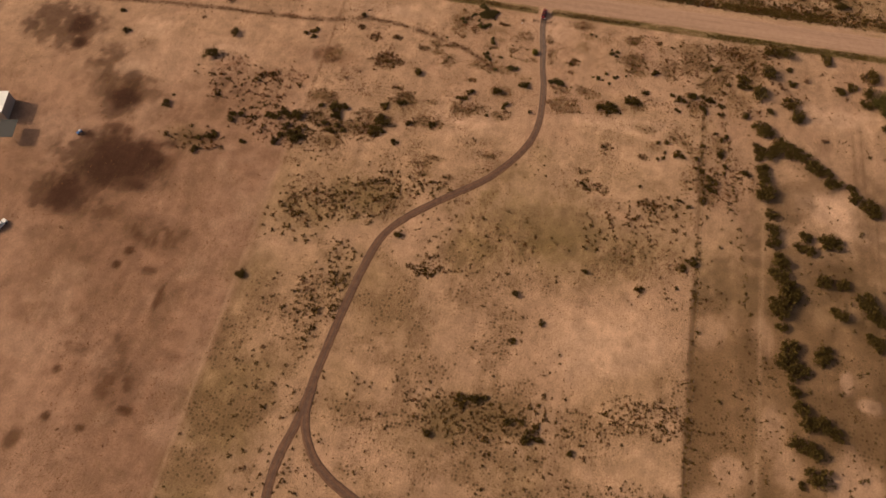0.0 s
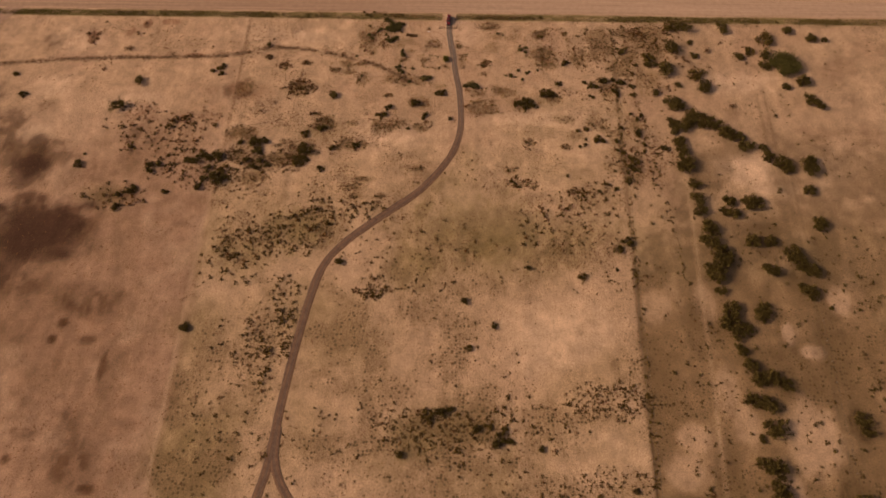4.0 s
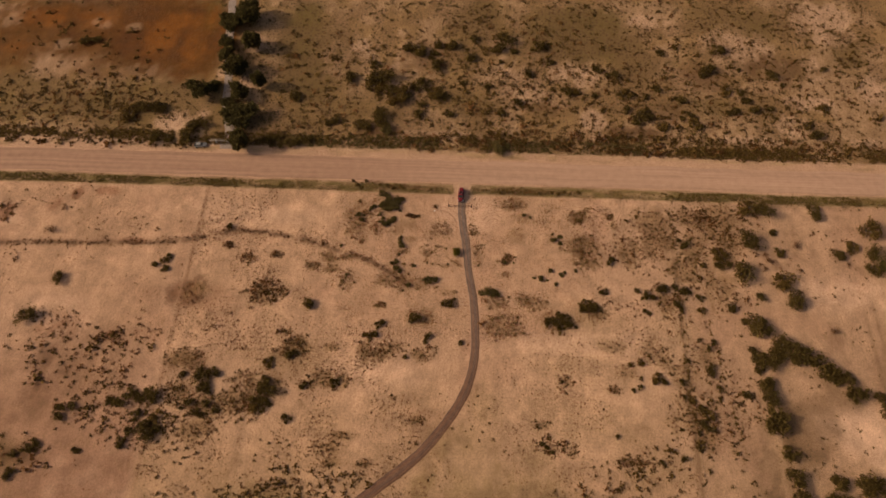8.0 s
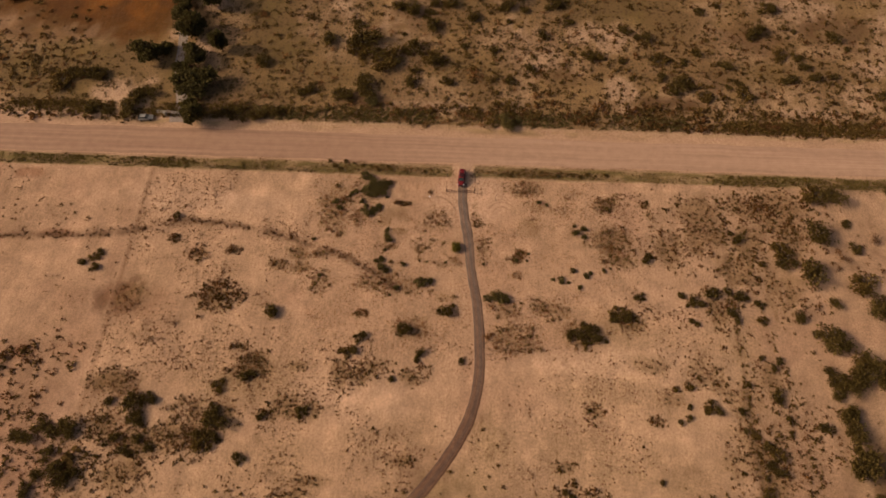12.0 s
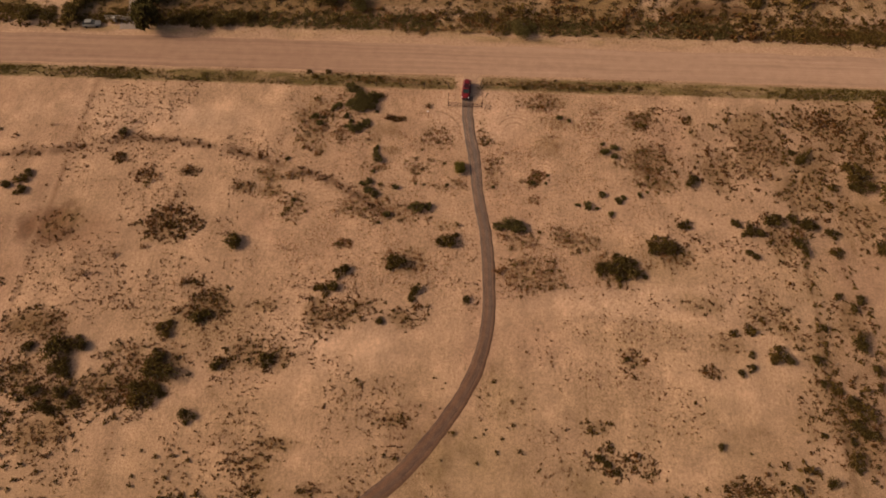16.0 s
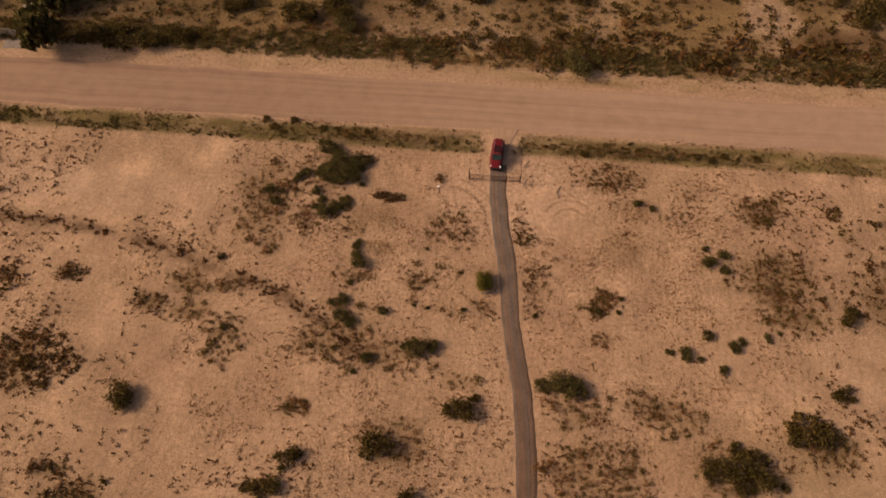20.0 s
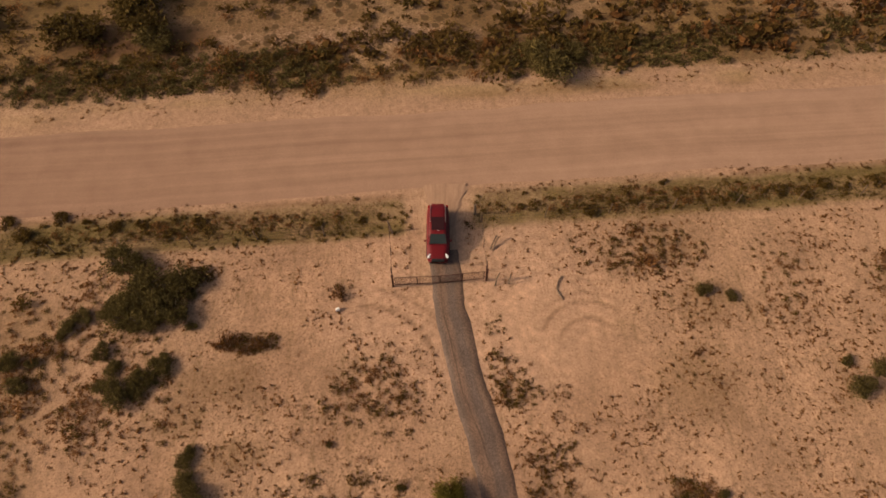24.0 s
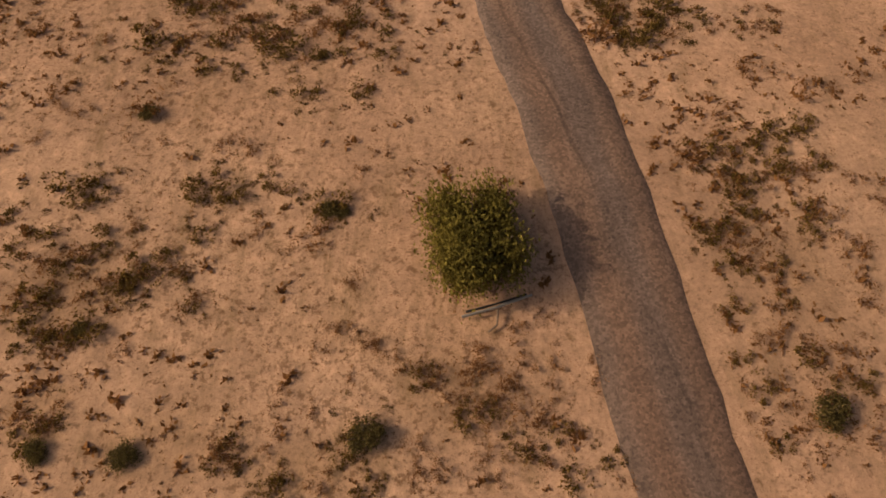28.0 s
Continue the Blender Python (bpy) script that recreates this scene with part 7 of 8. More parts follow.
r = np.random.RandomState(12)
BEND = (SCRUB_ROUND_THE_BEND, SCRUB_ROUND_THE_BEND_TWO, SCRUB_ROUND_THE_BEND_THREE, SCRUB_ROUND_THE_BEND_FOUR, SCRUB_ROUND_THE_BEND_FIVE, SCRUB_ROUND_THE_BEND_SIX)
kinds = {"scrub": [], "dry": [], "near_scrub": [], "near_dry": []}
for rows_, dry in ((SCRUB_NEAR, 0.6), (SCRUB_NEAR_TWO, 0.6), (SCRUB_NEAR_THREE, 0.3), (SCRUB_EAST, 0.5), (SCRUB_EAST_CORNER, 0.85), (SCRUB_WEST_PADDOCK, 0.8), (SCRUB_WEST, 0.25), (SCRUB_SOUTH, 0.15), (SCRUB_SOUTH_TWO, 0.25), (SCRUB_NORTH, 0.3), (SCRUB_BY_THE_GATE, 0.6), (SCRUB_BY_THE_GATE_TWO, 0.2), (SCRUB_ROUND_THE_BEND, 0.45), (SCRUB_ROUND_THE_BEND_TWO, 0.45), (SCRUB_ROUND_THE_BEND_THREE, 0.45), (SCRUB_ROUND_THE_BEND_FOUR, 0.45), (SCRUB_ROUND_THE_BEND_FIVE, 0.45), (SCRUB_ROUND_THE_BEND_SIX, 0.45)):
    for cx, cy, rx_, ry_, n, s in rows_:
        # plants keep a distance from each other, as their roots make them do
        gap = math.sqrt(math.pi * rx_ * ry_ / n) * (0.78 if rows_ in BEND else 1.06)
        u, v = np.meshgrid(np.arange(-rx_ * 1.3, rx_ * 1.3, gap), np.arange(-ry_ * 1.3, ry_ * 1.3, gap))
        p = np.stack([u.ravel() + cx, v.ravel() + cy], -1) + r.uniform(-0.48, 0.48, (u.size, 2)) * gap
        d = np.hypot((p[:, 0] - cx) / rx_, (p[:, 1] - cy) / ry_) + (fbm(p[:, 0], p[:, 1], max(rx_, ry_) * 0.7, 57) - 0.5) * 1.3
        p = p[d + r.normal(0, 0.12, len(p)) < 1.0]
        size = s * (1.15 if rows_ in BEND else 1.0) * np.exp(r.normal(0, 0.38, len(p)))
        is_dry = r.rand(len(p)) < dry
        close = "near_" if abs(cx) < 42 and cy > -48 else ""
        kinds[close + "dry"].append(np.column_stack([p, size * (0.9 if close else 1.0)])[is_dry])
        kinds[close + "scrub"].append(np.column_stack([p, size * (0.9 if close else 1.0)])[~is_dry])
for key, mat, label, leaves, leaf in (("scrub", FAR_SCRUB, "low dark olive scrub in loose clusters", 19, 0.45), ("dry", DRY_LEAF, "dry reddish-brown weeds in loose clusters", 20, 0.42),
                                      ("near_scrub", SCRUB_LEAF, "low olive scrub near the gate and driveway", 120, 0.23), ("near_dry", NEAR_DRY, "dry reddish-brown weeds near the gate and driveway", 100, 0.22)):
    rows_ = off_the_tracks(np.concatenate(kinds[key]), -0.1)
    scatter("scrub" if "scrub" in key else "dry_weeds", label, rows_[:, :2], rows_[:, 2], mat, 300 + leaves, leaves, 0.45 if "near" in key else 0.34, leaf, slim=0.22 if "near" in key else 0.32)


for rows_, mat, name, label, n, slim in ((CLUMPS_GREEN + CLUMPS_GREEN_TWO + CLUMPS_GREEN_THREE, CLUMP_LEAF, "low_scrub", "small olive-green scrub plants beside the driveway", 200, 0.26),
                                        (CLUMPS_DRY + CLUMPS_DRY_TWO + CLUMPS_DRY_THREE + CLUMPS_DRY_FOUR, NEAR_DRY, "dry_weeds", "small dry brown weeds beside the driveway", 150, 0.2)):
    rows_ = np.array(rows_)
    lumps = [leaf_cloud(600 + n + k, n, 0.15, 0.5, 8 + k, 0.7, 0.3, slim, (0.2, 0.5), 0.7) for k in range(4)]
    # seedlings of each plant stand round it
    r = np.random.RandomState(n)
    young = np.repeat(rows_, 6, axis=0)
    away, ang = young[:, 2] * r.uniform(0.9, 3.2, len(young)), r.uniform(0, 2 * np.pi, len(young))
    young = np.column_stack([young[:, 0] + away * np.cos(ang), young[:, 1] + away * np.sin(ang), young[:, 2] * r.uniform(0.22, 0.6, len(young))])
    young = young[np.hypot(young[:, 0] + 0.45, young[:, 1] + 16.9) > 2.1]
    keep = off_the_tracks(young[:, :2], -0.05)
    young = young[np.isin(young[:, 0], keep[:, 0])]
    rows_ = np.concatenate([rows_ * np.array((1, 1, 1.55)), young])
    scatter(name, label, rows_[:, :2], rows_[:, 2], mat, n, variants=4, cloud=lumps)


places = np.array(THICKET_EAST + THICKET_EAST_MIDDLE + THICKET_EAST_LOW + THICKET_EAST_SOUTH)
lumps = [leaf_cloud(180 + k, 850, 0.165, 0.8, 12 + k, 0.75, 0.4, 0.34, (0.16, 0.44), 0.66) for k in range(4)]
scatter("thicket", "dark green mesquite thicket grown together in the eastern field", places[:, :2], places[:, 2] * 1.5, LEAF, 320, variants=4, cloud=lumps)
trail = spline([(-193, -25.3), (-147, -20), (-100, -17.7), (-84, -15.7), (-72.8, -12.2), (-63, -12.3), (-53.5, -13.3), (-44, -15.6), (-35, -18.3), (-29, -20), (-23, -23.2), (-15, -28)], 0.45)
p = np.concatenate([trail, trail]) + np.random.RandomState(8).normal(0, 0.75, (2 * len(trail), 2))
p = p[fbm(p[:, 0], p[:, 1], 5, 45) > 0.40]
scatter("trail_weeds", "low brown weeds along an old cattle trail", p, np.random.RandomState(9).uniform(0.16, 0.52, len(p)), DRY_LEAF, 330, 14)
# weeds that seed themselves along the wires, and along an old track east of them
for x0, x1, y0, y1, n, side, label in ((67.6, 65.8, 3, -284, 620, 0.7, "dark weeds lined up along the wire fence"), (73.0, 84.0, -8, -115, 230, 0.9, "dark weeds lined up along an old track")):
    r = np.random.RandomState(n)
    k = r.rand(n)
    p = np.column_stack([x0 + (x1 - x0) * k + r.normal(0, side, n), y0 + (y1 - y0) * k])
    p = p[fbm(p[:, 0], p[:, 1], 7, 49) > 0.42]
    scatter("fence_weeds", label, p, r.uniform(0.2, 0.62, len(p)), SCRUB_LEAF, 335, 20)


def sprinkle(n, x0, x1, y0, y1, seed, scale, low, high):
    """Places in a field, denser where slow noise is high."""
    r = np.random.RandomState(seed)
    p = np.column_stack([r.uniform(x0, x1, n), r.uniform(y0, y1, n)])
    k = fbm(p[:, 0], p[:, 1], scale, seed)
    return off_the_tracks(p[r.rand(n) < step(low, high, k) * (1 - 0.5 * bare_field(p[:, 0], p[:, 1]))], 0.1)


p = sprinkle(34000, -84, 67, -110, 5, 7, 9, 0.42, 0.64)
near = (np.abs(p[:, 0]) < 36) & (p[:, 1] > -42)
scatter("small_weeds", "small brown weeds dotted over the sand", p[~near], np.random.RandomState(1).uniform(0.13, 0.46, (~near).sum()), DRY_LEAF, 340, 8)
p = np.concatenate([p[near], sprinkle(20000, -40, 40, -46, 4.6, 27, 4.5, 0.36, 0.62)])
p = p[(np.hypot((p[:, 0] - 0.5) / 9, (p[:, 1] - 1) / 6.5) > 1) | (np.random.RandomState(30).rand(len(p)) < 0.3)]
p = p[np.hypot((p[:, 0] - 10) / 6.5, (p[:, 1] + 5.5) / 5.2) + np.random.RandomState(28).normal(0, 0.15, len(p)) > 1]
scatter("small_weeds", "small reddish-brown weeds dotted over the sand by the gate", p, np.random.RandomState(21).uniform(0.06, 0.25, len(p)) * np.random.RandomState(25).uniform(0.7, 1.25, len(p)), NEAR_DRY, 345, 13, 0.45, 0.55, slim=0.3)
p = sprinkle(17000, -130, 67, -285, -110, 9, 12, 0.40, 0.7)
scatter("small_weeds", "small brown weeds dotted over the sand", p, np.random.RandomState(2).uniform(0.15, 0.48, len(p)), DRY_LEAF, 350, 8)
p = sprinkle(2600, -84, 67, -285, -60, 19, 16, 0.42, 0.7)
scatter("small_scrub", "single dark scrub plants dotted over the field", p, np.random.RandomState(22).uniform(0.3, 0.75, len(p)), FAR_SCRUB, 355, 16)
p = sprinkle(4200, 67, 190, -285, 5, 10, 14, 0.40, 0.64)
scatter("small_scrub", "small olive scrub over stony soil", p, np.random.RandomState(3).uniform(0.2, 0.75, len(p)), FAR_SCRUB, 360, 10)
p = np.concatenate([sprinkle(420, 67, 160, -285, -40, 23, 18, 0.44, 0.62), sprinkle(500, 96, 150, -285, -90, 31, 12, 0.46, 0.6)])
scatter("dark_scrub", "dark scrub crowding the eastern field", p, np.random.RandomState(24).uniform(0.5, 1.25, len(p)), LEAF, 365, 40, 0.6, 0.3)
p = sprinkle(7000, -200, 200, 23, 130, 11, 10, 0.36, 0.62)
q = sprinkle(9000, -200, 200, 24, 130, 29, 13, 0.38, 0.64)
p = p[blobs(RUST_FIELD, p[:, 0], p[:, 1], 87) < 0.6]
q = q[blobs(RUST_FIELD, q[:, 0], q[:, 1], 87) < 0.35]
scatter("dark_scrub", "dark rounded scrub on the far side of the road", q, np.random.RandomState(26).uniform(0.35, 1.05, len(q)), LEAF, 375, 26, 0.6, 0.36)
scatter("small_scrub", "olive-brown scrub thick on the far side of the road", p, np.random.RandomState(4).uniform(0.25, 1.0, len(p)), FAR_SCRUB, 370, 22, 0.5, 0.4)
p = sprinkle(4200, -230, -84, -285, 4, 13, 11, 0.42, 0.66)
scatter("small_weeds", "sparse brown weeds on trampled ground", p, np.random.RandomState(5).uniform(0.2, 0.6, len(p)), DRY_LEAF, 380, 9)
p = sprinkle(30000, -20, 24, -30, 4, 17, 2.5, 0.30, 0.62)
scatter("seedlings", "tiny dry seedlings and leaf litter on sand", p, np.random.RandomState(6).uniform(0.02, 0.085, len(p)), NEAR_DRY, 390, 5)


def along_the_road(n, lo, hi, x0, x1, seed, patch, cut):
    """Places in a ragged band beside the road, in drifts."""
    r = np.random.RandomState(seed)
    x = r.uniform(x0, x1, n)
    y = lo + (hi - lo) * r.beta(1.6, 1.6, n) + 0.01 * x
    keep = (fbm(x * 0.45, y, patch, seed) + r.normal(0, 0.05, n) > cut) & (np.abs(x - 0.6) > 2.3 + 0.3 * np.maximum(y - 5, 0))
    return np.column_stack([x, y])[keep]


for n, lo, hi, x0, x1, patch, cut, s0, s1, leaves, leaf, mat, name, label in (
        (14000, 4.9, 8.3, -60, 62, 1.6, 0.42, 0.06, 0.18, 8, 0.6, GREEN_GRASS, "verge_turf", "short yellow-green turf along the road's edge"),
        (7000, 4.9, 8.6, -60, 62, 1.2, 0.47, 0.05, 0.14, 8, 0.6, STRAW, "verge_straw", "dry straw-coloured grass along the road's edge"),
        (1000, 4.6, 8.9, -60, 62, 2.4, 0.46, 0.12, 0.34, 36, 0.4, SCRUB_LEAF, "verge_weeds", "low brown and olive weeds among the verge grass"),
        (900, 8.1, 9.7, -60, 62, 2.0, 0.48, 0.10, 0.28, 50, 0.24, DRY_LEAF, "shoulder_weeds", "dry weeds on the road's sandy shoulder"),
        (8500, 4.8, 8.4, -240, -58, 4.0, 0.44, 0.12, 0.4, 9, 0.55, GREEN_GRASS, "verge_grass", "green and straw grass along the road's edge"),
        (7000, 4.8, 8.4, 60, 210, 4.0, 0.44, 0.12, 0.4, 9, 0.55, GREEN_GRASS, "verge_grass", "green and straw grass along the road's edge"),
        (760, 4.8, 8.6, -240, -58, 5.0, 0.44, 0.25, 0.6, 16, 0.45, SCRUB_LEAF, "verge_scrub", "low dark scrub along the road's near edge"),
        (640, 4.8, 8.6, 60, 210, 5.0, 0.44, 0.25, 0.6, 16, 0.45, SCRUB_LEAF, "verge_scrub", "low dark scrub along the road's near edge"),
        (2400, 21.9, 27.8, -62, 62, 5.0, 0.42, 0.22, 0.8, 44, 0.28, GATE_LEAF, "verge_scrub", "dense dark scrub along the road's far edge opposite the gate"),
        (900, 19.9, 22.0, -62, 62, 3.0, 0.47, 0.08, 0.26, 40, 0.26, NEAR_DRY, "shoulder_weeds", "dry weeds on the road's far shoulder"),
        (4300, 21.9, 27.5, -240, -62, 5.0, 0.42, 0.3, 0.85, 16, 0.45, SCRUB_LEAF, "verge_scrub", "dense dark scrub along the road's far edge"),
        (3800, 21.9, 27.5, 62, 210, 5.0, 0.42, 0.3, 0.85, 16, 0.45, SCRUB_LEAF, "verge_scrub", "dense dark scrub along the road's far edge")):
    p = along_the_road(n, lo, hi, x0, x1, 500 + n, patch, cut)
    scatter(name, label, p, np.random.RandomState(n).uniform(s0, s1, len(p)), mat, 400 + n, leaves, 0.6 if "s" == name[-1] or "scrub" in name else 0.38, leaf, slim=0.2 if "turf" in name or "straw" in name else 0.36)

# ---- the gate and its fences ----
def gate_leaf(at, length, lift, label, metal=None):
    """A tubular farm gate leaf, hinged at its base point, that runs along x."""
    g = thing("farm_gate", label, "gate", "gate leaves", at)
    bm = bmesh.new()
    for a, b in (((0, 0, 0.18), (0, 0, 1.3)), ((length, 0, 0.18 + lift), (length, 0, 1.3 + lift)), ((0, 0, 1.3), (length, 0, 1.3 + lift)), ((0, 0, 0.18), (length, 0, 0.18 + lift))):
        tube(bm, a, b, 0.03, None, 8)
    part("gate_frame", bm, metal or RUST, g, "rusty round-tube frame")
    for k in range(1, 6):
        bm = bmesh.new()
        z = 0.18 + (0.14, 0.31, 0.5, 0.71, 0.92)[k - 1]
        tube(bm, (0.02, 0, z), (length - 0.02, 0, z + lift), 0.02, None, 6)
        part("bar", bm, metal or RUST, g)
    bm = bmesh.new()
    box(bm, (length / 2, 0.0, 0.74 + lift / 2), (0.07, 0.05, 1.1), bevel=0.008)
    part("brace", bm, metal or RUST, g)
    for z in (0.45, 1.1):
        bm = bmesh.new()
        box(bm, (-0.05, 0, z), (0.12, 0.05, 0.05), bevel=0.008)
        part("hinge", bm, metal or RUST, g)
    return g


gate_leaf(pose(-3.5, 0.0, 0.0, 0, 0, -0.5), 3.42, -0.06, "rusty tubular farm gate leaf, closed across the driveway")
gate_leaf(pose(3.5, 0.05, 0.0, 0, 0, 181.0), 3.45, -0.12, "rusty tubular farm gate leaf, closed and sagging at its free end")
for x in (-3.7, 3.7):
    g = thing("gate_post", "square rusty steel gate post standing in sand", "post", "gate posts", pose(x, 0, 0))
    bm = bmesh.new()
    box(bm, (0, 0, 0.75), (0.16, 0.16, 1.75), bevel=0.012)
    part("shaft", bm, RUST, g)
    bm = bmesh.new()
    box(bm, (0, 0, 1.64), (0.2, 0.2, 0.035), bevel=0.008)
    part("cap", bm, RUST, g)
    bm = bmesh.new()
    tube(bm, (0.0, 0.12, -0.1), (0.0, 0.14, 2.2), 0.028, None, 6)
    part("pipe", bm, RUST, g, "thin rusty pipe tied to the post")


def wire_fence(label, a, b, gap, wires=(0.4, 0.8, 1.15), high=1.3, seed=0, thick=0.045, mat=None):
    """Posts in a line with strands of wire between them."""
    ob = thing("wire_fence", label, "fence")
    a, b = Vector((*a, 0)), Vector((*b, 0))
    count = max(1, round((b - a).length / gap))
    r = random.Random(seed)
    tops = []
    for k in range(count + 1):
        p = a.lerp(b, k / count)
        lean = Vector((r.uniform(-0.1, 0.1), r.uniform(-0.1, 0.1), high * r.uniform(0.92, 1.08)))
        bm = bmesh.new()
        tube(bm, p - Vector((0, 0, 0.1)), p + lean, thick * r.uniform(0.8, 1.2), None, 6)
        part("post", bm, mat or DEADWOOD, ob)
        tops.append((p, lean / lean.z))
    for z in wires:
        bm = bmesh.new()
        for (p, l), (q, m_) in zip(tops, tops[1:]):
            tube(bm, p + l * z, q + m_ * z, 0.008, None, 3)
        part("wire", bm, WIRE, ob)
    return ob


wire_fence("thin-posted wire fence along the dirt road", (-3.8, 5.3), (-140, 4.0), 5.5, seed=1)
wire_fence("thin-posted wire fence along the dirt road", (3.8, 5.6), (190, 7.2), 5.5, seed=2)
wire_fence("short wire fence that joins the gate post to the road fence", (-3.75, 0.9), (-3.8, 4.9), 2.0, seed=3, thick=0.03, mat=RUST)
wire_fence("short wire fence that joins the gate post to the road fence", (3.8, 0.9), (3.8, 5.2), 2.0, seed=5, thick=0.03, mat=RUST)
wire_fence("long straight wire fence between two fields", (68.4, 4.2), (66.8, -284), 6.0, seed=6, thick=0.06)
wire_fence("wire fence beside a worn double track", (127.0, -105), (125.0, -250), 7.0, seed=7, thick=0.06)


def stick(name, label, points, r, mat=DEADWOOD, category="stick"):
    bm = bmesh.new()
    for a, b in zip(points, points[1:]):
        tube(bm, a, b, r, r * 0.85, 6)
    return tagged(bm_object(name, bm, mat), label, category)


stick("wooden_stake", "weathered wooden stake leaning beside the gate", [(4.35, -0.55, -0.05), (4.5, -0.2, 0.5), (4.72, 0.0, 1.05)], 0.06)
stick("wooden_stake", "weathered wooden stake standing beside the gate", [(5.45, -0.45, -0.05), (5.5, -0.35, 0.6), (5.58, -0.2, 1.15)], 0.05)
stick("dead_branch", "bent dead branch lying on the sand", [(9.75, -0.1, 0.03), (9.35, -0.6, 0.05), (9.15, -1.2, 0.04), (9.25, -1.7, 0.05), (9.5, -2.2, 0.03)], 0.055)
stick("dead_branch", "weathered branch propped at the fence corner", [(4.3, 2.8, 0.02), (4.6, 3.3, 0.3), (4.95, 3.8, 0.55)], 0.06)
stick("dead_branch", "weathered branch propped at the fence corner", [(4.5, 2.7, 0.02), (4.8, 3.3, 0.25), (5.15, 3.75, 0.4)], 0.05)
stick("corner_post", "thick leaning wooden fence corner post", [(-3.6, 5.0, -0.05), (-3.75, 5.2, 0.7), (-3.9, 5.3, 1.3)], 0.085)
stick("corner_post", "thick dark fence corner post by the road", [(3.4, 6.4, -0.05), (3.4, 6.42, 1.35)], 0.11)
stick("pipe", "old pipe lying in front of the bush", [(-0.85, -18.4, 0.12), (-0.05, -18.22, 0.16), (0.72, -17.98, 0.18)], 0.035, GREY, "pipe")
stick("pipe", "thin dark pipe lying in front of the bush", [(-0.75, -18.28, 0.10), (0.0, -18.12, 0.13), (0.6, -17.95, 0.14)], 0.03, TRIM, "pipe")
stick("dead_branch", "forked dead twig poking out below the pipes", [(-0.05, -18.25, 0.1), (-0.1, -18.6, 0.06), (-0.3, -18.75, 0.03)], 0.025)
bucket = thing("bucket", "small white plastic bucket lying on the sand", "bucket", "", pose(-8.1, -1.8, 0.0))
bm = bmesh.new()
tube(bm, (-0.12, -0.05, 0.13), (0.14, 0.06, 0.14), 0.11, 0.14, 14)
part("body", bm, BUCKET, bucket)
bm = bmesh.new()
tube(bm, (0.13, 0.055, 0.14), (0.16, 0.065, 0.14), 0.155, 0.155, 14)
part("rim", bm, BUCKET, bucket)


# ---- the car ----
def loft(bm, sections):
    """A skin over rings of equal length."""
    rings = [[bm.verts.new(p) for p in s] for s in sections]
    n = len(rings[0])
    for a, b in zip(rings, rings[1:]):
        for k in range(n):
            bm.faces.new((a[k], a[(k + 1) % n], b[(k + 1) % n], b[k]))
    bm.faces.new(rings[0]), bm.faces.new(rings[-1][::-1])


def section(y, half, low, high, shoulder=0.85, round_=0.12):
    """A rounded ring across the car at y."""
    pts = [(-half * 0.92, low), (-half, low + round_), (-half, high - round_ * 1.5), (-half * shoulder, high - round_ * 0.3), (-half * 0.45, high)]
    pts += [(-x, z) for x, z in reversed(pts)]
    return [Vector((x, y, z)) for x, z in pts]


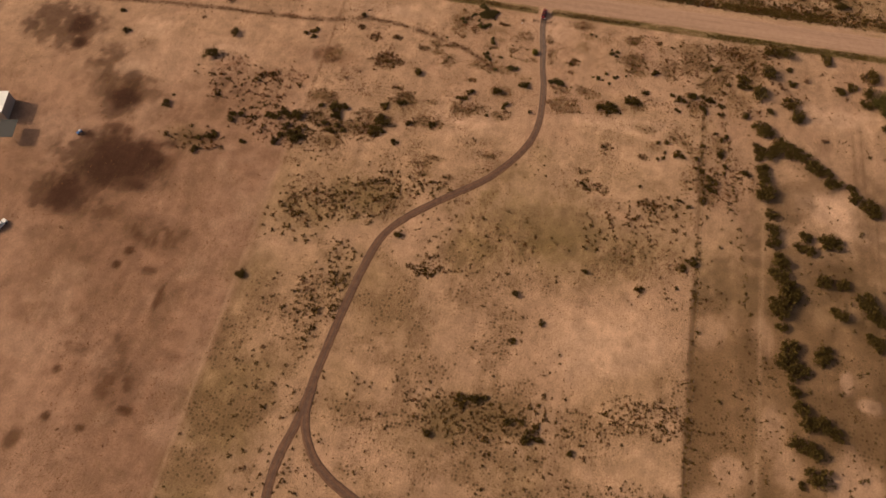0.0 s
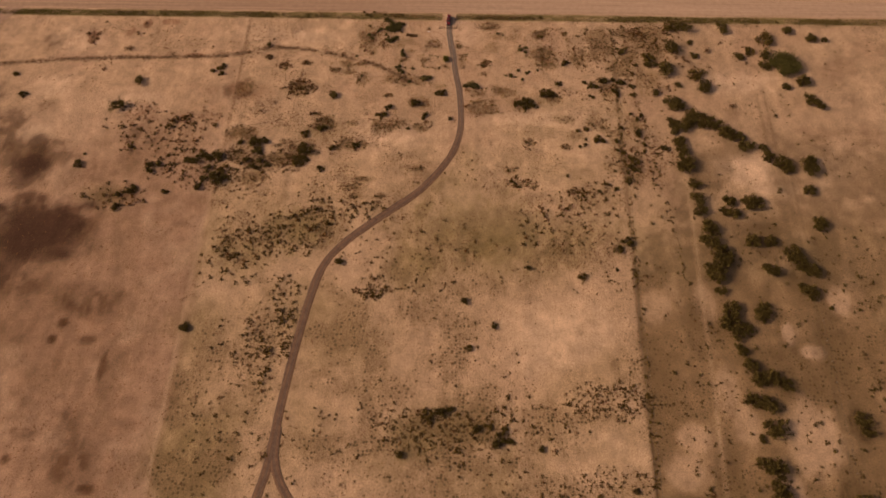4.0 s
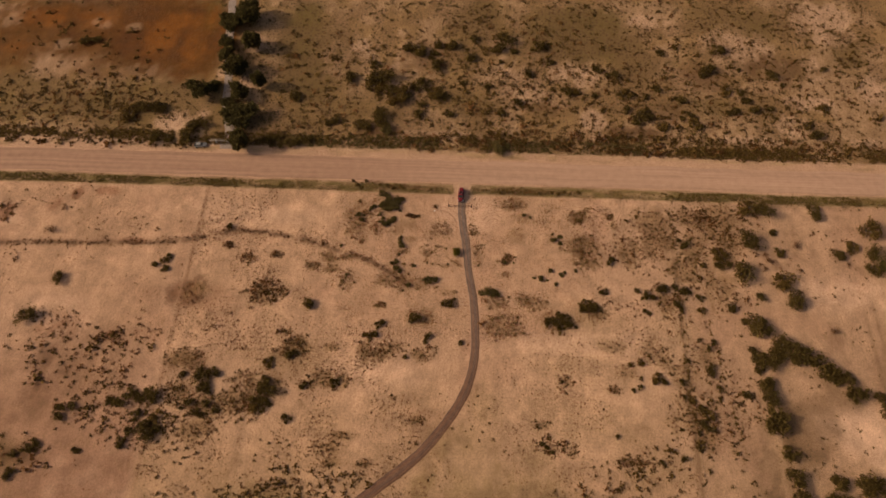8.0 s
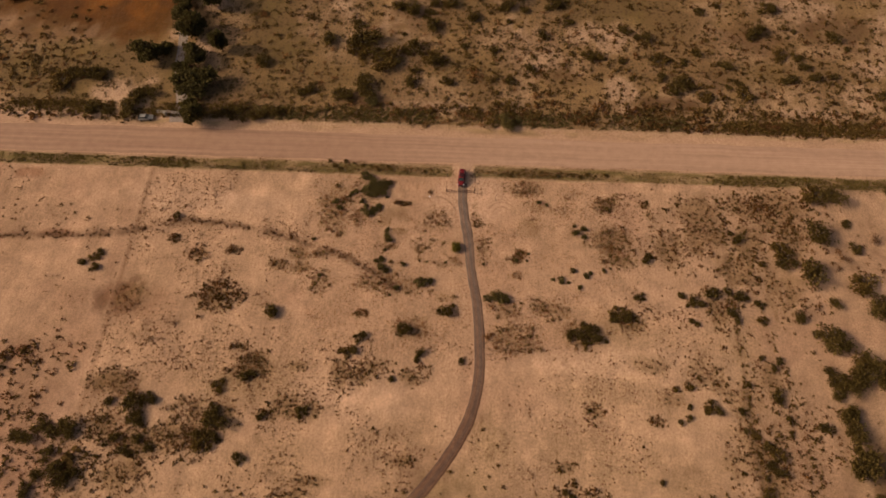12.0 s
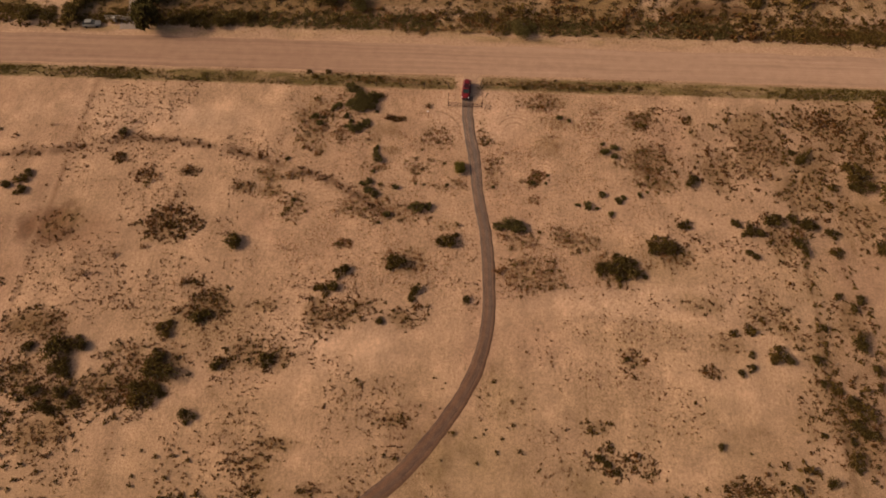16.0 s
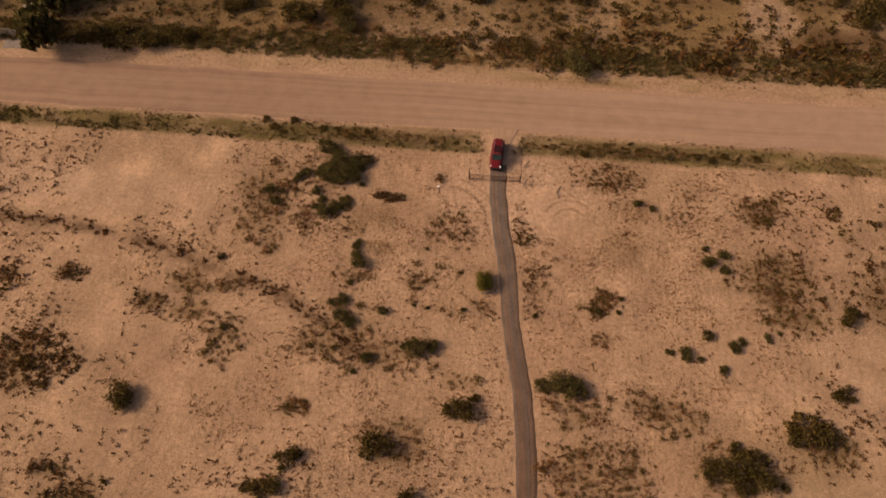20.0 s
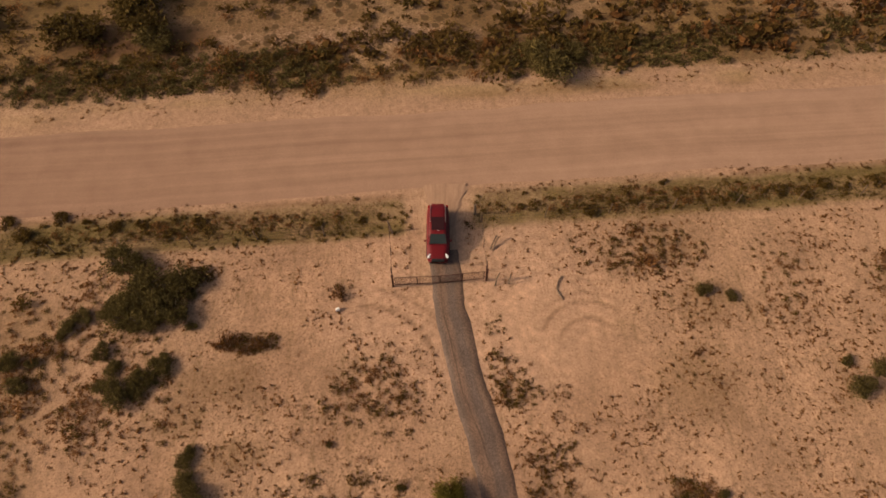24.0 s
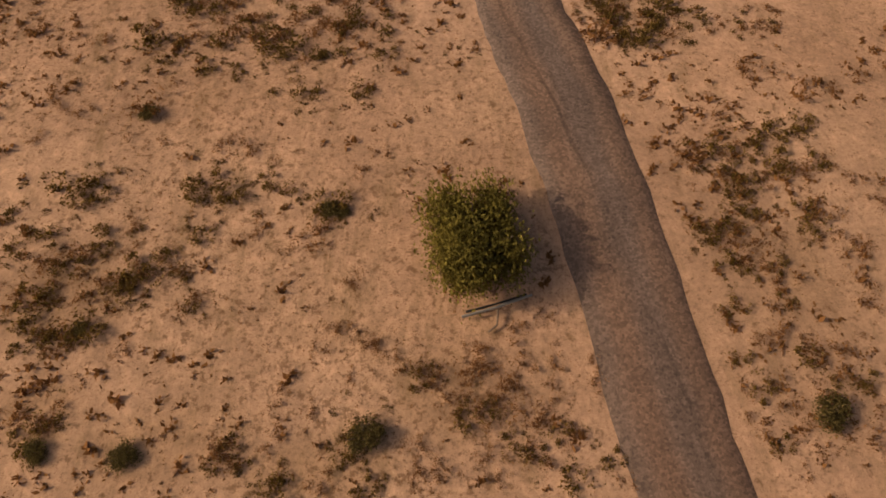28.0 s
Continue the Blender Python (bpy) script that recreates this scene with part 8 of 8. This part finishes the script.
def build_car():
    car = thing("car", "dark red station wagon with a black roof, parked facing the gate", "car", "", pose(0.13, 4.0, 0.0, 0, 0, -4.0))
    bm = bmesh.new()
    loft(bm, [section(-2.38, 0.56, 0.38, 0.68, 0.9, 0.1), section(-2.30, 0.74, 0.28, 0.78, 0.88), section(-2.12, 0.84, 0.24, 0.86, 0.88), section(-1.8, 0.89, 0.22, 0.93, 0.88), section(-1.15, 0.92, 0.22, 1.0, 0.88),
              section(-0.9, 0.92, 0.22, 1.02, 0.9), section(0.8, 0.925, 0.22, 1.04, 0.9), section(2.2, 0.92, 0.22, 1.05, 0.9), section(2.6, 0.85, 0.26, 1.02, 0.9), section(2.82, 0.76, 0.32, 0.95, 0.9, 0.1), section(2.88, 0.58, 0.4, 0.85, 0.9, 0.1)])
    part("body", bm, RED, car, "glossy dark red body shell", True)
    bm = bmesh.new()
    loft(bm, [section(-1.0, 0.78, 0.95, 1.04, 0.9, 0.03), section(-0.3, 0.72, 0.95, 1.52, 0.86, 0.06), section(0.1, 0.71, 0.95, 1.60, 0.86, 0.06), section(1.9, 0.72, 0.95, 1.63, 0.88, 0.06),
              section(2.42, 0.68, 0.95, 1.57, 0.86, 0.08), section(2.6, 0.62, 0.95, 1.42, 0.86, 0.08), section(2.76, 0.60, 0.95, 1.06, 0.9, 0.03)])
    part("cabin", bm, RED, car, "dark red cabin and pillars", True)
    # glass lies just proud of the cabin's slopes
    bm = bmesh.new()
    quad = [Vector(p) for p in ((-0.70, -0.99, 1.055), (0.70, -0.99, 1.055), (0.60, -0.34, 1.525), (-0.60, -0.34, 1.525))]
    lift = Vector((0, -0.012, 0.018))
    lo = [bm.verts.new(p - lift) for p in quad]
    hi = [bm.verts.new(p + lift) for p in quad]
    bm.faces.new(hi)
    for k in range(4):
        bm.faces.new((lo[k], lo[(k + 1) % 4], hi[(k + 1) % 4], hi[k]))
    glass = part("windscreen", bm, WINDOW, car, "dark tinted windscreen")
    for s in (-1, 1):
        bm = bmesh.new()
        tube(bm, (s * 0.05, -0.985, 1.10), (s * 0.05 - 0.5, -0.90, 1.145), 0.012, None, 5)
        part("wiper", bm, TRIM, glass)
    bm = bmesh.new()
    box(bm, (0, 0.62, 1.62), (1.02, 1.25, 0.03), bevel=0.013)
    part("roof_panel", bm, BLACK, car, "glossy black sunroof panel")
    bm = bmesh.new()
    box(bm, (0, 2.5, 1.555), (1.0, 0.2, 0.03), bevel=0.012)
    part("spoiler", bm, RED, car)
    for s in (-1, 1):
        bm = bmesh.new()
        tube(bm, (s * 0.62, 0.75, 1.655), (s * 0.60, 2.3, 1.66), 0.024, None, 6)
        for y in (0.78, 1.5, 2.25):
            tube(bm, (s * 0.61, y, 1.56), (s * 0.61, y, 1.64), 0.02, None, 6)
        part("roof_rail", bm, ALLOY, car, "silver roof rail")
        bm = bmesh.new()
        box(bm, (s * 0.735, 0.8, 1.25), (0.03, 2.7, 0.32), bevel=0.012, tilt=s * -0.16)
        part("side_window", bm, WINDOW, car, "dark tinted side windows")
        bm = bmesh.new()
        box(bm, (s * 1.03, -0.72, 1.08), (0.2, 0.11, 0.14), bevel=0.03)
        part("mirror", bm, RED, car)
        lamp = bmesh.new()
        box(lamp, (s * 0.70, -1.98, 0.84), (0.20, 0.46, 0.12), s * 0.45, 0.04)
        part("headlight", lamp, LENS, car, "bright clear headlight")
        lamp = bmesh.new()
        box(lamp, (s * 0.74, 2.72, 0.95), (0.22, 0.16, 0.24), s * 0.3, 0.03)
        part("tail_light", lamp, TAIL, car, "red tail light")
        fog = bmesh.new()
        box(fog, (s * 0.62, -2.31, 0.44), (0.16, 0.06, 0.08), s * 0.2, 0.015)
        part("fog_light", fog, LENS, car)
        bm = bmesh.new()
        box(bm, (s * 0.93, 0.15, 0.30), (0.06, 2.6, 0.14), bevel=0.02)
        part("sill", bm, TRIM, car)
        for y in (-1.45, 1.75):
            bm = bmesh.new()
            tube(bm, (s * 0.74, y, 0.34), (s * 0.945, y, 0.34), 0.34, None, 24)
            wheel = part("wheel", bm, RUBBER, car, "black tyre on an alloy rim")
            bm = bmesh.new()
            tube(bm, (s * 0.90, y, 0.34), (s * 0.952, y, 0.34), 0.22, 0.2, 18)
            part("rim", bm, ALLOY, wheel)
    bm = bmesh.new()
    box(bm, (0, -2.25, 0.66), (1.1, 0.34, 0.3), bevel=0.06)
    part("grille", bm, TRIM, car, "black grille and lower bumper")
    bm = bmesh.new()
    box(bm, (0, -2.30, 0.33), (1.35, 0.16, 0.13), bevel=0.03)
    part("bumper_lip", bm, TRIM, car)
    bm = bmesh.new()
    box(bm, (0.05, -0.05, 1.62), (0.07, 0.1, 0.04), bevel=0.012)
    part("antenna_fin", bm, LENS, car)
    return car


build_car()


# ---- far things: house, sheds, trailer and yard clutter ----
def house(name, label, at, size, high, roof, group=""):
    ob = thing(name, label, "building", group, at)
    bm = bmesh.new()
    for cx, cy, sx, sy in ((0, -size[1] / 2, size[0], 0.2), (0, size[1] / 2, size[0], 0.2), (-size[0] / 2, 0, 0.2, size[1] - 0.2), (size[0] / 2, 0, 0.2, size[1] - 0.2)):
        box(bm, (cx, cy, high / 2), (sx, sy, high))
    part("wall", bm, WALL, ob)
    bm = bmesh.new()
    box(bm, (0, 0, high + 0.08), (size[0] + 0.6, size[1] + 0.6, 0.14), bevel=0.02)
    slab = part("roof", bm, roof, ob, "flat white sheet roof")
    for k in range(int(size[0] / 1.1)):
        bm = bmesh.new()
        box(bm, (-size[0] / 2 + 0.5 + k * 1.1, 0, high + 0.165), (0.05, size[1] + 0.5, 0.03))
        part("seam", bm, roof, slab)
    bm = bmesh.new()
    box(bm, (size[0] * 0.2, size[1] / 2 + 0.11, 1.0), (0.95, 0.05, 2.0), bevel=0.01)
    part("door", bm, GREY, ob)
    for k in (-0.3, 0.0):
        bm = bmesh.new()
        box(bm, (size[0] * k, size[1] / 2 + 0.11, 1.5), (1.1, 0.05, 0.9), bevel=0.01)
        part("window", bm, WINDOW, ob)
    return ob


house("house", "white-roofed house among dark trees", pose(131.0, -270.2, 0, 0, 0, 0.5), (10.6, 11.5), 3.0, WHITE)
house("house", "white-roofed house beside a swept yard", pose(-197.0, -87, 0, 0, 0, 12), (9.0, 9.5), 4.8, WHITE)
porch = thing("carport", "open dark carport with a flat roof beside the house", "carport", "", pose(-187.0, -96.5, 0, 0, 0, 12))
bm = bmesh.new()
box(bm, (0, 0, 3.6), (6.5, 8.0, 0.12), bevel=0.02)
# dark roof; its near-black colour also stands in for the house's shadow
part("roof", bm, TRIM, porch, "dark sheet roof, blackened for the shade of the house")
for sx in (-3.0, 3.0):
    for sy in (-3.2, 3.2):
        bm = bmesh.new()
        tube(bm, (sx, sy, -0.05), (sx, sy, 3.6), 0.06)
        part("post", bm, GREY, porch)


DULL = material("weathered_grey_paint", (0.085, 0.066, 0.052), 0.7, grain=1.5, vary=0.45, bump=0.1)


def trailer():
    ob = thing("travel_trailer", "grey box trailer parked on open sand", "trailer", "", pose(-37.9, -248.9, 0, 0, 0, -31))
    bm = bmesh.new()
    box(bm, (0, 0, 1.65), (7.6, 2.4, 2.3), bevel=0.12)
    body = part("body", bm, DULL, ob, "dull grey-brown box body")
    bm = bmesh.new()
    box(bm, (-3.0, 0, 2.83), (1.5, 2.2, 0.06), bevel=0.02)
    part("roof_panel", bm, CONCRETE, body, "pale roof panel")
    for x in (0.6, 1.6):
        bm = bmesh.new()
        box(bm, (x, 0.3, 2.86), (0.5, 0.5, 0.12), bevel=0.02)
        part("vent", bm, CONCRETE, body)
    bm = bmesh.new()
    box(bm, (4.15, 0, 1.0), (0.8, 2.0, 1.2), bevel=0.08)
    part("nose_box", bm, GREY, ob, "grey storage box at the hitch end")
    bm = bmesh.new()
    tube(bm, (4.4, 0, 0.5), (5.6, 0, 0.5), 0.06)
    part("drawbar", bm, TRIM, ob)
    for x in (-0.6, 0.5):
        for s in (-1, 1):
            bm = bmesh.new()
            tube(bm, (x, s * 1.05, 0.36), (x, s * 1.25, 0.36), 0.36, None, 16)
            part("wheel", bm, RUBBER, ob)
    return ob


trailer()
tank = thing("water_tank", "black round plastic water tank on sand", "tank", "", pose(-32.4, -244.6, 0))
bm = bmesh.new()
tube(bm, (0, 0, -0.05), (0, 0, 1.7), 1.15, 1.12, 24)
part("body", bm, TANK, tank)
bm = bmesh.new()
tube(bm, (0, 0, 1.7), (0, 0, 2.0), 1.1, 0.35, 24)
dome = part("dome", bm, TANK, tank)
bm = bmesh.new()
tube(bm, (0, 0, 1.98), (0, 0, 2.08), 0.28, None, 16)
part("lid", bm, TANK, dome)
bags = thing("rubble_sacks", "pile of pale sacks beside the tank", "sacks", "", pose(-34.6, -244.0, 0))
for k in range(6):
    bm = bmesh.new()
    box(bm, (0.55 * math.cos(k * 2.2), 0.5 * math.sin(k * 2.2), 0.16), (0.7, 0.42, 0.3), k * 0.8, 0.1)
    part("sack", bm, BUCKET if k % 2 else CONCRETE, bags, "", True)


def heap(name, label, at, n, seed, spread, mat, long_=1.6):
    ob = thing(name, label, "pile", "", at)
    r = random.Random(seed)
    for k in range(n):
        a, d = r.uniform(0, 6.28), r.uniform(0, 1)
        x, y, h = math.cos(a) * d * spread[0], math.sin(a) * d * spread[1], 0.06 + 0.35 * (1 - d)
        b = r.uniform(0, 3.14)
        half = Vector((math.cos(b), math.sin(b), r.uniform(-0.1, 0.1))) * long_ * r.uniform(0.3, 0.6)
        bm = bmesh.new()
        tube(bm, Vector((x, y, h)) - half, Vector((x, y, h)) + half, r.uniform(0.05, 0.11), 0.04, 6)
        part("branch", bm, mat, ob)
    return ob


heap("brush_pile", "pile of cut brown branches on the sand", pose(-9.0, -246.6, 0), 34, 3, (2.0, 2.6), BARK)
heap("brush_pile", "ring of dark brush beside the trailer", pose(-38.9, -253.0, 0), 22, 5, (1.4, 1.3), RUST, 1.1)
bm = bmesh.new()
ring = [Vector((3.2 * math.cos(a) * (1 if math.cos(a) > 0 else 1.05), 1.25 * math.sin(a) - 0.25 * math.cos(a) * 3.2 * 0.45, 0.22)) for a in np.linspace(0, 2 * math.pi, 25)]
for a, b in zip(ring, ring[1:]):
    tube(bm, a, b, 0.28, None, 8)
hull = bm_object("water_trough", bm, RUST)
hull.matrix_basis = pose(-2.4, -248.9, 0, 0, 0, -12)
tagged(hull, "curved rusty trough half sunk in sand", "trough")
quad = thing("utility_cart", "small blue cart with a white seat on bare dirt", "cart", "", pose(-162.2, -90.8, 0, 0, 0, 58))
bm = bmesh.new()
box(bm, (0, 0, 0.75), (2.1, 1.1, 0.5), bevel=0.12)
part("body", bm, BLUE, quad)
bm = bmesh.new()
box(bm, (0.5, 0, 1.15), (0.7, 0.9, 0.35), bevel=0.1)
part("seat", bm, WHITE, quad, "white seat")
for x in (-0.7, 0.7):
    for s in (-1, 1):
        bm = bmesh.new()
        tube(bm, (x, s * 0.5, 0.3), (x, s * 0.72, 0.3), 0.3, None, 14)
        part("wheel", bm, RUBBER, quad)
truck = thing("pickup_truck", "white pickup truck parked on bare dirt", "truck", "", pose(-171.6, -133.4, 0, 0, 0, 70))
bm = bmesh.new()
box(bm, (0, 0, 0.75), (5.2, 1.85, 0.7), bevel=0.12)
part("body", bm, WHITE, truck)
bm = bmesh.new()
box(bm, (0.2, 0, 1.35), (1.9, 1.6, 0.65), bevel=0.15, taper=0.85)
part("cab", bm, WHITE, truck)
bm = bmesh.new()
box(bm, (-1.6, 0, 1.07), (1.7, 1.5, 0.08), bevel=0.02)
part("bed", bm, TRIM, truck, "dark load bed")
bm = bmesh.new()
box(bm, (0.2, 0, 1.42), (1.96, 1.62, 0.3), bevel=0.1, taper=0.9)
part("window", bm, WINDOW, truck)
for x in (-1.6, 1.6):
    for s in (-1, 1):
        bm = bmesh.new()
        tube(bm, (x, s * 0.75, 0.38), (x, s * 0.96, 0.38), 0.38, None, 16)
        part("wheel", bm, RUBBER, truck)

# the grey lane on the far side of the road, between its trees
lane = spline([(-79.5, 19.5), (-80, 25), (-82, 31), (-84.5, 40), (-86, 52), (-89, 68), (-92, 90), (-97, 120)], 1.5)
k = np.arange(len(lane))
w0 = 2.1 + 2.2 * step(6, 0, k) + (fbm(k, 0 * k, 3, 5) - 0.5)
tagged(strip_mesh("lane", lane, w0, w0, gravel_material("pale_grey_lane", (0.16, 0.12, 0.10), (0.27, 0.21, 0.175), old=None), 0.02, 0.02, 5), "grey gravel lane between dark trees", "lane", kind="structure")
for s, x in ((-1, -84.5), (1, -75.3)):
    tall = thing("gateway_pillar", "low masonry pillar at the mouth of the lane", "pillar", "lane pillars", pose(x + 0.4, 21.8, 0))
    bm = bmesh.new()
    box(bm, (0, 0, 0.6), (0.6, 0.6, 1.3), bevel=0.03)
    part("shaft", bm, CONCRETE, tall)
    bm = bmesh.new()
    box(bm, (0, 0, 1.29), (0.75, 0.75, 0.1), bevel=0.02)
    part("cap", bm, CONCRETE, tall)


def parked_car():
    """A small dark car that stands at the mouth of the lane."""
    ob = thing("parked_car", "small dark grey car parked at the mouth of the lane", "car", "", pose(-89.2, 20.3, 0, 0, 0, 96))
    bm = bmesh.new()
    loft(bm, [section(-2.1, 0.6, 0.35, 0.68, 0.9, 0.1), section(-1.9, 0.8, 0.25, 0.8), section(-0.9, 0.86, 0.22, 0.92), section(1.6, 0.86, 0.22, 0.95), section(2.05, 0.75, 0.3, 0.88)])
    part("body", bm, GREY, ob, "", True)
    bm = bmesh.new()
    loft(bm, [section(-0.95, 0.7, 0.88, 0.95, 0.9, 0.03), section(-0.3, 0.66, 0.88, 1.38, 0.86, 0.06), section(1.2, 0.66, 0.88, 1.42, 0.86, 0.06), section(1.9, 0.62, 0.88, 1.0, 0.9, 0.03)])
    part("cabin", bm, TRIM, ob, "dark glass cabin", True)
    bm = bmesh.new()
    box(bm, (0, 0.5, 1.42), (1.1, 1.5, 0.03), bevel=0.012)
    part("roof", bm, GREY, ob)
    for y in (-1.3, 1.3):
        for k in (-1, 1):
            bm = bmesh.new()
            tube(bm, (k * 0.7, y, 0.32), (k * 0.88, y, 0.32), 0.32, None, 16)
            part("wheel", bm, RUBBER, ob)


parked_car()
gate_leaf(pose(-86.5, 22.3, 0.0, 0, 0, 2), 4.6, 0.0, "pale tubular gate leaf standing across the lane", PALE_STEEL)
gate_leaf(pose(-77.5, 22.3, 0.0, 0, 0, 182), 4.6, 0.0, "pale tubular gate leaf standing across the lane", PALE_STEEL)
